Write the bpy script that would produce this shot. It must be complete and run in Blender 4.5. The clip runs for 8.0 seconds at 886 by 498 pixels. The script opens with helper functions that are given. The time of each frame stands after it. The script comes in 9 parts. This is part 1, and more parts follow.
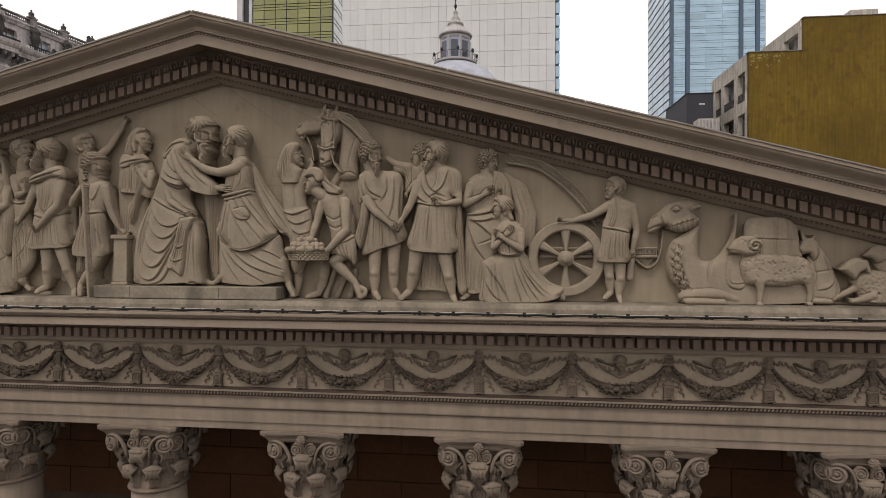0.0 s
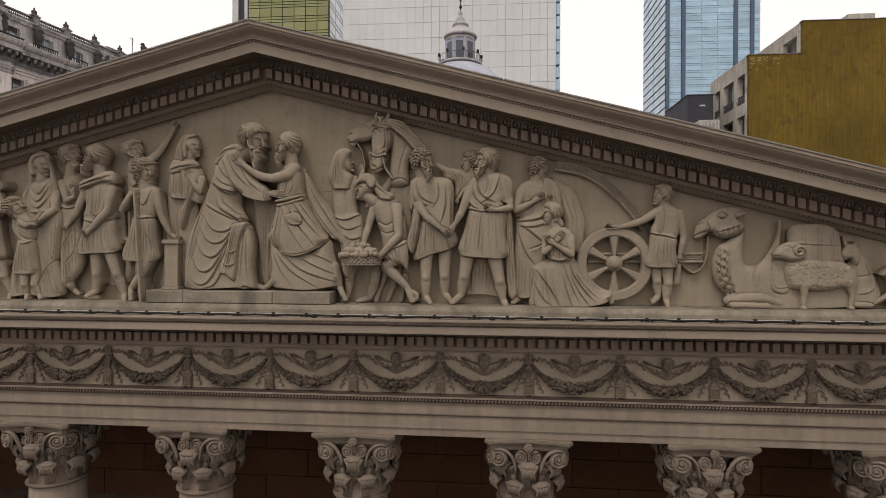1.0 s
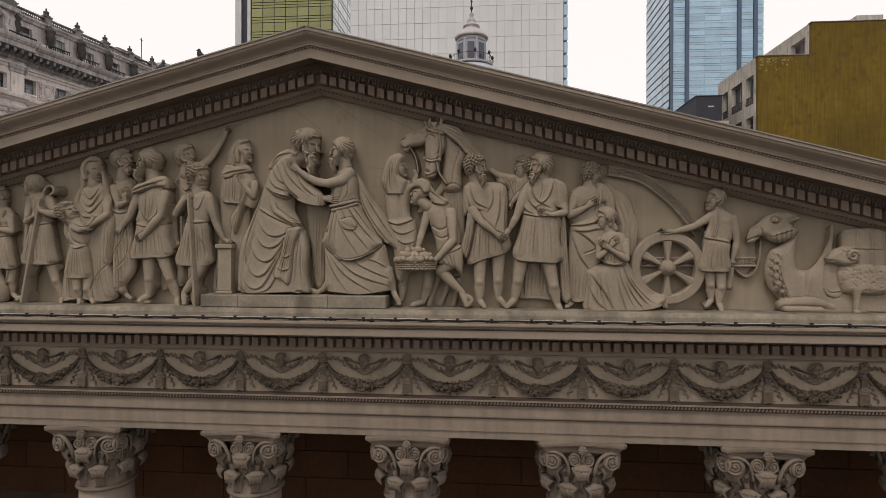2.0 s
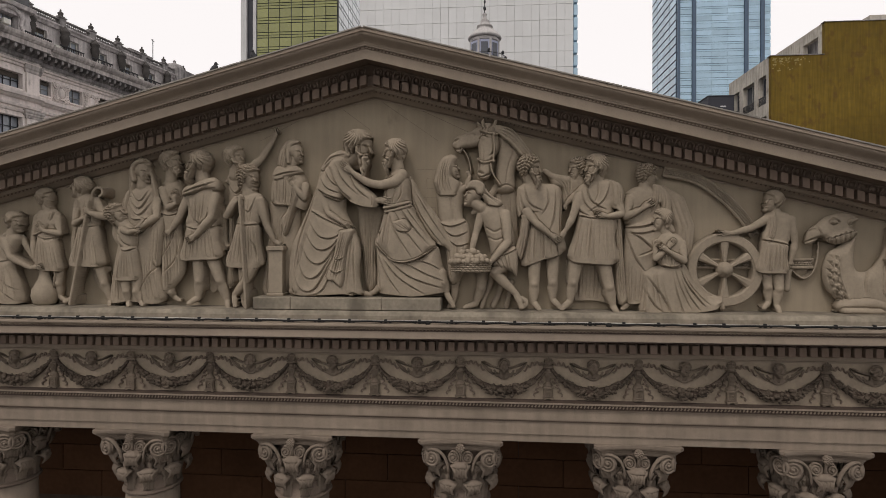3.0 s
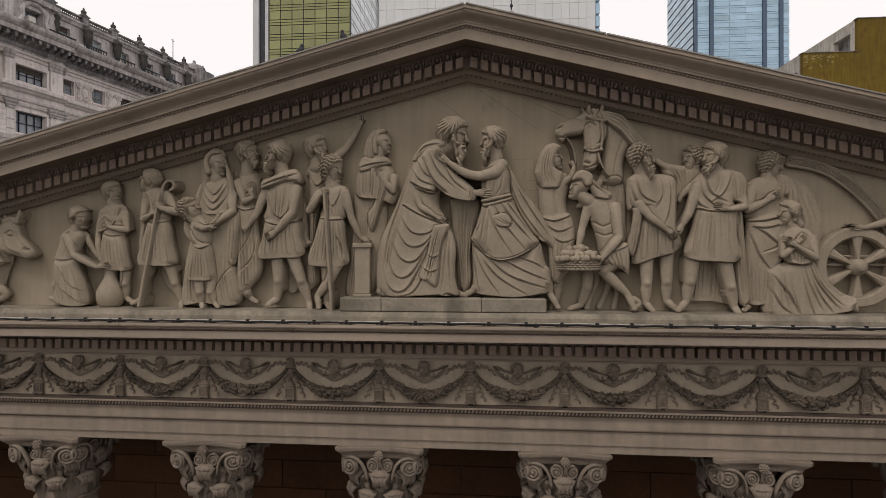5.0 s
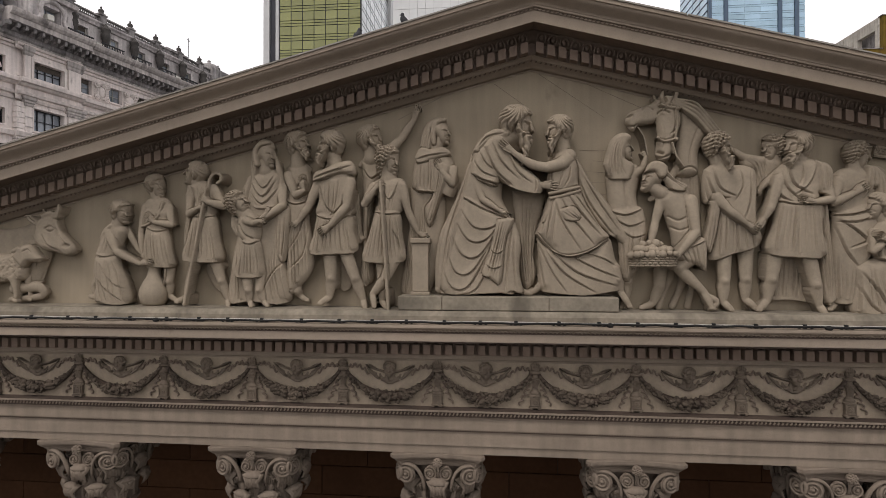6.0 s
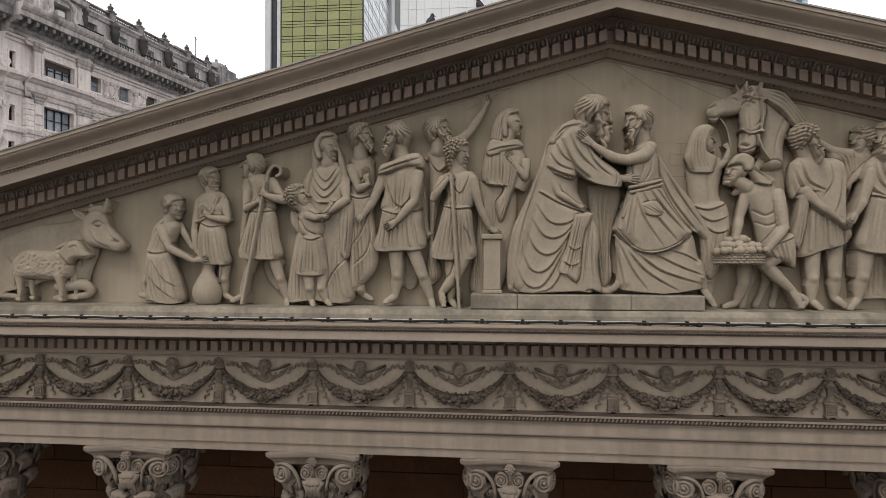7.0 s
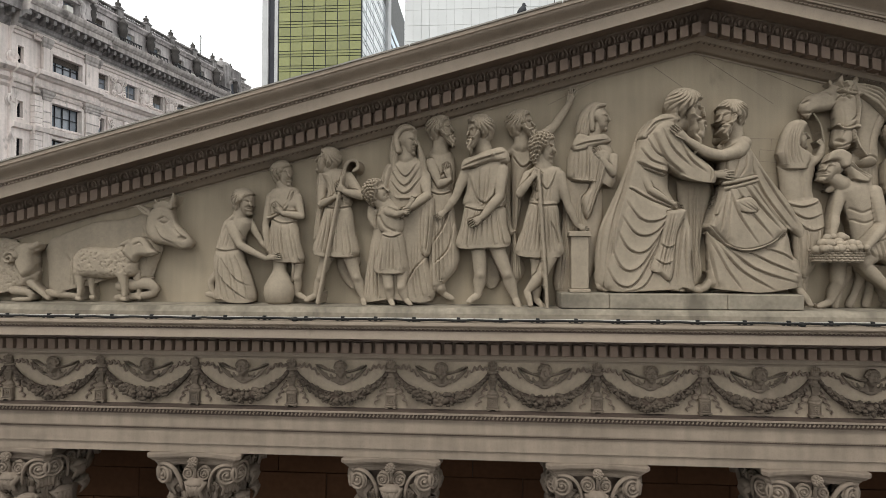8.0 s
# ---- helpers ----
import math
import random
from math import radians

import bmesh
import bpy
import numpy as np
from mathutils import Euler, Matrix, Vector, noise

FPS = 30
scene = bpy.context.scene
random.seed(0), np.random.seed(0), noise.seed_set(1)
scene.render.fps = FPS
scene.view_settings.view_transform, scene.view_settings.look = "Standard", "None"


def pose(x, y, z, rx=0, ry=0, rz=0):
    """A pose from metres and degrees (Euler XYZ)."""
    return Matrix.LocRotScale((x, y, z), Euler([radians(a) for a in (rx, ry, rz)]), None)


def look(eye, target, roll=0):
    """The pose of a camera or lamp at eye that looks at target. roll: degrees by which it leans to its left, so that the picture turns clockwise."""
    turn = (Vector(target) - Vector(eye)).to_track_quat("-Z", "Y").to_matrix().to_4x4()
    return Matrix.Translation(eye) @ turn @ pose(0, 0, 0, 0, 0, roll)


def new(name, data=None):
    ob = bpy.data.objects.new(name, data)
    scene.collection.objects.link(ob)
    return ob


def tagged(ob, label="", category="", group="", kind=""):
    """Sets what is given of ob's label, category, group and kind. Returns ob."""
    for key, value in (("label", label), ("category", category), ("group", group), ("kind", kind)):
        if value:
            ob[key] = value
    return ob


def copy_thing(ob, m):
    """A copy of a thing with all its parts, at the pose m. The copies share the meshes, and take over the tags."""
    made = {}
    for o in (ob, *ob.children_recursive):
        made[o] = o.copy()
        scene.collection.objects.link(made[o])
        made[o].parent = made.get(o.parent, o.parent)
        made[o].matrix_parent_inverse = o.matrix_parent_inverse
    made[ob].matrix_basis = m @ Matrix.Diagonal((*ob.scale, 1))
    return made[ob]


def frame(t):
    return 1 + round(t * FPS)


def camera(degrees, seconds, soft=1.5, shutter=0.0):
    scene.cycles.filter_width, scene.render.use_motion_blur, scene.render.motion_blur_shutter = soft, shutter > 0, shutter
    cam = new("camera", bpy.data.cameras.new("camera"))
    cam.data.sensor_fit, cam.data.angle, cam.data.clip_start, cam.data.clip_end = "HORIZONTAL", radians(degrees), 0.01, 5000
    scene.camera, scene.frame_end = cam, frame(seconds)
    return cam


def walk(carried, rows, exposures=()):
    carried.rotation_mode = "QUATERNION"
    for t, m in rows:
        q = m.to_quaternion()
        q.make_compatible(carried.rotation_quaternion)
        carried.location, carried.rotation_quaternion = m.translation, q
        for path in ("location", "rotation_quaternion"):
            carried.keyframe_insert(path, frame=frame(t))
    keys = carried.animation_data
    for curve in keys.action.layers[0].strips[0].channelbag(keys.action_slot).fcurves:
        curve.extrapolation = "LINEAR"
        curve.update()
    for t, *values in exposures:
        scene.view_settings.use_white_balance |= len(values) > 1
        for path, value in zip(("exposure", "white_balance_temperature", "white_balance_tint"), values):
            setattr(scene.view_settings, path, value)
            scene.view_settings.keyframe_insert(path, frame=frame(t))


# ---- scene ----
cam = camera(78.2, 8.0, soft=0.7)
Z0 = 14.0  # height of the frieze pedestals over the square
PATH = [
    (0.0, 5.824, -10.791, 2.703, 6.053, 0.096, -0.183),
    (0.5, 5.256, -10.964, 2.770, 5.492, 0.005, -0.191),
    (1.0, 4.633, -11.128, 2.839, 5.033, -0.083, -0.198),
    (1.5, 4.059, -11.261, 2.897, 4.773, -0.137, -0.189),
    (3.0, 2.379, -11.335, 2.970, 4.773, -0.113, -0.074),
    (3.5, 1.886, -11.219, 2.950, 4.742, -0.053, -0.022),
    (4.0, 1.376, -11.016, 2.901, 4.770, 0.044, 0.010),
    (4.5, 0.907, -10.842, 2.879, 4.842, 0.139, 0.031),
    (6.0, -0.691, -10.169, 2.725, 5.661, 0.442, 0.004),
    (6.5, -1.335, -10.006, 2.674, 5.531, 0.578, -0.035),
    (7.0, -2.113, -9.855, 2.614, 5.121, 0.723, -0.051),
    (7.5, -2.904, -9.748, 2.566, 4.579, 0.849, -0.076),
    (8.0, -3.805, -9.667, 2.530, 4.002, 0.978, -0.154),
]
EXPOSURES = [(0.0, -0.23, 6900, 14), (1.5, -0.3, 6900, 14), (3.0, -0.37, 6760, 13), (4.5, -0.37, 6760, 13), (6.0, -0.18, 6600, 13), (7.0, 0.08, 6450, 10), (8.0, 0.28, 6450, 6)]
walk(cam, [(t, pose(x, y, Z0 + z, 90 + pitch, roll, yaw)) for t, x, y, z, yaw, pitch, roll in PATH], EXPOSURES)

# ---- world and sun: an overcast day ----
world = bpy.data.worlds.new("overcast_sky")
scene.world = world
world.use_nodes = True
wn, wl = world.node_tree.nodes, world.node_tree.links
wn.clear()
sky = wn.new("ShaderNodeTexSky")
sky.sky_type, sky.sun_disc = "NISHITA", False
sky.sun_elevation, sky.sun_rotation = radians(56), radians(207)
sky.dust_density = 4.0
grey = wn.new("ShaderNodeHueSaturation")
grey.inputs["Saturation"].default_value = 0.25
cloud = wn.new("ShaderNodeMix")
cloud.data_type = "RGBA"
cloud.inputs["Factor"].default_value = 0.8
cloud.inputs["B"].default_value = (12.6, 12.5, 12.6, 1)
back = wn.new("ShaderNodeBackground")
back.inputs["Strength"].default_value = 0.115
wout = wn.new("ShaderNodeOutputWorld")
wl.new(sky.outputs["Color"], grey.inputs["Color"])
wl.new(grey.outputs["Color"], cloud.inputs["A"])
wl.new(cloud.outputs["Result"], back.inputs["Color"])
wl.new(back.outputs["Background"], wout.inputs["Surface"])
sun_data = bpy.data.lights.new("sun", "SUN")
sun_data.energy, sun_data.angle, sun_data.color = 1.3, radians(15), (1.0, 0.96, 0.9)
sun = new("sun", sun_data)
sun.matrix_world = look((0, 0, 60), (5.0, 10.0, 43.4))
# ---- materials ----
def material(name, colour, rough=0.8, dark=0.75, light=1.12, coarse=0.7, fine=9.0, bump=0.25, metal=0.0, streak=0.0,
             vary=0.0, spec=0.3, grain=70.0, stain=None, stain_at=0.62, pits=0.0):
    """A weathered surface: broad patches, fine grain, optional run-off streaks and stains, in world metres."""
    m = bpy.data.materials.new(name)
    m.use_nodes = True
    n, l = m.node_tree.nodes, m.node_tree.links
    n.clear()
    out, bsdf = n.new("ShaderNodeOutputMaterial"), n.new("ShaderNodeBsdfPrincipled")
    l.new(bsdf.outputs[0], out.inputs[0])
    geo = n.new("ShaderNodeNewGeometry")

    def cloudy(scale, detail, stretch=None):
        t = n.new("ShaderNodeTexNoise")
        t.inputs["Scale"].default_value, t.inputs["Detail"].default_value = scale, detail
        if stretch:
            mp = n.new("ShaderNodeMapping")
            mp.inputs["Scale"].default_value = stretch
            l.new(geo.outputs["Position"], mp.inputs["Vector"])
            l.new(mp.outputs["Vector"], t.inputs["Vector"])
        else:
            l.new(geo.outputs["Position"], t.inputs["Vector"])
        return t.outputs["Fac"]

    def span(src, a, b, lo, hi):
        r = n.new("ShaderNodeMapRange")
        r.inputs["From Min"].default_value, r.inputs["From Max"].default_value = a, b
        r.inputs["To Min"].default_value, r.inputs["To Max"].default_value = lo, hi
        l.new(src, r.inputs["Value"])
        return r.outputs["Result"]

    def times(a, b):
        t = n.new("ShaderNodeMath")
        t.operation = "MULTIPLY"
        l.new(a, t.inputs[0]), l.new(b, t.inputs[1])
        return t.outputs[0]

    k = times(span(cloudy(coarse, 3), 0.3, 0.7, dark, light), span(cloudy(fine, 5), 0.3, 0.7, 0.5 + dark / 2, 0.5 + light / 2))
    if streak:
        k = times(k, span(cloudy(1.0, 4, (5.0, 5.0, 0.35)), 0.35, 0.65, 1 - streak, 1 + streak * 0.3))
    if vary:
        info = n.new("ShaderNodeObjectInfo")
        k = times(k, span(info.outputs["Random"], 0, 1, 1 - vary, 1 + vary))
    if pits:
        k = times(k, span(cloudy(45.0, 2), 0.36, 0.46, 1 - pits, 1.0))
    mul = n.new("ShaderNodeVectorMath")
    mul.operation = "SCALE"
    mul.inputs[0].default_value = colour
    l.new(k, mul.inputs["Scale"])
    colour_out = mul.outputs["Vector"]
    if stain:
        mix = n.new("ShaderNodeMix")
        mix.data_type = "RGBA"
        l.new(span(cloudy(1.7, 6, (1.0, 1.0, 0.6)), stain_at, stain_at + 0.12, 0.0, 0.75), mix.inputs["Factor"])
        l.new(colour_out, mix.inputs["A"])
        mix.inputs["B"].default_value = (*stain, 1)
        colour_out = mix.outputs["Result"]
    l.new(colour_out, bsdf.inputs["Base Color"])
    l.new(span(cloudy(fine * 2, 3), 0.3, 0.7, rough - 0.08, min(1.0, rough + 0.08)), bsdf.inputs["Roughness"])
    bsdf.inputs["Metallic"].default_value = metal
    bsdf.inputs["Specular IOR Level"].default_value = spec
    if bump:
        b = n.new("ShaderNodeBump")
        b.inputs["Strength"].default_value, b.inputs["Distance"].default_value = bump, 0.01
        l.new(cloudy(grain, 4), b.inputs["Height"])
        l.new(b.outputs[0], bsdf.inputs["Normal"])
    return m


STONE = material("cathedral_stone", (0.29, 0.233, 0.18), 0.85, 0.86, 1.08, 0.5, 7.0, 0.3, streak=0.05, stain=(0.15, 0.12, 0.09), stain_at=0.64, pits=0.07)
# Darker copy of STONE: vignetting and dimmer low light put into its colour.
STONE_DIM = material("dimmed_cathedral_stone", (0.255, 0.203, 0.156), 0.88, 0.84, 1.08, 0.6, 8.0, 0.3, streak=0.14, stain=(0.14, 0.11, 0.085), stain_at=0.62, pits=0.07)
FIELD = material("tympanum_plaster", (0.305, 0.25, 0.18), 0.85, 0.88, 1.07, 0.35, 4.0, 0.25, streak=0.12, stain=(0.15, 0.125, 0.09), stain_at=0.66, pits=0.05)
CARVED = material("carved_stone", (0.285, 0.234, 0.174), 0.85, 0.84, 1.1, 1.3, 16.0, 0.35, streak=0.08, stain=(0.15, 0.12, 0.09), stain_at=0.66, pits=0.07)
SOILED = material("soiled_stone", (0.165, 0.125, 0.097), 0.9, 0.75, 1.15, 2.2, 22.0, 0.4, pits=0.07)
# Brown of the cornice undersides: mostly their shade put into the colour, plus grime.
BROWN_SHADE = material("brown_grime_and_shade_stone", (0.185, 0.138, 0.107), 0.92, 0.8, 1.12, 1.5, 14.0, 0.3)
FRIEZE = material("frieze_field_stone", (0.305, 0.245, 0.182), 0.88, 0.78, 1.1, 1.2, 14.0, 0.3, streak=0.1, stain=(0.14, 0.11, 0.085), stain_at=0.6, pits=0.07)
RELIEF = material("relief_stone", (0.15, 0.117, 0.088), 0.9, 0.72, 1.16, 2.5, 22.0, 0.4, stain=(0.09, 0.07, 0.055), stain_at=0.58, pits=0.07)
SOOT = material("soot_black_stone", (0.07, 0.064, 0.06), 0.92, 0.65, 1.25, 2.0, 14.0, 0.3, pits=0.07)
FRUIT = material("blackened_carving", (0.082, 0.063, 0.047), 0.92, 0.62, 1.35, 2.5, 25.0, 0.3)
# Weathered tone, taken darker to hold the shade beneath the entablature.
CAPITAL = material("weathered_shaded_capital_stone", (0.185, 0.146, 0.113), 0.9, 0.8, 1.12, 1.5, 14.0, 0.3, stain=(0.1, 0.078, 0.06), stain_at=0.6)
# Grime on the ledge; also shade painted into bead gaps and garland crevices.
GRIME_SHADE = material("grime_and_shade_stone", (0.06, 0.042, 0.032), 0.95, 0.7, 1.2, 2.5, 25.0, 0.4)
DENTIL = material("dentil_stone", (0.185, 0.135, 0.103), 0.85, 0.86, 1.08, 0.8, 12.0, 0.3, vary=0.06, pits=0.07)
# Brown stone taken very dark: the portico's deep shade is in the base colour.
PORTICO = material("shaded_portico_stone", (0.075, 0.038, 0.021), 0.95, 0.75, 1.15, 0.6, 8.0, 0.3, vary=0.12, spec=0.04)
DARK = material("black_cable", (0.016, 0.015, 0.014), 0.85, 0.8, 1.1, 3, 20, 0.0)
LEDGE = material("grimy_ledge_stone", (0.25, 0.215, 0.165), 0.9, 0.6, 1.15, 2.0, 14.0, 0.4, stain=(0.1, 0.085, 0.065), stain_at=0.56)
ROOF = material("roof_flashing", (0.25, 0.23, 0.2), 0.7, 0.8, 1.1, 1.5, 12.0, 0.2, stain=(0.16, 0.145, 0.12), stain_at=0.6)
PAVE = material("square_paving", (0.05, 0.047, 0.044), 0.9, 0.8, 1.1, 0.3, 3.0, 0.2)
PALE = material("pale_limestone", (0.78, 0.7, 0.66), 0.85, 0.82, 1.06, 0.6, 6.0, 0.3, streak=0.16, stain=(0.2, 0.18, 0.165), stain_at=0.66, pits=0.07)
GRIMY = material("grimy_limestone", (0.32, 0.3, 0.295), 0.9, 0.6, 1.2, 0.8, 7.0, 0.3, streak=0.3, stain=(0.07, 0.065, 0.06), stain_at=0.57, pits=0.07)
CORNICE = material("sooty_limestone", (0.5, 0.455, 0.43), 0.88, 0.7, 1.12, 0.6, 6.0, 0.3, streak=0.3, stain=(0.1, 0.09, 0.085), stain_at=0.56)
SLATE = material("slate_roof", (0.11, 0.11, 0.115), 0.7, 0.75, 1.2, 1.2, 9.0, 0.2)
DARKGLASS = material("dark_window_glass", (0.06, 0.066, 0.08), 0.08, 0.8, 1.2, 0.8, 4.0, 0.0, spec=0.5)
SASH = material("window_sash_paint", (0.3, 0.29, 0.28), 0.6, 0.85, 1.1, 1.5, 9.0, 0.0)
OCHRE = material("ochre_render", (0.155, 0.1, 0.013), 0.9, 0.74, 1.16, 0.16, 2.2, 0.4, streak=0.22, stain=(0.1, 0.055, 0.012), stain_at=0.56)
CREAM = material("cream_render", (0.5, 0.46, 0.4), 0.9, 0.75, 1.1, 0.5, 4.0, 0.2, streak=0.25, stain=(0.2, 0.175, 0.14), stain_at=0.6)
WHITEPANEL = material("white_cladding", (0.61, 0.615, 0.61), 0.45, 0.95, 1.03, 0.12, 1.2, 0.0, vary=0.03)
PANELJOINT = material("panel_joint", (0.46, 0.46, 0.46), 0.8, 0.9, 1.1, 1.0, 5.0, 0.0)
GREENGLASS = material("gold_green_glass", (0.215, 0.222, 0.078), 0.2, 0.9, 1.08, 0.2, 2.0, 0.0, vary=0.14, spec=0.6)
MULLION = material("dark_mullion", (0.02, 0.022, 0.018), 0.5, 0.9, 1.1, 1.0, 4.0, 0.0)
BLUEGLASS = material("pale_blue_glass", (0.38, 0.55, 0.68), 0.14, 0.9, 1.08, 0.15, 1.5, 0.0, vary=0.12, spec=0.6)
BLUEDARK = material("blue_grey_fin", (0.075, 0.115, 0.17), 0.35, 0.9, 1.1, 0.3, 3.0, 0.0)
# Glossy glass whose near-white base colour holds the reflection of a bright sky.
CLEARGLASS = material("sky_white_side_glass", (0.62, 0.66, 0.68), 0.15, 0.9, 1.05, 0.3, 2.0, 0.0, vary=0.1, spec=0.7)
GREYSTEEL = material("pale_grey_metal", (0.5, 0.5, 0.5), 0.5, 0.9, 1.05, 0.4, 3.0, 0.0)
CHARCOAL = material("charcoal_cladding", (0.035, 0.036, 0.045), 0.6, 0.85, 1.15, 0.6, 4.0, 0.0)
LANTERN = material("lantern_paint", (0.42, 0.4, 0.39), 0.7, 0.8, 1.1, 1.2, 9.0, 0.2, streak=0.15)
BLUETRIM = material("pale_blue_paint", (0.3, 0.32, 0.42), 0.7, 0.85, 1.1, 2.0, 9.0, 0.2)
TILEDOME = material("dome_tiles", (0.36, 0.38, 0.44), 0.4, 0.8, 1.15, 1.5, 10.0, 0.2)
ATTIC = material("weathered_grey_limestone", (0.56, 0.52, 0.51), 0.9, 0.72, 1.12, 0.8, 7.0, 0.3, streak=0.3, stain=(0.14, 0.13, 0.125), stain_at=0.6, pits=0.07)
IRON = material("dark_ironwork", (0.025, 0.025, 0.028), 0.5, 0.85, 1.1, 3.0, 20.0, 0.0)
FEATHER = material("dark_feathers", (0.03, 0.03, 0.034), 0.7, 0.7, 1.2, 8.0, 60.0, 0.0)
# ---- mesh helpers ----
def mesh_of(bm, name, mat, smooth=False, mat2=None):
    me = bpy.data.meshes.new(name)
    bmesh.ops.recalc_face_normals(bm, faces=bm.faces)
    bm.to_mesh(me)
    bm.free()
    me.materials.append(mat)
    if mat2:
        me.materials.append(mat2)
    if smooth:
        me.polygons.foreach_set("use_smooth", [True] * len(me.polygons))
    return me


def part(name, bm, mat, parent=None, label="", smooth=False, mat2=None):
    """Links a bmesh (or a shared mesh) as one mesh object under a thing or a part."""
    ob = new(name, mesh_of(bm, name, mat, smooth, mat2) if isinstance(bm, bmesh.types.BMesh) else bm)
    if parent:
        ob.parent = parent
    return tagged(ob, label)


def thing(name, label, category, at=(0, 0, 0), turn=0.0, group="", kind=""):
    ob = new(name)
    ob.empty_display_size = 0.2
    ob.matrix_basis = pose(*at, 0, 0, turn)
    return tagged(ob, label, category, group, kind)


def box(bm, x0, x1, y0, y1, z0, z1, bevel=0.0):
    v = [bm.verts.new((x, y, z)) for z in (z0, z1) for y in (y0, y1) for x in (x0, x1)]
    fs = [bm.faces.new([v[i] for i in q]) for q in ((0, 2, 3, 1), (4, 5, 7, 6), (0, 1, 5, 4), (2, 6, 7, 3), (0, 4, 6, 2), (1, 3, 7, 5))]
    if bevel:
        bmesh.ops.bevel(bm, geom=list({e for f in fs for e in f.edges}), offset=bevel, segments=1, affect="EDGES", clamp_overlap=True)
    return bm


def prism(bm, profile, x0, x1, drop=0.0, steps=1, second=()):
    """A closed (y, z) profile swept along x; drop lowers z by that much per metre away from x = 0; second: edges of the profile in the second material."""
    rings = []
    for i in range(steps + 1):
        x = x0 + (x1 - x0) * i / steps
        rings.append([bm.verts.new((x, y, z - drop * abs(x))) for y, z in profile])
    for a, b in zip(rings, rings[1:]):
        for i in range(len(profile)):
            j = (i + 1) % len(profile)
            bm.faces.new((a[i], a[j], b[j], b[i])).material_index = 1 if i in second else 0
    bm.faces.new(rings[0][::-1]), bm.faces.new(rings[-1])
    return bm


def lathe(bm, profile, seg=32, centre=(0, 0, 0), squash=1.0):
    """(radius, z) profile turned about the z axis, closed at both ends."""
    rings = []
    for r, z in profile:
        rings.append([bm.verts.new((centre[0] + r * math.cos(2 * math.pi * i / seg), centre[1] + squash * r * math.sin(2 * math.pi * i / seg), centre[2] + z)) for i in range(seg)])
    for a, b in zip(rings, rings[1:]):
        for i in range(seg):
            j = (i + 1) % seg
            bm.faces.new((a[i], a[j], b[j], b[i]))
    bm.faces.new(rings[0][::-1]), bm.faces.new(rings[-1])
    return bm


def tube(bm, pts, radii, seg=8, flat=1.0):
    """A round bar through pts with a radius at each; flat squashes it along y."""
    pts = [Vector(p) for p in pts]
    if not hasattr(radii, "__len__"):
        radii = [radii] * len(pts)
    rings = []
    up = Vector((0, 1, 0))
    for i, p in enumerate(pts):
        d = (pts[min(i + 1, len(pts) - 1)] - pts[max(i - 1, 0)]).normalized()
        a = up - d * up.dot(d)
        if a.length < 1e-3:
            a = Vector((1, 0, 0)) - d * d.x
        a.normalize()
        b = d.cross(a)
        rings.append([bm.verts.new(p + radii[i] * (flat * a * math.cos(2 * math.pi * k / seg) + b * math.sin(2 * math.pi * k / seg))) for k in range(seg)])
    for a, b in zip(rings, rings[1:]):
        for k in range(seg):
            j = (k + 1) % seg
            bm.faces.new((a[k], a[j], b[j], b[k]))
    bm.faces.new(rings[0][::-1]), bm.faces.new(rings[-1])
    return bm


def blob(bm, centre, rx, ry, rz, seg=14, rings=9, tilt=0.0):
    """An ellipsoid; tilt turns it in the x-z plane, degrees."""
    ct, st = math.cos(radians(tilt)), math.sin(radians(tilt))
    rows = []
    for i in range(1, rings):
        a = math.pi * i / rings
        row = []
        for k in range(seg):
            b = 2 * math.pi * k / seg
            x, y, z = rx * math.sin(a) * math.cos(b), ry * math.sin(a) * math.sin(b), rz * math.cos(a)
            row.append(bm.verts.new((centre[0] + x * ct + z * st, centre[1] + y, centre[2] - x * st + z * ct)))
        rows.append(row)
    top = bm.verts.new((centre[0] + rz * st, centre[1], centre[2] + rz * ct))
    low = bm.verts.new((centre[0] - rz * st, centre[1], centre[2] - rz * ct))
    for k in range(seg):
        j = (k + 1) % seg
        bm.faces.new((top, rows[0][k], rows[0][j])), bm.faces.new((low, rows[-1][j], rows[-1][k]))
        for a, b in zip(rows, rows[1:]):
            bm.faces.new((a[k], b[k], b[j], a[j]))
    return bm


def curve_pts(f, n):
    return [f(i / (n - 1)) for i in range(n)]
# ---- the cathedral front ----
HALF = 22.0     # half the width of the front
SLOPE = 0.26    # fall of the raking cornices
APEX = -0.06    # the ridge's x
YT = 0.22       # face of the tympanum
H = lambda h: Z0 + h

cathedral = thing("cathedral", "neoclassical cathedral front with a sculpted pediment in beige stone", "building", (0, 0, 0))


def flat_profile(pts):
    return [(y, H(h)) for y, h in pts]


bm = bmesh.new()
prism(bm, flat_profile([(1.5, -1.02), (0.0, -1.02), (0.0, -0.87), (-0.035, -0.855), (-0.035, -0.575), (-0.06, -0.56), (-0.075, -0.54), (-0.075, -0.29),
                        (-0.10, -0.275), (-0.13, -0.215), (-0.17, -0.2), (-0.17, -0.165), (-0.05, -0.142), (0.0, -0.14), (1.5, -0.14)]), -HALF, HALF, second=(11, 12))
architrave = part("architrave", bm, STONE_DIM, cathedral, mat2=GRIME_SHADE)
bm = bmesh.new()
prism(bm, flat_profile([(1.5, -0.1399), (0.0, -0.1399), (0.0, 0.7), (1.5, 0.7)]), -HALF, HALF)
frieze = part("frieze", bm, FRIEZE, cathedral)
bm = bmesh.new()
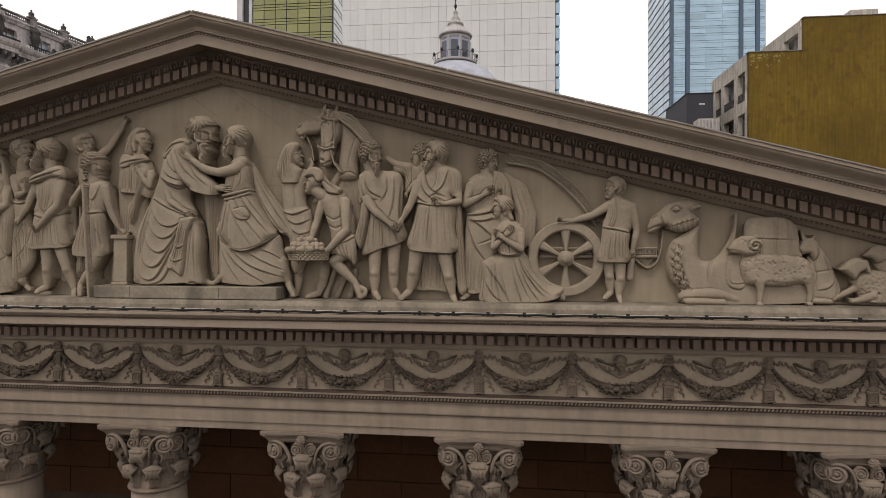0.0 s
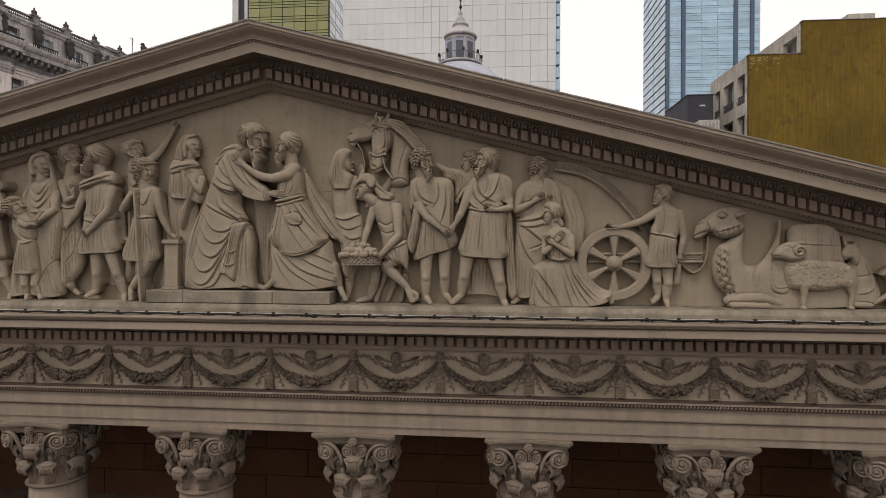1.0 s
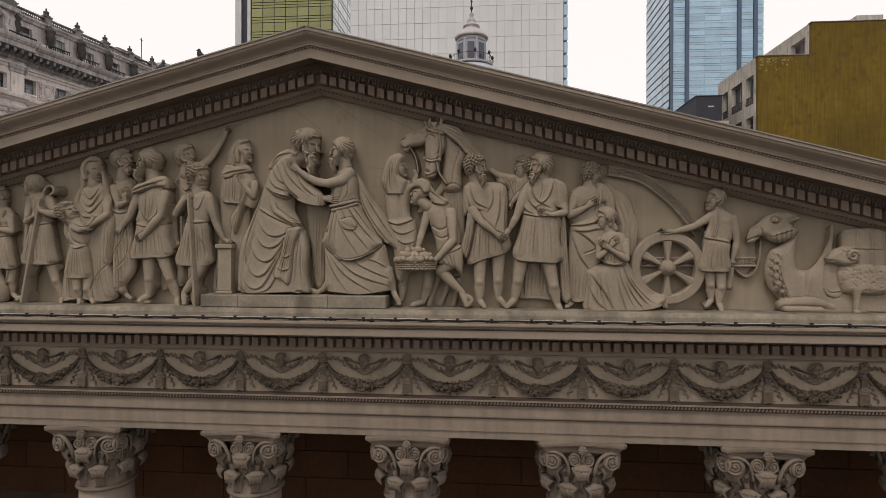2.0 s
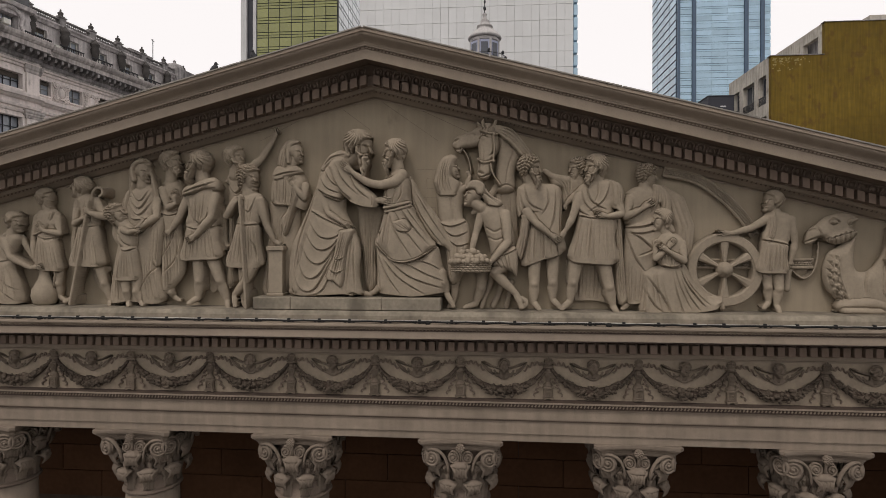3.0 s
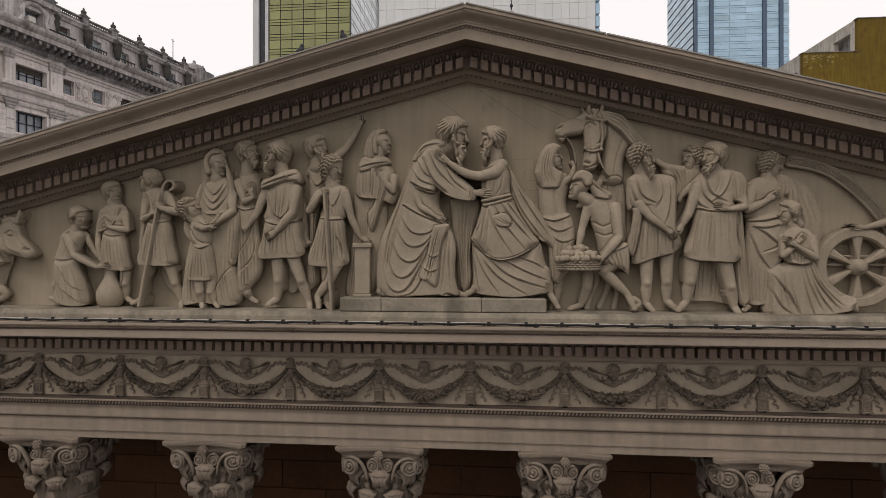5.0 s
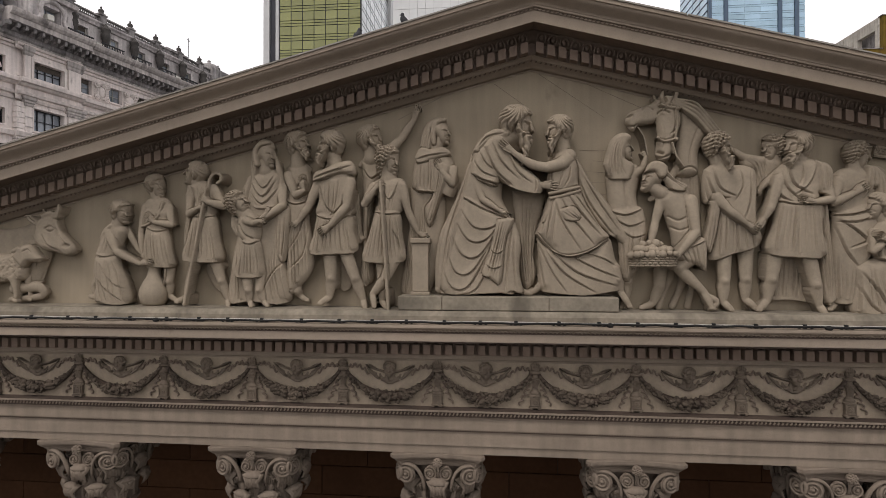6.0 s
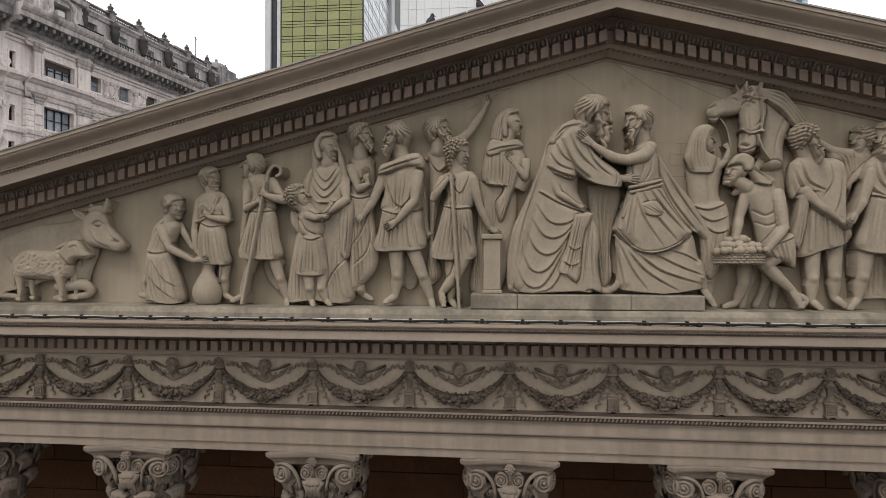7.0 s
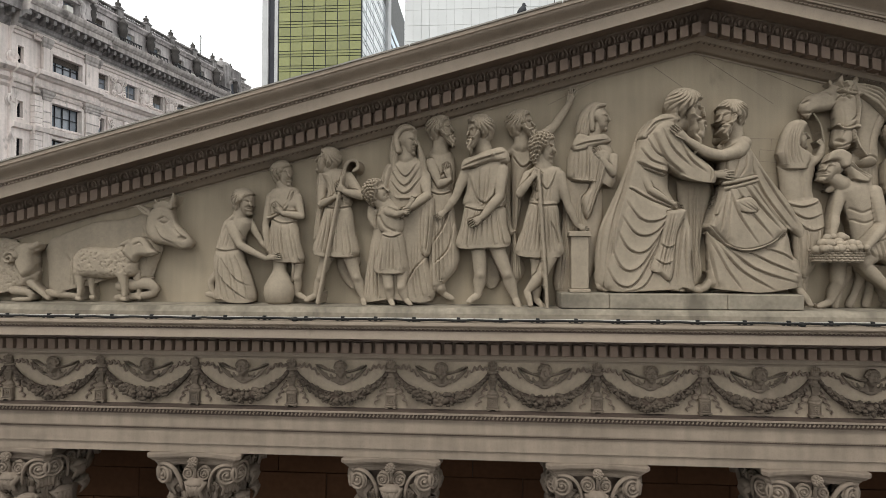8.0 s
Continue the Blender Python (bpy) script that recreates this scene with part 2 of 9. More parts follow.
# second: dentil backing, bed mould and soffit, darkened in colour for overhang shade and grime
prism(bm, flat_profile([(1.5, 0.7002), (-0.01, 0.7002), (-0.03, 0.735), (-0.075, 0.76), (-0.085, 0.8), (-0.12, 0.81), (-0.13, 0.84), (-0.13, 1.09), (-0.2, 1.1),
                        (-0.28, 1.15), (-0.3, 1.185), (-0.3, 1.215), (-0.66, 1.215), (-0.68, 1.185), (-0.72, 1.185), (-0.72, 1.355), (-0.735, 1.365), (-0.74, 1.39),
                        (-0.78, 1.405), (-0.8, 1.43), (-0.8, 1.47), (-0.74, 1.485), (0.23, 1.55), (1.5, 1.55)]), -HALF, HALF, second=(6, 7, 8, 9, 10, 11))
cornice = part("cornice", bm, STONE, cathedral, mat2=BROWN_SHADE)
bm = bmesh.new()
prism(bm, flat_profile([(-0.1, 1.51), (-0.5, 1.49), (-0.5, 1.6), (-0.48, 1.64), (-0.45, 1.69), (0.222, 1.70), (0.222, 1.51)]), -HALF + 3.2, HALF - 3.2)
part("statue_plinth", bm, LEDGE, cathedral, "grimy stone plinth under the statues")

bm = bmesh.new()
b0, t0 = 1.52, 6.3
xs = (t0 - b0) / SLOPE
v = [bm.verts.new((x + APEX, y, H(z))) for y in (YT, 1.4) for x, z in ((-xs, b0), (xs, b0), (0, t0))]
bm.faces.new(v[:3]), bm.faces.new(v[3:][::-1])
for i in range(3):
    j = (i + 1) % 3
    bm.faces.new((v[i], v[j], v[3 + j], v[3 + i]))
tympanum = part("tympanum", bm, FIELD, cathedral, "smooth beige plastered tympanum wall")

RAKE = [(1.38, 6.16), (0.2, 6.16), (0.2, 6.19), (0.12, 6.2), (0.06, 6.24), (0.0, 6.27), (-0.06, 6.29), (-0.1, 6.33), (-0.14, 6.345), (-0.14, 6.56),
        (-0.2, 6.58), (-0.22, 6.6), (-0.26, 6.66), (-0.33, 6.71), (-0.33, 6.745), (-0.68, 6.745), (-0.69, 6.712), (-0.72, 6.712), (-0.72, 6.905), (-0.74, 6.915),
        (-0.74, 6.945), (-0.775, 6.95), (-0.775, 6.985), *[(-0.785 - 0.16 * (0.5 - 0.5 * math.cos(math.pi * u / 12)), 6.99 + 0.165 * u / 12) for u in range(13)],
        (-0.95, 7.165), (-0.97, 7.17), (-0.97, 7.235), (-0.93, 7.245), (1.38, 7.27)]
rakes = []
for side, word in ((-1, "left"), (1, "right")):
    bm = bmesh.new()
    # second: the same painted shade and grime under the raking corona
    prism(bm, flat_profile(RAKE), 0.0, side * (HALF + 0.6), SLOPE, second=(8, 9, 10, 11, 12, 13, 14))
    ob = part("raking_cornice", bm, STONE, cathedral, mat2=BROWN_SHADE)
    ob.location.x = APEX
    rakes.append(ob)
    for i in range(9):
        a, b = 0.02 + i * 2.45, 2.45 + i * 2.45
        bm = bmesh.new()
        prism(bm, flat_profile([(-0.99, 7.236), (-0.99, 7.262), (1.38, 7.292), (1.38, 7.236)]), side * a, side * b, SLOPE)
        ob = part("flashing_sheet", bm, ROOF, cathedral, "weathered grey capping sheet")
        ob.location.x = APEX
bm = bmesh.new()
prism(bm, flat_profile([(1.385, 6.2), (1.385, 7.2), (20.0, 7.2), (20.0, 6.2)]), -HALF, 0.0, SLOPE)
prism(bm, flat_profile([(1.385, 6.2), (1.385, 7.2), (20.0, 7.2), (20.0, 6.2)]), 0.0, HALF, SLOPE)
part("roof", bm, SLATE, cathedral)

# portico: wall behind the columns, ceiling, floor, steps
WALL_Y = 3.6
# backing and blocks both carry the shade behind the columns in their colour
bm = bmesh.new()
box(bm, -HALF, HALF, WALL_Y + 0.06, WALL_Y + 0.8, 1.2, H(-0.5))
portico_wall = part("portico_wall", bm, GRIME_SHADE, cathedral, "brown ashlar wall in deep shade")
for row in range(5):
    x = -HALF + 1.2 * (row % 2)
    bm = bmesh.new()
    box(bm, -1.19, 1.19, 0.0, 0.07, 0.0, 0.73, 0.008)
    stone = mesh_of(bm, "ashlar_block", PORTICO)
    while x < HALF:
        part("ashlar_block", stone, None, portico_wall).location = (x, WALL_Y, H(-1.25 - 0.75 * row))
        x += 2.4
bm = bmesh.new()
box(bm, -HALF, HALF, 1.5, WALL_Y + 0.8, H(-0.5), H(-0.2))
part("portico_ceiling", bm, STONE, cathedral)
bm = bmesh.new()
box(bm, -HALF, HALF, -0.6, WALL_Y + 0.8, 0.0, 1.2)
part("portico_floor", bm, STONE, cathedral)
bm = bmesh.new()
for i in range(7):
    box(bm, -HALF, HALF, -0.6 - 0.35 * (i + 1), -0.6 - 0.35 * i - 0.002, 0.0, 1.2 - 0.17 * (i + 1) + 0.02)
part("steps", bm, STONE, cathedral)
bm = bmesh.new()
box(bm, -HALF, -HALF + 0.7, 0.02, 20, 0.0, H(1.4))
box(bm, HALF - 0.7, HALF, 0.02, 20, 0.0, H(1.4))
box(bm, -HALF + 0.7, HALF - 0.7, 19.3, 20, 0.0, H(1.4))
part("side_wall", bm, STONE, cathedral)

# ground
bm = bmesh.new()
box(bm, -2500, 2500, -2500, 2500, -0.5, 0.0)
tagged(part("ground", bm, PAVE), "wide grey stone-paved city square", "ground", kind="structure")
# ---- columns ----
def scalloped_tip(bm, c, rx, ry, rz, lobes=7, seg=28, rings=8):
    """The drooping end of a leaf: a flattened dome with a lobed rim and shallow flutes."""
    rows = []
    for i in range(1, rings):
        a = math.pi * i / rings
        row = []
        for k in range(seg):
            b = 2 * math.pi * k / seg
            q = 1 + 0.08 * math.cos(lobes * b) * math.sin(a) ** 1.5 * (1 if math.sin(b) < 0.3 else 0.3)
            row.append(bm.verts.new((c[0] + rx * q * math.sin(a) * math.cos(b), c[1] + ry * q * math.sin(a) * math.sin(b), c[2] + rz * (math.cos(a) - 0.35 * math.sin(a) ** 2 * (math.cos(b) ** 2 + max(0, -math.sin(b)) * 0.6)))))
        rows.append(row)
    for a, b in zip(rows, rows[1:]):
        for k in range(seg):
            j = (k + 1) % seg
            bm.faces.new((a[k], b[k], b[j], a[j]))
    bm.faces.new(rows[0]), bm.faces.new(rows[-1][::-1])


def leaf_mesh(name, height, curl, width, mat, lobes=3):
    """One acanthus leaf that climbs the bell and rolls outward at its tip; root at the origin, outward is -y."""
    n, k = 11, 15
    path = []
    for i in range(n):
        s = i / (n - 1)
        if s < 0.6:
            q = s / 0.6
            path.append((-0.02 - 0.05 * q * q, height * 0.82 * q))
        else:
            a = (s - 0.6) / 0.4 * math.radians(235)
            path.append((-0.07 - curl * (1 - math.cos(a)), height * 0.82 + curl * 1.25 * math.sin(a)))
    bm = bmesh.new()
    grids = []
    for off in (0.0, 0.028):
        g = []
        for i, (y, z) in enumerate(path):
            s = i / (n - 1)
            w = width * (0.55 + 0.6 * max(0.0, min(s / 0.75, 1.0)) ** 2) * (1.0 if s < 0.65 else 1.0 - 0.45 * (s - 0.65) / 0.35)
            w *= 1 + 0.16 * math.sin(s * lobes * 2 * math.pi + 0.8)
            row = []
            for j in range(k):
                u = -1 + 2 * j / (k - 1)
                bulge = 0.05 * u * u - 0.022 * math.cos(u * 5.0 * math.pi)
                row.append(bm.verts.new((u * w / 2, y + bulge + off, z - (0.02 + 0.05 * max(0.0, s - 0.55)) * u * u + 0.018 * math.cos(u * 3.0 * math.pi) * max(0.0, s - 0.5) - (off if s > 0.72 else 0))))
            g.append(row)
        grids.append(g)
    a, b = grids
    for g in grids:
        for i in range(n - 1):
            for j in range(k - 1):
                bm.faces.new((g[i][j], g[i][j + 1], g[i + 1][j + 1], g[i + 1][j]))
    rim = [(i, 0) for i in range(n)] + [(n - 1, j) for j in range(1, k)] + [(i, k - 1) for i in range(n - 2, -1, -1)] + [(0, j) for j in range(k - 2, 0, -1)]
    for (i, j), (p, q) in zip(rim, rim[1:] + rim[:1]):
        bm.faces.new((a[i][j], a[p][q], b[p][q], b[i][j]))
    tip_y, tip_z = -0.07 - curl * 1.25, height * 0.82 + curl * 1.0
    scalloped_tip(bm, (0, tip_y + 0.03, tip_z - 0.1 * curl), width * 0.43, curl * 0.95, curl * 0.62)
    return mesh_of(bm, name, mat, True)


def volute_mesh(name, r, turns, thick, stem, mat):
    """A scroll in the x-z plane that unrolls into a stem running down and inwards (towards -x)."""
    bm = bmesh.new()
    pts, rad = [], []
    for i in range(10):
        s = i / 10
        pts.append((stem[0] * (1 - s * s), 0.16 * (1 - s) ** 1.5, stem[1] * (1 - s) ** 2 + r * (1.08 * 2 * s * (1 - s) + s * s)))
        rad.append(thick * (0.95 + 0.2 * s))
    n = int(turns * 14)
    for i in range(n + 1):
        s = i / n
        a = math.pi / 2 - s * turns * 2 * math.pi
        q = r * (1 - 0.86 * s)
        pts.append((q * math.cos(a), -0.02 * s, q * math.sin(a)))
        rad.append(thick * (1.15 - 0.6 * s))
    tube(bm, pts, rad, 7, 1.5)
    blob(bm, (0, -0.02, 0), r * 0.2, r * 0.3, r * 0.2, 8, 6)
    blob(bm, (0, 0.035, 0), r * 0.97, 0.05, r * 0.97, 16, 6)
    return mesh_of(bm, name, mat, True)


CAP_H = 1.46
col_top = H(-1.02)
ABW = 0.885


def abacus_outline(half, dip, cut):
    pts = []
    for q in range(4):
        for i in range(9):
            u = -1 + 2 * i / 8
            x, y = u * (half - cut), -half + dip * (1 - u * u)
            a = q * math.pi / 2
            pts.append((x * math.cos(a) - y * math.sin(a), x * math.sin(a) + y * math.cos(a)))
    return pts


def build_column():
    col = thing("column", "beige stone Corinthian column with an acanthus capital", "column", (-1.8, 0.76, 1.2), group="portico columns")
    top = col_top - 1.2
    bm = bmesh.new()
    box(bm, -0.95, 0.95, -0.95, 0.95, 0.0, 0.22, 0.01)
    lathe(bm, [(0.93, 0.22), (0.95, 0.3), (0.9, 0.38), (0.8, 0.4), (0.74, 0.46), (0.8, 0.52), (0.83, 0.57), (0.8, 0.62), (0.69, 0.63)], 40)
    part("base", bm, STONE_DIM, col)
    bm = bmesh.new()
    n = 12
    s0, s1 = 0.63, top - CAP_H - 0.07
    lathe(bm, [(0.67 - 0.11 * (i / n) ** 1.8, s0 + (s1 - s0) * i / n) for i in range(n + 1)], 40)
    part("shaft", bm, STONE_DIM, col, smooth=True)
    bm = bmesh.new()
    z = top - CAP_H
    lathe(bm, [(0.56, z - 0.07), (0.6, z - 0.065), (0.635, z - 0.03), (0.62, z + 0.01), (0.57, z + 0.02), (0.53, z + 0.03), (0.53, z + 0.6), (0.56, z + 0.95), (0.66, z + 1.2), (0.7, z + 1.24)], 40)
    capital = part("capital", bm, SOILED, col, smooth=True)
    # abacus: two stepped mouldings with hollow sides
    bm = bmesh.new()
    rings = []
    for half, dip, zz in ((0.76, 0.12, 1.2), (0.775, 0.12, 1.24), (0.775, 0.12, 1.275), (0.8, 0.12, 1.285), (0.81, 0.12, 1.31), (0.85, 0.12, 1.345), (0.862, 0.12, 1.36), (0.862, 0.12, 1.375), (ABW, 0.12, 1.385), (ABW, 0.12, 1.44), (0.86, 0.12, 1.458)):
        rings.append([bm.verts.new((x, y, z + zz)) for x, y in abacus_outline(half, dip, 0.07)])
    for a, b in zip(rings, rings[1:]):
        for i in range(len(a)):
            j = (i + 1) % len(a)
            bm.faces.new((a[i], a[j], b[j], b[i]))
    bm.faces.new(rings[0][::-1]), bm.faces.new(rings[-1])
    part("abacus", bm, CAPITAL, capital)
    low = leaf_mesh("leaf", 0.5, 0.1, 0.4, CAPITAL, 4)
    high = leaf_mesh("leaf", 0.56, 0.12, 0.42, CAPITAL, 4)
    bm = bmesh.new()
    lathe(bm, [(0.05, 0.0), (0.055, 0.2), (0.07, 0.3), (0.06, 0.32), (0.08, 0.36), (0.1, 0.46), (0.07, 0.47)], 12)
    for i in range(7):
        a = 2 * math.pi * i / 7
        tube(bm, [(0.07 * math.cos(a), 0.07 * math.sin(a), 0.3), (0.105 * math.cos(a), 0.105 * math.sin(a), 0.42), (0.14 * math.cos(a), 0.14 * math.sin(a), 0.44)], [0.02, 0.028, 0.014], 6)
    stalk = mesh_of(bm, "stalk", CAPITAL, True)
    for i in range(8):
        for mesh, r, zz, shift in ((low, 0.56, z + 0.02, 0.5), (high, 0.57, z + 0.36, 0.0)):
            a = (i + shift) * 45
            ob = part("leaf", mesh, None, capital)
            ob.matrix_basis = pose(0, 0, 0, 0, 0, a) @ pose(0, -r, zz)
    for q in range(4):
        turn = pose(0, 0, 0, 0, 0, 90 * q)
        for sgn in (-1, 1):
            ob = part("volute", big_volute if sgn > 0 else big_volute_l, None, capital)
            ob.matrix_basis = turn @ pose(sgn * 0.59, -0.75, z + 1.06, 0, 0, sgn * 24)
            ob = part("helix", small_volute if sgn < 0 else small_volute_l, None, capital)
            ob.matrix_basis = turn @ pose(sgn * 0.15, -0.71, z + 1.06)
            ob = part("stalk", stalk, None, capital)
            ob.matrix_basis = turn @ pose(sgn * 0.25, -0.56, z + 0.4, 0, sgn * 9, 0)
        bm = bmesh.new()
        for ring, count, size in ((0.062, 9, 0.036), (0.03, 6, 0.026)):
            for i in range(count):
                a = 2 * math.pi * (i + ring * 20) / count
                blob(bm, (ring * math.cos(a), -0.03 - 0.5 * (0.062 - ring), ring * math.sin(a)), size, 0.034, size * 0.8, 8, 5, -math.degrees(a))
        blob(bm, (0, -0.055, 0), 0.022, 0.03, 0.022, 8, 5)
        blob(bm, (0, 0.02, 0), 0.085, 0.05, 0.085, 12, 7)
        tube(bm, [(0, 0.03, -0.06), (0.01, 0.07, -0.2), (0, 0.1, -0.34)], [0.035, 0.022, 0.03], 7)
        ob = part("fleuron", bm, CAPITAL, capital, smooth=True)
        ob.matrix_basis = turn @ pose(0, -0.83, z + 1.31)
    return col


big_volute = volute_mesh("volute", 0.185, 2.4, 0.028, (-0.31, -0.3), CAPITAL)
small_volute = volute_mesh("helix", 0.13, 2.1, 0.022, (-0.09, -0.28), CAPITAL)


def mirrored(me, name):
    m = me.copy()
    m.name = name
    m.transform(Matrix.Diagonal((-1, 1, 1, 1)))
    m.flip_normals()
    return m


big_volute_l = mirrored(big_volute, "volute")
small_volute_l = mirrored(small_volute, "helix")
first_column = build_column()
for i in range(-11, 12, 2):
    if i != -1:
        copy_thing(first_column, pose(1.8 * i, 0.76, 1.2))
# ---- the carved figures of the pediment: each one plain carved mesh ----


def smooth_line(pts, n):
    """Catmull-Rom through (x, z) points, n steps a gap."""
    p = [pts[0]] + list(pts) + [pts[-1]]
    out = []
    for a, b, c, d in zip(p, p[1:], p[2:], p[3:]):
        for k in range(n):
            t = k / n
            out.append(tuple(0.5 * (2 * b[i] + (c[i] - a[i]) * t + (2 * a[i] - 5 * b[i] + 4 * c[i] - d[i]) * t * t + (3 * b[i] - a[i] - 3 * c[i] + d[i]) * t ** 3) for i in (0, 1)))
    return out + [tuple(pts[-1])]


def finish_carving(bm, label, x, base, name="statue", category="statue", voxel=0.018, mat=None):
    bm.transform(Matrix.Translation((-x, 0, -base)))
    ob = new(name, mesh_of(bm, name, mat or CARVED, True))
    ob.location = (x, 0, H(base))
    rm = ob.modifiers.new("carve", "REMESH")
    rm.mode, rm.voxel_size, rm.use_smooth_shade = "VOXEL", voxel, True
    sm = ob.modifiers.new("soften", "SMOOTH")
    sm.factor, sm.iterations = 0.4, 1
    return tagged(ob, label, category, "pediment figures")


class Carving:
    """A figure carved in high relief: how far the stone stands out from the wall, over a grid of (x, height) places."""

    def __init__(self, a, b, step=0.0095):
        self.step = step
        self.xs, self.zs = np.arange(min(a[0], b[0]), max(a[0], b[0]), step), np.arange(min(a[1], b[1]), max(a[1], b[1]), step)
        self.gx, self.gz = np.meshgrid(self.xs, self.zs)
        self.h = np.full(self.gx.shape, -1.0)
        self.mask = self.h > 0
        self.dice = random.Random(int(abs(a[0]) * 100))

    def near(self, pts, reach, n=6):
        """Distance to a smooth line, the share of the way along it and the side, as far as reach from it."""
        c = np.array(smooth_line(list(pts), n))
        full = [np.full(self.gx.shape, v) for v in (9.0, 0.0, 0.0)]
        (x0, z0), (x1, z1) = c.min(0) - reach, c.max(0) + reach
        box = np.s_[np.searchsorted(self.zs, z0):np.searchsorted(self.zs, z1), np.searchsorted(self.xs, x0):np.searchsorted(self.xs, x1)]
        gx, gz = self.gx[box], self.gz[box]
        best, sign, along = (f[box] for f in full)
        for i, (a, b) in enumerate(zip(c, c[1:])):
            d = b - a
            u, v = gx - a[0], gz - a[1]
            t = np.clip((u * d[0] + v * d[1]) / max(1e-9, d @ d), 0, 1)
            q = np.hypot(u - t * d[0], v - t * d[1])
            m = q < best
            best[m], sign[m], along[m] = q[m], np.sign(u * d[1] - v * d[0])[m], ((i + t) / (len(c) - 1))[m]
        return full[0], full[2], full[1]

    def lay(self, new, m, blend=0.0, drill=0.0):
        """Lays new stone over the old inside m; blend rounds the joint."""
        if blend:
            k = np.clip(blend - np.abs(new - self.h), 0, None) ** 2 / (4 * blend)
            new = np.where(self.h > 0, np.maximum(new, self.h) + k, new)
        old, over = self.h, m & (new > self.h + 0.012)
        self.h = np.where(m, np.maximum(self.h, new), self.h)
        # a drilled line in the stone behind the new contour
        ring, wide = ~m, over
        for k in range(2 if drill else 0):
            p = np.pad(wide, 1)
            wide = p[:-2, 1:-1] | p[2:, 1:-1] | p[1:-1, :-2] | p[1:-1, 2:] | wide
            hit = ring & wide & (old > 0.05)
            self.h = np.where(hit, np.maximum(0.03, self.h - drill * (1.0 if k == 0 else 0.7)), self.h)
            ring = ring & ~wide

    def limb(self, pts, radii, d, blend=0.02, flat=0.9):
        """A round limb; d is the depth of its axis, one number or one for each point."""
        best, along, _ = self.near(pts, max(radii))
        at = np.linspace(0, 1, len(pts))
        r = np.interp(along, at, radii)
        dd = np.interp(along, at, d if hasattr(d, "__len__") else [d] * len(pts))
        self.lay(dd + flat * np.sqrt(np.clip(r * r - best * best, 0, None)), best < r, blend, 0.03)
        self.mask = best < r
        return self

    def ball(self, c, rx, rz, d, tall, turn=0.0):
        ct, st = math.cos(radians(turn)), math.sin(radians(turn))
        u, v = self.gx - c[0], self.gz - c[1]
        q = ((u * ct + v * st) / rx) ** 2 + ((v * ct - u * st) / rz) ** 2
        self.lay(d + tall * np.sqrt(np.clip(1 - q, 0, None)), q < 1, 0.015)
        return self

    def mass(self, outline, d, depth=0.16, soft=0.2, hem=True, blend=0.0):
        """A rounded body or cloth inside an outline; d: how far its edge stands out."""
        o = np.array(smooth_line(outline + outline[:1], 5)[:-1])
        low, tall = o[:, 1].min(), np.ptp(o[:, 1])
        inside, far = np.zeros(self.gx.shape, bool), np.full(self.gx.shape, 9.0)
        for a, b in zip(o, np.roll(o, -1, 0)):
            e = b - a
            t = np.clip(((self.gx - a[0]) * e[0] + (self.gz - a[1]) * e[1]) / max(1e-9, e @ e), 0, 1)
            if not (hem and abs(e[1]) < 0.7 * abs(e[0]) and (a[1] + b[1]) / 2 < low + 0.16 * tall):
                far = np.minimum(far, np.hypot(self.gx - a[0] - t * e[0], self.gz - a[1] - t * e[1]))
            if a[1] != b[1]:
                inside ^= ((a[1] > self.gz) != (b[1] > self.gz)) & (self.gx < (b[0] - a[0]) * (self.gz - a[1]) / (b[1] - a[1]) + a[0])
        self.lay(d + depth * np.sqrt(1 - (1 - np.clip(far / soft, 0, 1)) ** 2), inside, blend, 0.04)
        self.mask, self.edge = inside, np.clip(far / 0.03, 0.25, 1)
        return self

    def fold(self, *pts, w=0.03, h=0.045, side=1, even=False):
        """A fold along pts: a crest that falls off gently on one side and sharply into a groove on the other."""
        best, along, sign = self.near(pts, 5 * w)
        ends = 1.0 if even else np.clip(np.minimum(along + 0.02, 1.02 - along) / 0.34, 0, 1)
        s = best * sign * side
        crest = np.exp(-(best / np.where(s > 0, 0.5 * w, 1.7 * w)) ** 1.3)
        drop = np.exp(-((s - 0.85 * w) / max(0.009, 0.36 * w)) ** 2)
        self.h = np.where(self.mask, self.h + ends * h * (0.55 * crest - 0.75 * drop) * self.edge, self.h)
        return self

    def pleats(self, a, b, n, h=0.04, side=1):
        """n folds that pass from the line a to the line b, unevenly spaced."""
        a, b = np.array(smooth_line(list(a), 4)), np.array(smooth_line(list(b), 4))
        if len(a) != len(b):
            b = b[np.linspace(0, len(b) - 1, len(a)).round().astype(int)]
        gap = np.hypot(*(b - a).mean(0)) / max(1, n)
        for k in range(n):
            t = (k + 0.5 + self.dice.uniform(-0.22, 0.22)) / n
            line = a + (b - a) * t
            line = line[int(len(line) * self.dice.choice((0, 0, 0.12, 0.25))):]
            self.fold(*[tuple(p) for p in line[::3]], tuple(line[-1]), w=min(0.036, max(0.018, gap * self.dice.uniform(0.2, 0.36))), h=h * self.dice.uniform(0.35, 1.05), side=side)
        return self

    def cut(self, *pts, w=0.012, h=0.04):
        best, along, _ = self.near(pts, 3 * w)
        self.h = np.where(self.h > 0, self.h - h * np.exp(-(best / w) ** 2), self.h)
        return self

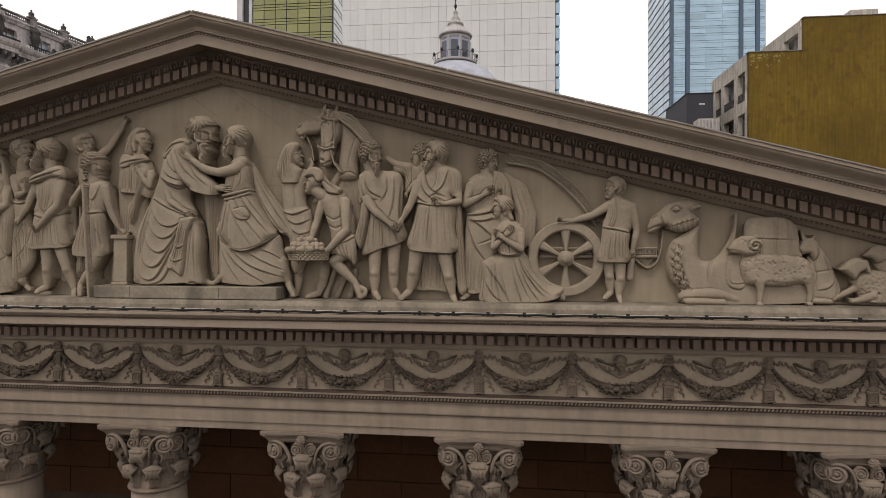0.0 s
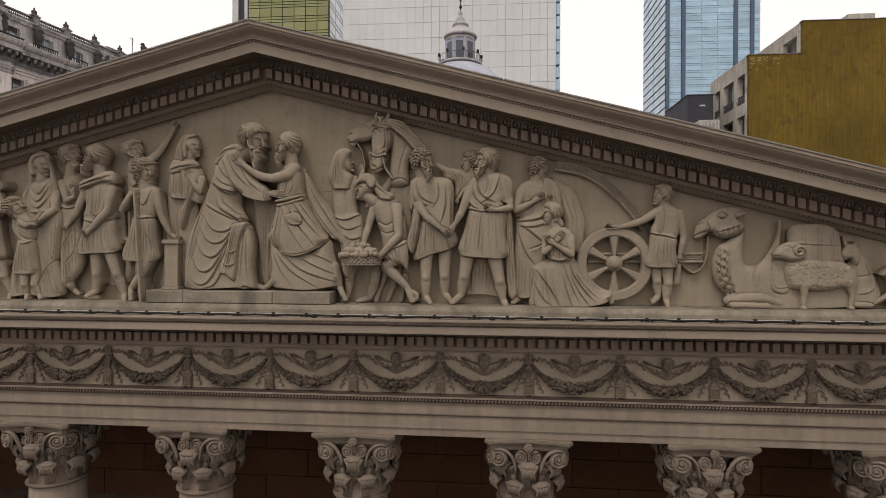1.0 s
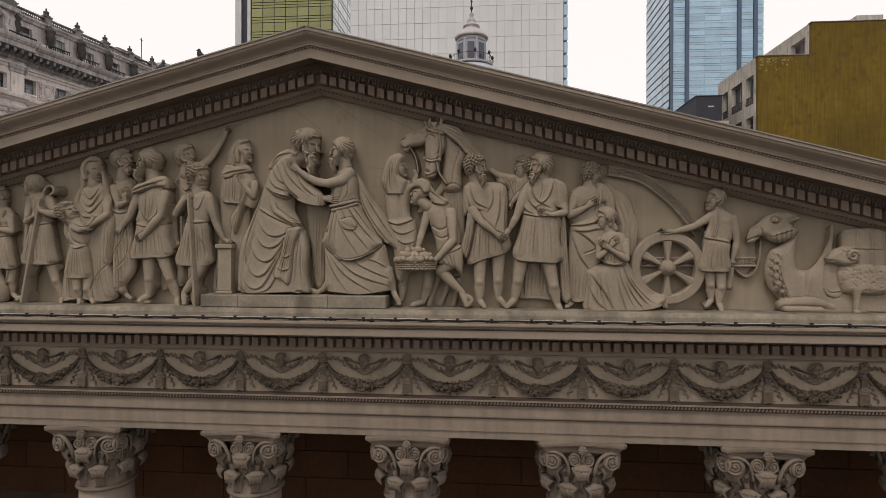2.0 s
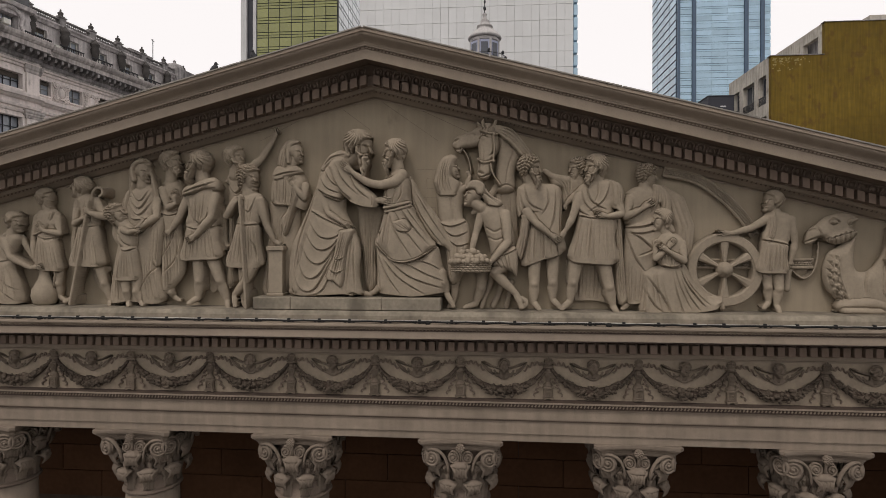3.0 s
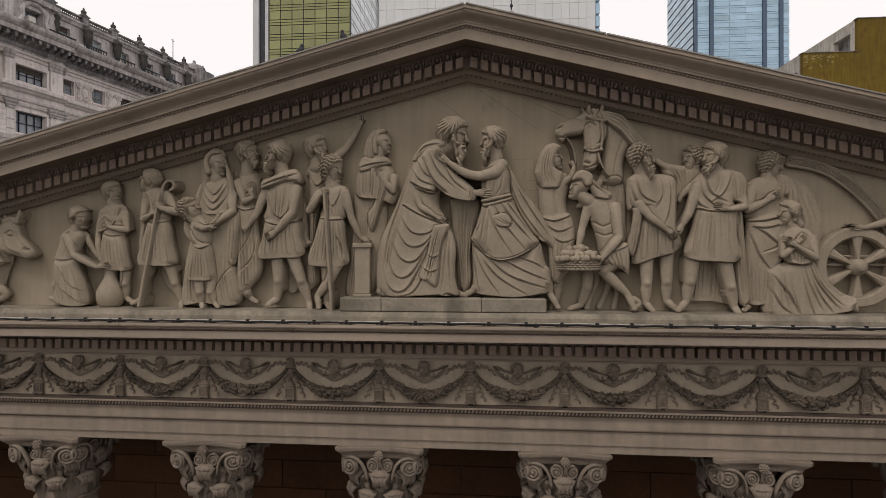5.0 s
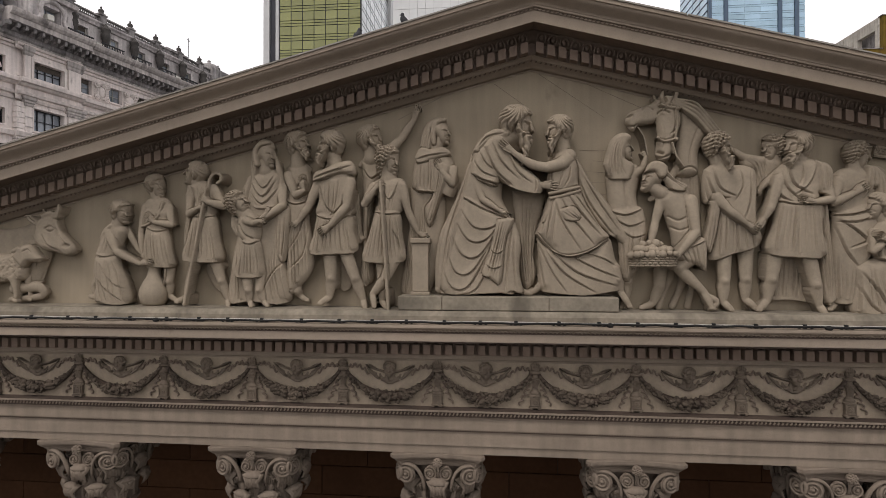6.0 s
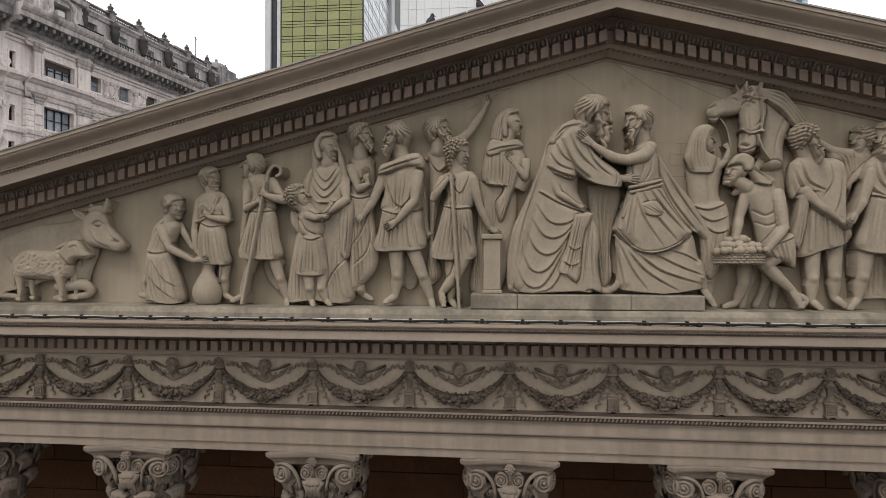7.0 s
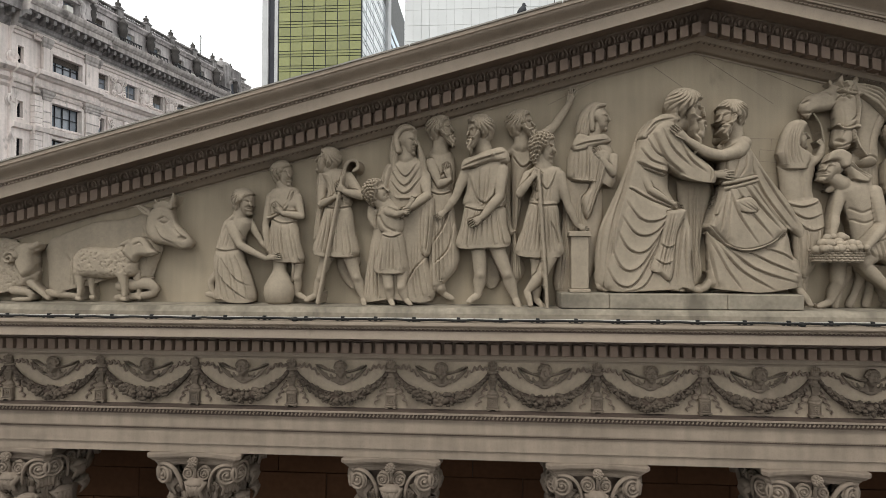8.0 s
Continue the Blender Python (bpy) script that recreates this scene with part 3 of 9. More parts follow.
    def hand(self, wrist, tip, d, r=0.055):
        w, t = Vector(wrist), Vector(tip)
        v = t - w
        side = Vector((-v.y, v.x)).normalized()
        self.limb([w, w + 0.45 * v], [0.8 * r, 1.05 * r], d, 0.01, 0.7)
        for k in range(4):
            o = side * (k - 1.5) * 0.46 * r
            self.limb([w + 0.4 * v + o, w + 0.75 * v + 1.35 * o, w + v * (1.0 - 0.05 * abs(k - 1.5)) + 1.45 * o], [0.27 * r, 0.25 * r, 0.19 * r], d + 0.32 * r, 0.0)
        self.limb([w + 0.2 * v + side * 0.7 * r, w + 0.6 * v + side * 1.25 * r], [0.28 * r, 0.2 * r], d + 0.3 * r, 0.005)
        return self

    def arm(self, a, e, w, tip, d, r=0.09, bare=True):
        """Shoulder, elbow, wrist, finger tips; d: the depth at each of the first three."""
        m1 = (a[0] * 0.5 + e[0] * 0.5, a[1] * 0.5 + e[1] * 0.5)
        m2 = (e[0] * 0.65 + w[0] * 0.35, e[1] * 0.65 + w[1] * 0.35)
        self.limb([a, m1, e], [1.12 * r, 1.0 * r, 0.8 * r], [d[0], (d[0] + d[1]) / 2 + 0.01, d[1]], 0.03)
        self.limb([e, m2, w], [0.82 * r, 0.86 * r, 0.54 * r], [d[1], d[1] * 0.6 + d[2] * 0.4 + 0.01, d[2]], 0.02)
        return self.hand(w, tip, d[2], 0.62 * r)

    def leg(self, hip, knee, ankle, toe, d, r=0.12):
        c = (knee[0] * 0.62 + ankle[0] * 0.38, knee[1] * 0.62 + ankle[1] * 0.38)
        self.limb([hip, knee], [1.2 * r, 0.84 * r], [d, d + 0.03], 0.03)
        self.limb([knee, c, ankle], [0.8 * r, 0.92 * r, 0.52 * r], [d + 0.03, d, d], 0.03)
        self.h = np.where(self.mask, self.h + 0.16 * r * np.exp(-((self.gx - knee[0]) ** 2 + (self.gz - knee[1]) ** 2) / (0.5 * r) ** 2), self.h)
        self.limb([ankle, ((ankle[0] + toe[0]) / 2, (ankle[1] + toe[1]) / 2), toe], [0.55 * r, 0.55 * r, 0.42 * r], [d, d + 0.05, d + 0.08], 0.02)
        for k in (-1, 0, 1):
            p = (toe[0] + 0.28 * r * k, toe[1] - 0.08 * r)
            self.ball(p, 0.16 * r, 0.22 * r, d + 0.08 + 0.22 * r, 0.14 * r)
        return self

    def head(self, c, r, face, hair, d, q=0.5, tilt=0.0, neck=None, beard=0.0, curl=False, long=0.0):
        """Skull, brow, eyes, nose, mouth, hair and beard. face: 1 looks right, -1 left; q: 0 three-quarter, 1 profile; r: half the height from crown to chin."""
        r *= 1.16
        c = (c[0], c[1] - 0.06 * r)
        ct, st = math.cos(radians(tilt)), math.sin(radians(tilt))
        x, z = (self.gx - c[0]) / r * face, (self.gz - c[1]) / r
        u, v = x * ct + z * st, z * ct - x * st
        back = lambda a, b: (c[0] + face * r * (a * ct - b * st), c[1] + r * (b * ct + a * st))

        def egg(cu, cv, ru, rv, tall, base=0.0):
            s = 1 - ((u - cu) / ru) ** 2 - ((v - cv) / rv) ** 2
            return np.where(s > 0, base + tall * np.sqrt(np.clip(s, 0, None)), -1.0)

        def spot(cu, cv, ru, rv):
            return np.exp(-((u - cu) / ru) ** 2 - ((v - cv) / rv) ** 2)

        def stroke(pts, w):
            return np.exp(-(self.near([back(*p) for p in pts], 3 * w * r, 5)[0] / (w * r)) ** 2)

        if neck:
            self.limb([back(-0.1, -0.45), neck], [0.46 * r, 0.52 * r], [d - 0.04, d - 0.05], 0.03)
            self.limb([(neck[0] - 0.75 * r, neck[1] - 0.4 * r), (neck[0], neck[1] - 0.06 * r), (neck[0] + 0.75 * r, neck[1] - 0.4 * r)], [0.2 * r, 0.46 * r, 0.2 * r], [d - 0.12, d - 0.06, d - 0.12], 0.06)
        f = np.maximum(egg(-0.06, 0.24, 0.74, 0.74, 0.62), egg(0.2 + 0.06 * q, -0.16, 0.48, 0.82, 0.6))
        k = np.clip(0.2 - np.abs(egg(-0.06, 0.24, 0.74, 0.74, 0.62) - egg(0.2 + 0.06 * q, -0.16, 0.48, 0.82, 0.6)), 0, None) ** 2 / 0.8
        f = np.where(f > -0.5, f + k, f)
        f = np.maximum(f, egg(0.4 + 0.14 * q, -0.74, 0.22, 0.22, 0.42))
        nx, tip = 0.44 + 0.2 * q, 0.54 + 0.3 * q
        under = np.clip(egg(0.2 + 0.06 * q, -0.1, 0.68, 1.0, 0.6), 0, None)
        for t in np.linspace(0, 1, 6):
            nose = egg(nx + (tip - nx) * t, 0.2 - 0.36 * t, 0.055 + 0.06 * t, 0.09, 1.0)
            f = np.where(nose > 0, np.maximum(f, 0.9 * under + (0.07 + 0.1 * t) * nose), f)
        m = f > -0.5
        f = f + 0.05 * stroke([(0.12 + 0.1 * q, 0.2), (0.3 + 0.12 * q, 0.26), (nx + 0.02, 0.2)], 0.07)
        ex = 0.24 + 0.18 * q
        f = f - 0.12 * spot(ex + 0.05, 0.1, 0.1, 0.06) + 0.07 * spot(ex, 0.06, 0.06, 0.04)
        if q < 0.6:
            f = f - 0.08 * spot(0.63, 0.1, 0.05, 0.06) + 0.06 * spot(0.48, 0.1, 0.05, 0.12)
        f = f - 0.1 * stroke([(0.36 + 0.2 * q, -0.41), (0.5 + 0.16 * q, -0.4), (0.62 + 0.14 * q, -0.41)], 0.045)
        f = f + 0.05 * spot(0.5 + 0.16 * q, -0.33, 0.12, 0.05) + 0.06 * spot(0.5 + 0.16 * q, -0.49, 0.1, 0.05) - 0.06 * spot(0.46 + 0.16 * q, -0.58, 0.14, 0.05)
        f = f - 0.06 * stroke([(tip - 0.12, -0.2), (0.3 + 0.1 * q, -0.36)], 0.05)
        self.lay(d + r * (1.4 * f - 0.38), m)
        wob = 0.06 * np.sin(9 * v + 3 * u)
        if hair != "veil":
            line = np.interp(v, [-0.9, -0.5, -0.1, 0.15, 0.42, 0.66, 0.95], [-0.3, -0.22, -0.06, 0.1, 0.26 + 0.1 * q, 0.52 + 0.06 * q, 0.85])
            shell = np.maximum(egg(-0.1, 0.27, 0.9, 0.86, 0.78), egg(-0.36, -0.18 - 0.3 * long, 0.46, 0.5 + 0.45 * long, 0.52))
            on = (shell > -0.5) & (u < line + wob)
            if curl:
                lock = np.abs(np.sin(4.2 * math.pi * u + 1.3 * np.sin(6 * v))) ** 0.7 * np.abs(np.sin(4.2 * math.pi * v + 1.3 * np.sin(6 * u + 1))) ** 0.7
                lift = -0.04 + 0.32 * lock
            else:
                th = np.arctan2(v - 0.98, u + 0.1)
                rad = np.hypot(v - 0.98, u + 0.1)
                lock = np.abs(np.sin(11 * th + 1.5 * np.sin(5.2 * rad + 2 * th) + c[0] * 7)) ** 0.7
                lift = -0.06 + (0.04 + 0.17 * np.clip(rad, 0, 1)) * lock + 0.06 * np.abs(np.sin(11 * th + 3 * rad))
            fringe = np.clip((line + wob - u) / 0.12, 0, 1) ** 0.6
            self.lay(d + r * (1.4 * shell + lift * fringe - 0.44), on, 0.0, 0.012)
            if not curl and not long:
                self.ball(back(-0.02, -0.06), 0.1 * r, 0.16 * r, d + 0.56 * r, 0.1 * r)
        if beard:
            bl = np.interp(v, [-1.2 - beard, -0.95 - 0.55 * beard, -0.7, -0.42, -0.2, 0.1], [0.55, 0.44, 0.2, 0.02, -0.06, 0.02])
            br = np.interp(v, [-1.2 - beard, -0.95 - 0.55 * beard, -0.7, -0.46, -0.3, 0.1], [0.58, 0.68 + 0.12 * q, 0.74 + 0.14 * q, 0.72 + 0.12 * q, 0.26, 0.1])
            on = (u > bl + 0.5 * wob) & (u < br + 0.6 * wob) & (v < 0.06) & (v > -1.2 - beard)
            mid = (bl + br) / 2
            dome = np.sqrt(np.clip(1 - ((u - mid) / np.maximum(0.05, (br - bl) / 2 + 0.05)) ** 2, 0, 1))
            lock = np.abs(np.sin((u - mid) * 9 + 1.5 * np.sin(v * 5.5) + 0.9 * np.sin(v * 11 + u * 4))) ** 0.6
            self.lay(d + r * (0.7 * dome - 0.1 - 0.12 * np.clip(-v - 0.9, 0, 1) + 0.26 * lock), on, 0.0, 0.02)
            lip = stroke([(0.3 + 0.12 * q, -0.46), (0.44 + 0.15 * q, -0.3), (0.58 + 0.15 * q, -0.28)], 0.07)
            self.h = np.where(m & (lip > 0.2), self.h + 0.1 * r * lip, self.h)
            self.cut(back(0.42 + 0.15 * q, -0.42), back(0.62 + 0.12 * q, -0.4), w=0.05 * r, h=0.12 * r)
        return self

    def fleece(self, x0, x1, pit=0.04, cell=0.06):
        """Drilled tufts of wool between x0 and x1."""
        g = self.mask & (self.gx > x0) & (self.gx < x1)
        for r, c in zip(*np.nonzero(g)):
            n = noise.voronoi(Vector((self.gx[r, c] / cell, 3.7, self.gz[r, c] / cell)))[0]
            self.h[r, c] += 0.012 * min(1.0, 1.6 * (n[1] - n[0])) - pit * math.exp(-(n[0] / 0.3) ** 2)
        return self

    def finish(self, label, name="statue", category="statue"):
        """One block of stone that grows out of the tympanum wall."""
        me, x, base = self.mesh(name, CARVED, YT)
        ob = new(name, me)
        ob.location = (x, 0, H(base))
        return tagged(ob, label, category, "pediment figures")

    def bridge(self):
        """Drops loose crumbs of stone and ties larger loose parts to the rest by low webs on the wall."""
        for _ in range(6):
            full = self.h > 0
            keep = full[:-1, :-1] & full[1:, :-1] & full[:-1, 1:] & full[1:, 1:]
            label, count, sizes = np.zeros(keep.shape, int), 0, []
            for start in zip(*np.nonzero(keep)):
                if label[start]:
                    continue
                count += 1
                label[start], queue, size = count, [start], 0
                while queue:
                    r, c = queue.pop()
                    size += 1
                    for a, b in ((r + 1, c), (r - 1, c), (r, c + 1), (r, c - 1)):
                        if 0 <= a < keep.shape[0] and 0 <= b < keep.shape[1] and keep[a, b] and not label[a, b]:
                            label[a, b] = count
                            queue.append((a, b))
                sizes.append(size)
            for k, size in enumerate(sizes):
                if size < 60:
                    for r, c in np.argwhere(label == k + 1):
                        self.h[r:r + 2, c:c + 2] = -1.0
            big = [k + 1 for k, size in enumerate(sizes) if size >= 60]
            if len(big) < 2:
                return
            main = max(big, key=lambda k: sizes[k - 1])
            other = next(k for k in big if k != main)
            a, b = np.argwhere(label == main)[::5], np.argwhere(label == other)[::3]
            gap = ((a[:, None, :] - b[None, :, :]) ** 2).sum(2)
            i, j = np.unravel_index(gap.argmin(), gap.shape)
            for t in np.linspace(0, 1, 120):
                r, c = (a[i] + (b[j] - a[i]) * t).round().astype(int)
                patch = self.h[max(0, r - 2):r + 3, max(0, c - 2):c + 3]
                patch[patch <= 0] = 0.02

    def mesh(self, name, mat, wall_y):
        """The carved face and its undercut sides, back to a wall; its middle and its foot."""
        self.bridge()
        keep = self.h > 0
        soft = np.where(keep, self.h, np.nan)
        for _ in range(1):
            pad = np.pad(soft, 1, constant_values=np.nan)
            around = np.stack([pad[:-2, 1:-1], pad[2:, 1:-1], pad[1:-1, :-2], pad[1:-1, 2:]] + [soft] * 8)
            soft = np.where(keep, np.nanmean(np.where(np.isnan(around), np.where(keep, soft, 0), around), 0), np.nan)
        cell = keep[:-1, :-1] & keep[1:, :-1] & keep[:-1, 1:] & keep[1:, 1:]
        ny, nx = keep.shape
        at = np.arange(ny * nx).reshape(ny, nx)
        quads = np.stack([at[:-1, :-1][cell], at[:-1, 1:][cell], at[1:, 1:][cell], at[1:, :-1][cell]], 1)
        used, flat = np.unique(quads, return_inverse=True)
        quads = flat.reshape(-1, 4)
        co = np.stack([self.gx.ravel()[used], wall_y - soft.ravel()[used], self.gz.ravel()[used]], 1)
        e = np.concatenate([quads[:, [i, (i + 1) % 4]] for i in range(4)])
        key = np.sort(e, 1)
        _, first, count = np.unique(key[:, 0].astype(np.int64) * len(used) + key[:, 1], return_index=True, return_counts=True)
        rim = e[first[count == 1]]
        ring = np.unique(rim)
        for _ in range(5):
            total, n = np.zeros((len(used), 3)), np.zeros(len(used))
            for i, j in ((0, 1), (1, 0)):
                np.add.at(total, rim[:, i], co[rim[:, j]])
                np.add.at(n, rim[:, i], 1)
            mean = total[ring] / n[ring][:, None]
            co[ring, 0], co[ring, 2] = (co[ring, 0] + mean[:, 0]) / 2, (co[ring, 2] + mean[:, 2]) / 2
        foot = np.full(len(used), -1)
        foot[ring] = len(used) + np.arange(len(ring))
        full = keep.astype(float)
        for _ in range(6):
            full = (full + np.roll(full, 1, 0) + np.roll(full, -1, 0) + np.roll(full, 1, 1) + np.roll(full, -1, 1)) / 5
        dz, dx = np.gradient(full)
        g = np.stack([dx.ravel()[used][ring], dz.ravel()[used][ring]], 1)
        g /= np.hypot(g[:, :1], g[:, 1:]) + 1e-6
        wall = co[ring].copy()
        wall[:, 0] += 0.08 * g[:, 0]
        wall[:, 2] += np.where(co[ring, 2] > co[:, 2].min() + 0.08, 0.08 * g[:, 1], 0)
        wall[:, 1] = wall_y + 0.03
        sides = np.stack([rim[:, 1], rim[:, 0], foot[rim[:, 0]], foot[rim[:, 1]]], 1)
        x, base = (self.xs[0] + self.xs[-1]) / 2, co[:, 2].min()
        me = bpy.data.meshes.new(name)
        me.from_pydata((np.concatenate([co, wall]) - (x, 0, base)).tolist(), [], np.concatenate([quads, sides]).tolist())
        me.materials.append(mat)
        me.polygons.foreach_set("use_smooth", [True] * (len(quads) + len(sides)))
        return me, x, base


# ---- the carved figures ----
def kneeling_girl():
    c = Carving((-8.91, 3.88), (-7.16, 1.64))
    c.limb([(-8.69, 1.80), (-8.78, 2.08), (-8.58, 2.29)], [0.05, 0.07, 0.1], 0.12)
    c.limb([(-8.84, 1.86), (-8.60, 1.82)], [0.05, 0.07], 0.14)
    c.arm((-8.04, 3.19), (-7.81, 2.82), (-7.60, 2.64), (-7.42, 2.58), (0.14, 0.16, 0.2), 0.07)
    c.mass([(-8.27, 3.31), (-8.43, 3.21), (-8.57, 2.99), (-8.65, 2.68), (-8.42, 2.60), (-8.17, 2.68), (-8.07, 2.95), (-7.99, 3.16), (-8.09, 3.29)], 0.16, 0.18, 0.16)
    c.pleats([(-8.41, 3.23), (-8.53, 2.99), (-8.61, 2.70)], [(-8.09, 3.25), (-8.16, 2.95), (-8.23, 2.70)], 4, 0.035)
    c.fold((-8.62, 2.70), (-8.40, 2.67), (-8.17, 2.69), w=0.025, h=0.06, even=True)
    c.mass([(-8.64, 2.68), (-8.17, 2.69), (-8.06, 2.43), (-7.93, 2.09), (-7.89, 1.75), (-8.29, 1.72), (-8.47, 1.78), (-8.67, 1.78), (-8.64, 2.08), (-8.69, 2.39)], 0.2, 0.2, 0.2)
    c.pleats([(-8.60, 2.62), (-8.64, 2.19), (-8.56, 1.80)], [(-8.21, 2.62), (-8.02, 2.19), (-7.93, 1.78)], 6, 0.06)
    c.fold((-8.57, 2.39), (-8.36, 2.08), (-7.99, 1.80), w=0.03, h=0.06)
    c.fold((-8.46, 2.54), (-8.21, 2.19), (-7.95, 2.04), w=0.03, h=0.05)
    c.limb([(-8.30, 3.27), (-8.43, 3.13), (-8.51, 2.90)], [0.04, 0.05, 0.03], 0.3)
    c.head((-8.12, 3.55), 0.215, 1, "short", 0.26, 0.55, -8, (-8.24, 3.23), long=0.2)
    c.arm((-8.34, 3.13), (-8.13, 2.76), (-7.66, 2.52), (-7.35, 2.58), (0.27, 0.36, 0.36), 0.088)
    c.finish("kneeling girl reaching to a water jar, beige stone")


def water_boy():
    c = Carving((-7.86, 4.34), (-6.85, 1.64))
    c.leg((-7.14, 2.55), (-7.15, 2.17), (-7.15, 1.87), (-6.97, 1.80), 0.12, 0.11)
    c.leg((-7.45, 2.55), (-7.45, 2.17), (-7.47, 1.87), (-7.37, 1.80), 0.08, 0.1)
    c.mass([(-7.69, 3.67), (-7.57, 3.81), (-7.24, 3.83), (-7.09, 3.72), (-7.07, 3.46), (-7.15, 3.16), (-7.61, 3.18), (-7.65, 3.43)], 0.14, 0.16, 0.16)
    c.ball((-7.50, 3.52), 0.13, 0.1, 0.26, 0.06).ball((-7.24, 3.51), 0.12, 0.1, 0.26, 0.06)
    c.mass([(-7.61, 3.31), (-7.38, 3.19), (-7.15, 3.19), (-7.06, 2.80), (-6.99, 2.48), (-7.25, 2.44), (-7.62, 2.49), (-7.67, 2.80)], 0.16, 0.16, 0.14)
    c.pleats([(-7.57, 3.16), (-7.60, 2.80), (-7.58, 2.52)], [(-7.18, 3.16), (-7.10, 2.80), (-7.03, 2.50)], 7, 0.05)
    c.fold((-7.59, 3.25), (-7.38, 3.17), (-7.16, 3.19), w=0.022, h=0.05, even=True)
    c.limb([(-7.65, 3.25), (-7.50, 3.31), (-7.32, 3.45), (-7.21, 3.72)], [0.025, 0.025, 0.025, 0.025], 0.3)
    c.head((-7.42, 4.06), 0.215, 1, "short", 0.2, 0.35, 0, (-7.40, 3.77))
    c.arm((-7.64, 3.64), (-7.72, 3.13), (-7.68, 2.74), (-7.59, 2.58), (0.18, 0.2, 0.24), 0.078)
    c.arm((-7.12, 3.62), (-7.03, 3.28), (-7.36, 3.33), (-7.55, 3.50), (0.2, 0.28, 0.34), 0.078)
    c.finish("standing boy behind the water jar, beige stone")


def herdsman():
    c = Carving((-7.02, 4.58), (-5.77, 1.60))
    c.mass([(-6.46, 2.70), (-6.05, 2.70), (-5.99, 2.30), (-6.01, 2.02), (-6.21, 2.00), (-6.42, 2.30)], 0.05, 0.06, 0.1)
    c.pleats([(-6.42, 2.60), (-6.27, 2.30), (-6.11, 2.02)], [(-6.07, 2.60), (-6.03, 2.30), (-6.01, 2.05)], 3, 0.04)
    c.leg((-6.56, 2.65), (-6.69, 2.17), (-6.79, 1.85), (-6.94, 1.77), 0.16, 0.115)
    c.leg((-6.20, 2.65), (-6.03, 2.18), (-5.92, 1.82), (-5.88, 1.71), 0.18, 0.115)
    c.mass([(-6.76, 4.10), (-6.82, 3.82), (-6.79, 3.46), (-6.83, 3.13), (-6.84, 2.85), (-6.69, 2.90), (-6.63, 3.31), (-6.53, 3.82), (-6.59, 4.07)], 0.14, 0.12, 0.1)
    c.pleats([(-6.74, 4.04), (-6.78, 3.51), (-6.82, 2.90)], [(-6.59, 4.04), (-6.65, 3.51), (-6.71, 2.95)], 3, 0.05)
    c.mass([(-6.70, 4.06), (-6.45, 4.15), (-6.22, 4.10), (-6.08, 3.89), (-6.12, 3.66), (-6.16, 3.45), (-6.61, 3.47), (-6.58, 3.77)], 0.18, 0.17, 0.18)
    c.pleats([(-6.64, 4.00), (-6.53, 3.77), (-6.55, 3.51)], [(-6.29, 4.06), (-6.28, 3.76), (-6.22, 3.51)], 5, 0.04)
    c.mass([(-6.61, 3.49), (-6.16, 3.48), (-6.05, 3.00), (-5.98, 2.60), (-6.32, 2.54), (-6.83, 2.61), (-6.73, 3.03)], 0.2, 0.17, 0.16)
    c.pleats([(-6.57, 3.43), (-6.67, 3.00), (-6.77, 2.64)], [(-6.20, 3.43), (-6.09, 3.00), (-6.02, 2.62)], 8, 0.055)
    c.fold((-6.59, 3.47), (-6.38, 3.43), (-6.16, 3.46), w=0.022, h=0.06, even=True)
    c.head((-6.59, 4.29), 0.225, -1, "short", 0.24, 0.5, 14, (-6.47, 4.04))
    c.limb([(-6.69, 1.74), (-6.37, 3.39), (-6.26, 3.96)], [0.034, 0.034, 0.034], 0.42, 0.0)
    c.limb([(-6.26, 3.96), (-6.22, 4.16), (-6.12, 4.27), (-6.01, 4.24), (-6.00, 4.13), (-6.07, 4.08)], [0.034] * 6, 0.34, 0.0)
    c.arm((-6.68, 3.84), (-6.67, 3.49), (-6.43, 3.59), (-6.30, 3.66), (0.2, 0.3, 0.42), 0.078)
    c.arm((-6.18, 3.98), (-5.93, 3.63), (-6.22, 3.71), (-6.37, 3.86), (0.24, 0.34, 0.42), 0.095)
    c.finish("young herdsman leaning on a crook, beige stone")


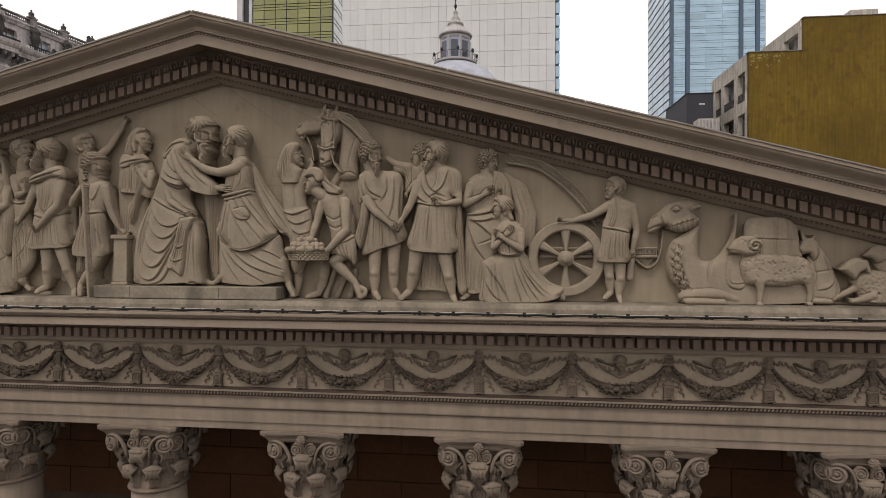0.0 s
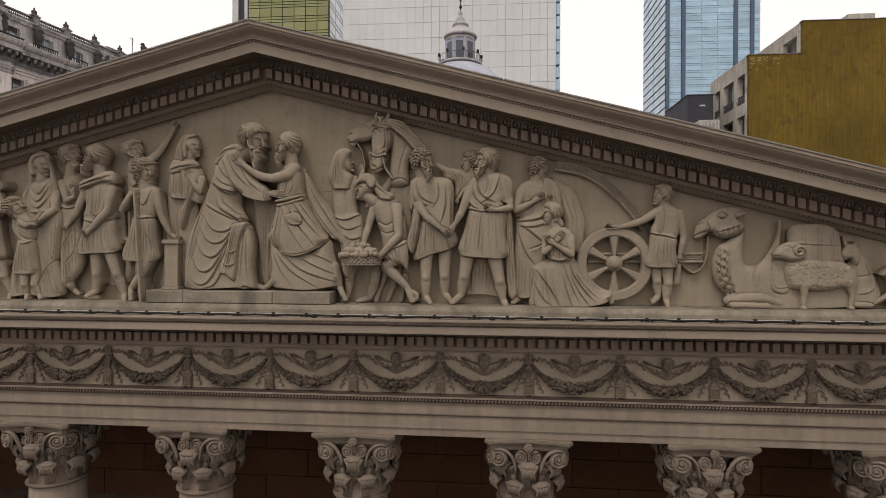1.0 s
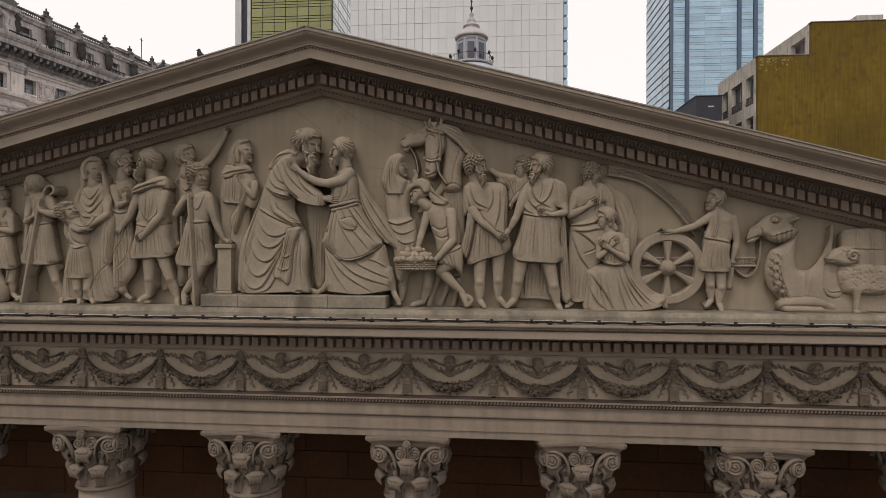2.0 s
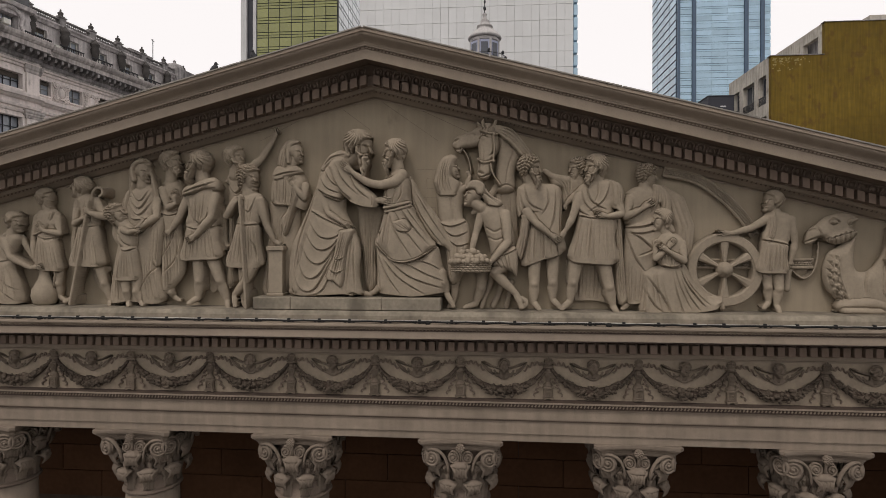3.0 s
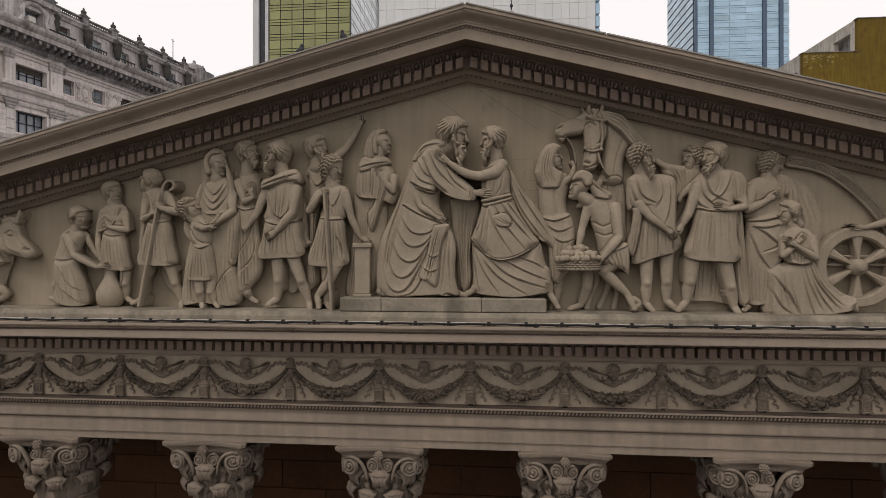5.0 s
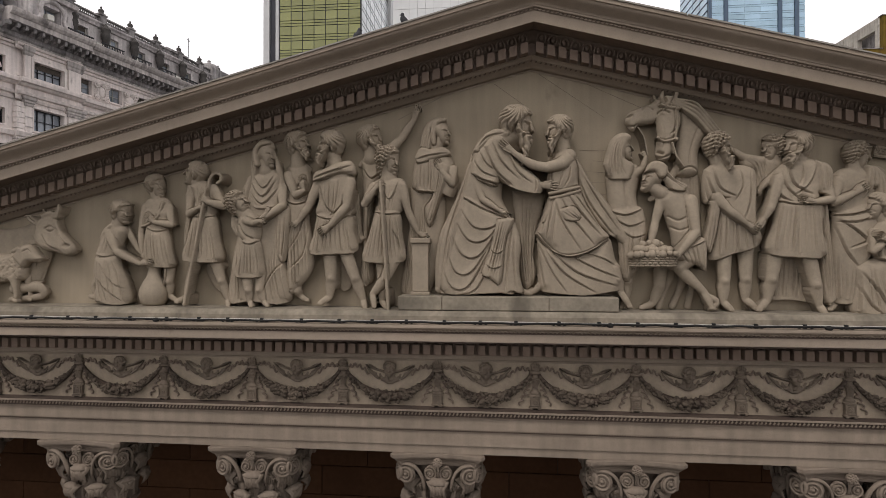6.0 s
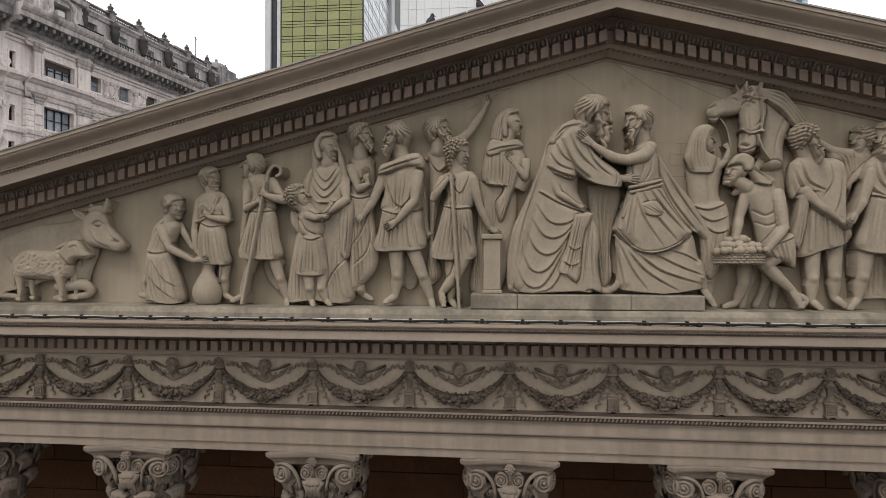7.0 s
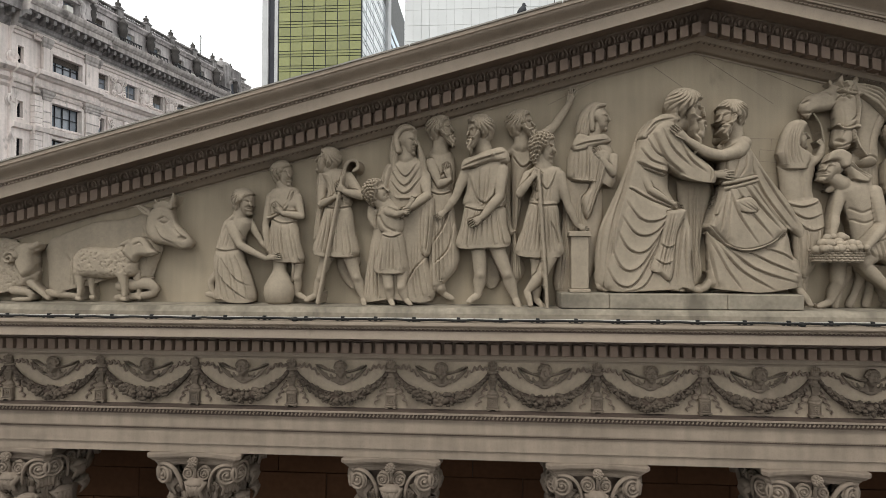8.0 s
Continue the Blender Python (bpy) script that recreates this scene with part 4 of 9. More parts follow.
def small_child():
    c = Carving((-5.94, 3.96), (-4.86, 1.61))
    c.leg((-5.46, 2.34), (-5.42, 2.02), (-5.40, 1.80), (-5.34, 1.72), 0.34, 0.105)
    c.leg((-5.18, 2.34), (-5.21, 2.02), (-5.13, 1.80), (-5.03, 1.73), 0.32, 0.1)
    c.mass([(-5.83, 3.49), (-5.65, 3.39), (-5.57, 3.10), (-5.73, 3.06), (-5.85, 3.26)], 0.2, 0.1, 0.08)
    c.pleats([(-5.79, 3.45), (-5.77, 3.26), (-5.69, 3.08)], [(-5.65, 3.41), (-5.59, 3.26), (-5.59, 3.10)], 3, 0.04)
    c.mass([(-5.61, 3.45), (-5.38, 3.51), (-5.20, 3.40), (-5.16, 3.18), (-5.21, 2.97), (-5.54, 2.96), (-5.65, 3.19)], 0.32, 0.14, 0.14)
    c.cut((-5.59, 3.26), (-5.48, 3.08), (-5.32, 3.00), w=0.02, h=0.04)
    c.mass([(-5.55, 2.98), (-5.20, 2.99), (-5.11, 2.62), (-5.09, 2.32), (-5.35, 2.25), (-5.69, 2.31), (-5.63, 2.62)], 0.34, 0.15, 0.13)
    c.pleats([(-5.52, 2.93), (-5.60, 2.60), (-5.64, 2.33)], [(-5.23, 2.94), (-5.15, 2.60), (-5.12, 2.34)], 7, 0.05)
    c.fold((-5.54, 2.96), (-5.36, 2.91), (-5.20, 2.97), w=0.024, h=0.06, even=True)
    c.head((-5.64, 3.68), 0.235, 1, "short", 0.36, 0.8, 24, (-5.47, 3.45), curl=True)
    c.arm((-5.32, 3.37), (-5.20, 3.28), (-5.04, 3.48), (-4.94, 3.66), (0.4, 0.44, 0.46), 0.068)
    c.arm((-5.46, 3.35), (-5.28, 3.29), (-5.16, 3.33), (-5.02, 3.32), (0.42, 0.5, 0.5), 0.068)
    c.finish("curly-haired child in a short tunic reaching upward, beige stone")


def veiled_mother():
    c = Carving((-5.99, 5.01), (-4.56, 1.63))
    c.mass([(-5.33, 4.33), (-4.90, 4.35), (-4.74, 3.92), (-4.68, 3.60), (-4.70, 3.10), (-4.75, 2.58), (-4.61, 1.91), (-4.79, 1.75), (-5.17, 1.77), (-5.42, 1.80), (-5.77, 1.75), (-5.93, 1.83), (-5.83, 2.60), (-5.73, 3.12), (-5.65, 3.66), (-5.51, 4.06)], 0.14, 0.2, 0.26)
    c.pleats([(-5.83, 2.90), (-5.85, 2.40), (-5.87, 1.85)], [(-5.52, 2.80), (-5.56, 2.30), (-5.54, 1.82)], 4, 0.06)
    c.pleats([(-5.10, 2.90), (-5.12, 2.40), (-5.09, 1.82)], [(-4.80, 2.80), (-4.80, 2.40), (-4.69, 1.89)], 5, 0.06)
    c.fold((-4.75, 2.55), (-4.97, 2.30), (-5.20, 1.88), w=0.035, h=0.06)
    c.mass([(-5.35, 4.25), (-4.90, 4.27), (-4.80, 3.92), (-4.84, 3.64), (-5.30, 3.59), (-5.43, 3.81), (-5.43, 4.06)], 0.24, 0.12, 0.16)
    c.fold((-5.39, 4.11), (-5.16, 3.83), (-4.90, 4.15), w=0.03, h=0.05)
    c.fold((-5.41, 3.93), (-5.16, 3.69), (-4.86, 3.99), w=0.03, h=0.05)
    c.fold((-5.33, 4.21), (-5.14, 3.99), (-4.94, 4.23), w=0.025, h=0.04)
    c.fold((-5.38, 3.61), (-5.12, 3.57), (-4.82, 3.63), w=0.026, h=0.06, even=True)
    c.mass([(-5.57, 4.06), (-5.49, 4.21), (-5.33, 4.23), (-5.39, 3.91), (-5.43, 3.59), (-5.55, 3.39), (-5.71, 3.59), (-5.67, 3.81)], 0.2, 0.12, 0.12)
    c.pleats([(-5.51, 4.17), (-5.61, 3.86), (-5.69, 3.61)], [(-5.35, 4.17), (-5.41, 3.86), (-5.49, 3.51)], 3, 0.05)
    c.mass([(-4.90, 3.60), (-4.64, 3.62), (-4.64, 3.10), (-4.72, 2.58), (-4.90, 2.68), (-4.94, 3.10)], 0.24, 0.12, 0.08)
    c.pleats([(-4.86, 3.54), (-4.88, 3.10), (-4.86, 2.72)], [(-4.68, 3.54), (-4.68, 3.10), (-4.74, 2.64)], 3, 0.07)
    c.mass([(-5.41, 3.99), (-5.45, 4.36), (-5.39, 4.74), (-5.21, 4.93), (-5.01, 4.89), (-4.94, 4.75), (-5.07, 4.65), (-5.21, 4.49), (-5.27, 4.25), (-5.33, 3.99)], 0.2, 0.16, 0.12, False)
    c.pleats([(-5.29, 4.82), (-5.39, 4.49), (-5.41, 4.05)], [(-5.11, 4.83), (-5.25, 4.53), (-5.33, 4.11)], 3, 0.045)
    c.head((-5.12, 4.61), 0.22, 1, "veil", 0.28, 0.4, -4, (-5.14, 4.31))
    c.limb([(-5.27, 4.43), (-5.31, 4.66), (-5.21, 4.81), (-5.03, 4.83)], [0.05, 0.05, 0.045, 0.03], 0.36)
    c.mass([(-4.96, 4.71), (-4.86, 4.49), (-4.76, 4.16), (-4.70, 3.65), (-4.84, 3.62), (-4.86, 4.01), (-4.94, 4.36)], 0.22, 0.1, 0.07)
    c.pleats([(-4.93, 4.61), (-4.86, 4.11), (-4.82, 3.66)], [(-4.87, 4.49), (-4.77, 4.11), (-4.72, 3.68)], 2, 0.05)
    c.arm((-4.80, 3.99), (-4.75, 3.64), (-5.04, 3.42), (-5.24, 3.32), (0.24, 0.36, 0.44), 0.092)
    c.finish("veiled woman in a long robe holding a child, beige stone")


def robed_elder():
    c = Carving((-4.91, 5.13), (-4.07, 1.66))
    c.leg((-4.56, 2.11), (-4.53, 1.99), (-4.47, 1.89), (-4.31, 1.82), 0.12, 0.11)
    c.mass([(-4.78, 4.26), (-4.70, 4.43), (-4.50, 4.49), (-4.32, 4.38), (-4.26, 4.10), (-4.29, 3.65), (-4.26, 3.25), (-4.18, 2.80), (-4.20, 2.41), (-4.41, 2.13), (-4.69, 1.93), (-4.79, 1.91), (-4.74, 2.70), (-4.76, 3.30), (-4.80, 3.80)], 0.06, 0.18, 0.2)
    c.mass([(-4.76, 3.84), (-4.57, 3.74), (-4.32, 3.72), (-4.26, 3.25), (-4.18, 2.80), (-4.20, 2.41), (-4.41, 2.13), (-4.71, 1.93), (-4.74, 2.70), (-4.75, 3.30)], 0.16, 0.12, 0.14)
    c.pleats([(-4.72, 3.65), (-4.72, 2.90), (-4.69, 2.01)], [(-4.32, 3.65), (-4.26, 3.10), (-4.24, 2.41)], 6, 0.06)
    c.fold((-4.29, 3.60), (-4.44, 3.10), (-4.70, 2.70), w=0.035, h=0.06)
    c.fold((-4.26, 3.20), (-4.36, 2.70), (-4.64, 2.40), w=0.035, h=0.055)
    c.fold((-4.74, 3.75), (-4.54, 3.68), (-4.31, 3.74), w=0.028, h=0.06, even=True)
    c.cut((-4.72, 3.98), (-4.64, 3.94), (-4.48, 4.04), w=0.02, h=0.04)
    c.head((-4.52, 4.83), 0.25, 1, "short", 0.16, 0.8, 8, (-4.54, 4.46), beard=0.1)
    c.arm((-4.72, 4.23), (-4.54, 3.84), (-4.36, 3.92), (-4.43, 4.22), (0.18, 0.27, 0.3), 0.085)
    c.finish("bearded man holding a hand to his chest, beige stone")


def tunic_man():
    c = Carving((-4.72, 5.16), (-3.03, 1.57))
    c.mass([(-3.37, 4.09), (-3.29, 3.60), (-3.25, 3.10), (-3.17, 3.02), (-3.33, 2.90), (-3.43, 3.10), (-3.45, 3.80)], 0.1, 0.1, 0.08)
    c.pleats([(-3.35, 3.99), (-3.33, 3.50), (-3.33, 2.95)], [(-3.31, 3.89), (-3.27, 3.40), (-3.21, 3.02)], 2, 0.05)
    c.mass([(-3.76, 2.71), (-3.48, 2.71), (-3.44, 2.31), (-3.52, 2.03), (-3.74, 2.05)], 0.03, 0.05, 0.08)
    c.leg((-3.86, 2.80), (-3.82, 2.25), (-3.86, 1.89), (-4.02, 1.78), 0.26, 0.125)
    c.leg((-3.56, 2.80), (-3.35, 2.25), (-3.21, 1.84), (-3.15, 1.68), 0.26, 0.125)
    c.mass([(-4.14, 4.05), (-3.92, 4.22), (-3.48, 4.33), (-3.35, 4.13), (-3.38, 3.70), (-3.43, 3.44), (-4.10, 3.44), (-4.08, 3.75)], 0.24, 0.18, 0.2)
    c.pleats([(-4.00, 4.08), (-3.98, 3.75), (-3.90, 3.48)], [(-3.60, 4.13), (-3.64, 3.75), (-3.70, 3.48)], 5, 0.05)
    c.fold((-4.00, 4.00), (-3.86, 3.60), (-3.66, 3.48), w=0.035, h=0.05)
    c.fold((-3.49, 4.09), (-3.60, 3.65), (-3.84, 3.44), w=0.035, h=0.05, side=-1)
    c.mass([(-4.10, 3.48), (-3.43, 3.46), (-3.35, 3.10), (-3.30, 2.76), (-3.76, 2.70), (-4.24, 2.73), (-4.17, 3.10)], 0.26, 0.18, 0.18)
    c.pleats([(-4.05, 3.42), (-4.13, 3.05), (-4.18, 2.76)], [(-3.47, 3.42), (-3.40, 3.05), (-3.34, 2.78)], 9, 0.055)
    c.fold((-4.09, 3.45), (-3.82, 3.38), (-3.43, 3.44), w=0.026, h=0.06, even=True)
    c.mass([(-4.17, 4.08), (-4.12, 4.25), (-3.90, 4.34), (-3.60, 4.45), (-3.41, 4.46), (-3.31, 4.31), (-3.35, 4.17), (-3.62, 4.21), (-3.90, 4.12)], 0.34, 0.13, 0.1)
    c.fold((-4.14, 4.14), (-3.84, 4.26), (-3.37, 4.39), w=0.03, h=0.05)
    c.fold((-4.08, 4.10), (-3.80, 4.18), (-3.35, 4.27), w=0.025, h=0.05)
    c.ball((-3.60, 4.33), 0.04, 0.04, 0.46, 0.05)
    c.head((-3.85, 4.77), 0.265, -1, "short", 0.3, 0.45, -4, (-3.76, 4.42), beard=0.12)
    c.arm((-4.08, 4.02), (-4.26, 3.60), (-4.43, 3.36), (-4.64, 3.22), (0.3, 0.32, 0.32), 0.092)
    c.arm((-3.43, 4.07), (-3.49, 3.60), (-3.79, 3.24), (-4.02, 3.11), (0.34, 0.44, 0.5), 0.098)
    c.finish("bearded man in a belted knee-length tunic, beige stone")


def arm_raiser():
    c = Carving((-3.43, 5.69), (-1.97, 1.93))
    c.mass([(-3.28, 4.47), (-3.03, 4.57), (-2.79, 4.62), (-2.72, 4.33), (-2.94, 4.09), (-3.03, 3.69), (-3.17, 2.90), (-3.03, 2.41), (-3.08, 2.16), (-3.35, 2.09), (-3.27, 2.80), (-3.27, 3.70)], 0.04, 0.16, 0.16)
    c.pleats([(-3.21, 4.09), (-3.23, 3.10), (-3.27, 2.15)], [(-2.97, 4.14), (-3.11, 3.10), (-3.09, 2.21)], 4, 0.06)
    c.fold((-3.25, 4.41), (-3.07, 4.17), (-2.84, 4.39), w=0.03, h=0.05)
    c.arm((-2.82, 4.60), (-2.50, 4.90), (-2.27, 5.25), (-2.15, 5.58), (0.14, 0.13, 0.12), 0.098)
    c.head((-3.08, 4.90), 0.26, 1, "short", 0.16, 0.45, 10, (-3.08, 4.54), beard=0.15)
    c.finish("bearded man with one arm raised high, beige stone")


def staff_youth():
    c = Carving((-3.28, 4.81), (-1.82, 1.59))
    c.leg((-2.84, 2.63), (-2.83, 2.17), (-2.85, 1.82), (-2.74, 1.69), 0.26, 0.115)
    c.leg((-2.59, 2.63), (-2.76, 2.25), (-3.01, 1.96), (-2.96, 1.74), 0.34, 0.115)
    c.mass([(-3.05, 4.03), (-2.89, 4.12), (-2.50, 4.14), (-2.37, 3.99), (-2.42, 3.64), (-2.50, 3.47), (-2.96, 3.50), (-2.92, 3.74)], 0.26, 0.18, 0.18)
    c.pleats([(-2.95, 4.01), (-2.90, 3.74), (-2.90, 3.53)], [(-2.51, 4.09), (-2.55, 3.74), (-2.58, 3.53)], 5, 0.045)
    c.fold((-2.86, 4.07), (-2.68, 3.74), (-2.51, 4.09), w=0.022, h=0.045)
    c.mass([(-2.97, 3.53), (-2.51, 3.50), (-2.44, 3.05), (-2.38, 2.61), (-2.72, 2.54), (-3.21, 2.61), (-3.09, 3.08)], 0.28, 0.18, 0.17)
    c.pleats([(-2.94, 3.47), (-3.05, 3.05), (-3.15, 2.64)], [(-2.54, 3.45), (-2.48, 3.05), (-2.43, 2.64)], 9, 0.055)
    c.fold((-2.97, 3.51), (-2.74, 3.46), (-2.50, 3.48), w=0.024, h=0.06, even=True)
    c.fold((-2.62, 3.20), (-2.51, 3.00), (-2.41, 2.71), w=0.035, h=0.05)
    c.head((-2.72, 4.46), 0.25, 1, "short", 0.32, 0.4, -6, (-2.72, 4.13), curl=True, long=0.5)
    c.arm((-2.45, 3.97), (-2.33, 3.49), (-2.16, 3.12), (-1.91, 2.98), (0.34, 0.34, 0.3), 0.088)
    c.arm((-2.99, 3.97), (-3.15, 3.64), (-2.94, 3.91), (-2.80, 4.05), (0.32, 0.42, 0.5), 0.088)
    c.limb([(-2.83, 4.03), (-2.68, 1.66)], [0.034, 0.034], 0.52, 0.0)
    c.finish("curly-haired youth in a short tunic leaning on a staff, beige stone")


def veiled_woman():
    c = Carving((-2.54, 5.37), (-1.39, 1.88))
    c.mass([(-2.35, 3.99), (-1.87, 3.96), (-1.66, 3.78), (-1.70, 2.90), (-1.97, 1.97), (-2.51, 1.96), (-2.43, 2.71), (-2.37, 3.30)], 0.04, 0.14, 0.16)
    c.pleats([(-2.31, 3.84), (-2.37, 2.90), (-2.45, 2.00)], [(-1.96, 3.83), (-2.00, 2.90), (-2.04, 2.00)], 6, 0.06)
    c.mass([(-2.19, 4.60), (-1.92, 4.67), (-1.58, 4.59), (-1.42, 4.17), (-1.50, 3.78), (-1.79, 3.86), (-2.23, 3.91), (-2.31, 4.08), (-2.27, 4.38)], 0.1, 0.17, 0.18)
    c.pleats([(-2.18, 4.52), (-2.21, 4.23), (-2.21, 3.94)], [(-1.87, 4.59), (-1.85, 4.23), (-1.87, 3.92)], 5, 0.05)
    c.fold((-2.23, 3.93), (-2.02, 3.88), (-1.79, 3.87), w=0.028, h=0.07, even=True)
    c.mass([(-1.85, 4.49), (-1.56, 4.35), (-1.67, 3.90), (-1.79, 3.64), (-1.95, 3.22), (-2.04, 3.57), (-1.89, 3.83)], 0.2, 0.1, 0.08)
    c.pleats([(-1.81, 4.43), (-1.85, 3.88), (-1.98, 3.37)], [(-1.62, 4.31), (-1.73, 3.88), (-1.91, 3.30)], 4, 0.06)
    c.mass([(-2.16, 4.69), (-2.10, 5.02), (-1.96, 5.24), (-1.79, 5.30), (-1.63, 5.24), (-1.65, 5.14), (-1.77, 5.10), (-1.87, 4.95), (-1.87, 4.75), (-1.96, 4.59)], 0.12, 0.15, 0.1, False)
    c.pleats([(-2.02, 5.11), (-2.08, 4.87), (-2.12, 4.69)], [(-1.83, 5.20), (-1.90, 4.92), (-1.94, 4.67)], 3, 0.045)
    c.mass([(-2.23, 4.52), (-2.12, 4.71), (-1.90, 4.67), (-1.67, 4.71), (-1.54, 4.57), (-1.77, 4.51), (-2.00, 4.45), (-2.18, 4.42)], 0.24, 0.06, 0.06)
    c.fold((-2.19, 4.50), (-1.96, 4.57), (-1.62, 4.61), w=0.025, h=0.05)
    c.head((-1.75, 5.00), 0.21, 1, "veil", 0.18, 0.7, 0, (-1.85, 4.67))
    c.limb([(-1.87, 4.79), (-1.88, 5.02), (-1.81, 5.18), (-1.65, 5.22)], [0.04, 0.05, 0.045, 0.03], 0.25)
    c.arm((-1.50, 4.29), (-1.52, 4.02), (-1.71, 4.26), (-1.83, 4.47), (0.2, 0.26, 0.28), 0.08)
    c.finish("veiled woman with a hand on her breast, beige stone")


def patriarch():
    c = Carving((-1.91, 5.56), (0.49, 1.85))
    c.limb([(-1.76, 2.06), (-1.64, 2.01)], [0.08, 0.07], 0.3)
    c.limb([(-0.40, 2.08), (-0.24, 2.03), (-0.07, 1.99)], [0.07, 0.065, 0.045], 0.3)
    c.mass([(-0.81, 4.97), (-1.00, 4.86), (-1.15, 4.61), (-1.29, 4.17), (-1.44, 3.78), (-1.62, 3.39), (-1.75, 3.10), (-1.82, 2.79), (-1.85, 2.41), (-1.82, 2.04), (-1.54, 1.96), (-1.20, 1.96), (-0.92, 1.99), (-0.73, 2.07), (-0.60, 1.99), (-0.43, 2.03), (-0.22, 1.98), (-0.29, 2.42), (-0.26, 2.90), (-0.33, 3.21), (-0.46, 3.47), (-0.59, 3.73), (-0.57, 4.07), (-0.51, 4.44), (-0.53, 4.83), (-0.64, 4.98)], 0.22, 0.24, 0.3)
    # the long edge of the cloak down the back
    c.fold((-0.79, 4.94), (-1.06, 4.56), (-1.31, 3.78), (-1.54, 3.05), (-1.68, 2.12), w=0.05, h=0.07)
    c.fold((-0.93, 4.88), (-1.21, 4.32), (-1.46, 3.64), (-1.70, 3.00), (-1.77, 2.32), w=0.034, h=0.043)
    c.fold((-1.35, 3.68), (-1.50, 3.10), (-1.56, 2.61), (-1.60, 2.05), w=0.034, h=0.043)
    # the tunic bloused over the girdle
    c.mass([(-1.12, 4.56), (-0.91, 4.77), (-0.62, 4.80), (-0.55, 4.46), (-0.61, 4.11), (-0.70, 3.95), (-0.93, 4.01), (-1.16, 4.17)], 0.36, 0.16, 0.16)
    c.fold((-1.10, 4.44), (-0.95, 4.22), (-0.68, 4.11), w=0.03, h=0.05)
    c.fold((-1.00, 4.60), (-0.85, 4.34), (-0.63, 4.22), w=0.03, h=0.045)
    c.fold((-1.18, 4.21), (-0.93, 4.07), (-0.66, 3.99), w=0.03, h=0.08, even=True)
    c.fold((-0.76, 4.07), (-0.78, 3.83), (-0.72, 3.63), w=0.025, h=0.05)
    # the cloak drawn round the hips to the hand, with folds that fan from it
    c.mass([(-1.29, 3.76), (-1.16, 3.74), (-0.91, 3.58), (-0.55, 3.43), (-0.38, 3.35), (-0.29, 2.90), (-0.32, 2.05), (-0.63, 2.01), (-0.92, 1.99), (-1.54, 1.97), (-1.72, 2.12), (-1.60, 2.71), (-1.43, 3.29)], 0.38, 0.13, 0.18)
    c.fold((-1.28, 3.75), (-0.96, 3.56), (-0.52, 3.38), w=0.03, h=0.08, even=True)
    c.fold((-1.35, 3.57), (-1.12, 3.23), (-0.84, 3.19), (-0.57, 3.36), w=0.034, h=0.050)
    c.fold((-1.43, 3.33), (-1.20, 2.98), (-0.91, 2.98), (-0.59, 3.34), w=0.034, h=0.054)
    c.fold((-1.50, 3.08), (-1.31, 2.71), (-1.01, 2.71), (-0.61, 3.32), w=0.036, h=0.058)
    c.fold((-1.58, 2.76), (-1.41, 2.38), (-1.11, 2.46), (-0.63, 3.29), w=0.036, h=0.058)
    c.fold((-1.66, 2.42), (-1.47, 2.10), (-1.16, 2.22), (-0.65, 3.23), w=0.036, h=0.058)
    c.fold((-1.39, 1.99), (-1.05, 2.13), (-0.71, 2.90), (-0.63, 3.25), w=0.031, h=0.050)
    # the zigzag fall of cloth beneath the hand
    c.mass([(-0.69, 3.33), (-0.38, 3.35), (-0.52, 3.02), (-0.57, 2.71), (-0.60, 2.32), (-0.67, 2.16), (-0.82, 2.28), (-0.97, 2.36), (-0.84, 2.71), (-0.76, 3.05)], 0.5, 0.08, 0.07)
    c.pleats([(-0.65, 3.29), (-0.74, 2.85), (-0.88, 2.38)], [(-0.42, 3.31), (-0.56, 2.85), (-0.63, 2.26)], 4, 0.06)
    c.fold((-0.82, 2.83), (-0.71, 2.73), (-0.57, 2.79), w=0.022, h=0.06)
    c.fold((-0.90, 2.55), (-0.76, 2.46), (-0.59, 2.52), w=0.022, h=0.06)
    c.mass([(-0.44, 3.37), (-0.32, 3.17), (-0.26, 2.85), (-0.29, 2.42), (-0.22, 2.00), (-0.43, 2.05), (-0.60, 2.01), (-0.56, 2.61), (-0.50, 3.05)], 0.42, 0.1, 0.12)
    c.fold((-0.40, 3.24), (-0.46, 2.71), (-0.52, 2.07), w=0.030, h=0.043)
    c.fold((-0.35, 3.10), (-0.37, 2.61), (-0.33, 2.05), w=0.03, h=0.045)
    c.arm((-1.10, 4.07), (-0.95, 3.70), (-0.68, 3.52), (-0.42, 3.37), (0.36, 0.46, 0.5), 0.07)
    # sleeve and embracing arm
    c.mass([(-0.95, 4.66), (-0.81, 4.83), (-0.58, 4.85), (-0.43, 4.59), (-0.28, 4.36), (0.05, 4.08), (0.13, 3.89), (0.05, 3.79), (-0.32, 3.85), (-0.61, 4.03), (-0.81, 4.31)], 0.42, 0.16, 0.12)
    c.fold((-0.76, 4.73), (-0.59, 4.38), (-0.29, 4.07), w=0.03, h=0.05)
    c.fold((-0.85, 4.56), (-0.68, 4.21), (-0.40, 3.95), w=0.03, h=0.055)
    c.fold((-0.47, 4.53), (-0.32, 4.22), (-0.06, 3.99), w=0.03, h=0.05)
    c.fold((-0.00, 4.06), (0.03, 3.93), (0.00, 3.80), w=0.02, h=0.05)
    c.hand((0.07, 3.95), (0.42, 3.92), 0.5, 0.07)
    c.mass([(-0.91, 4.91), (-0.68, 5.00), (-0.47, 4.91), (-0.57, 4.79), (-0.81, 4.73), (-1.02, 4.58), (-1.12, 4.62)], 0.4, 0.12, 0.08)
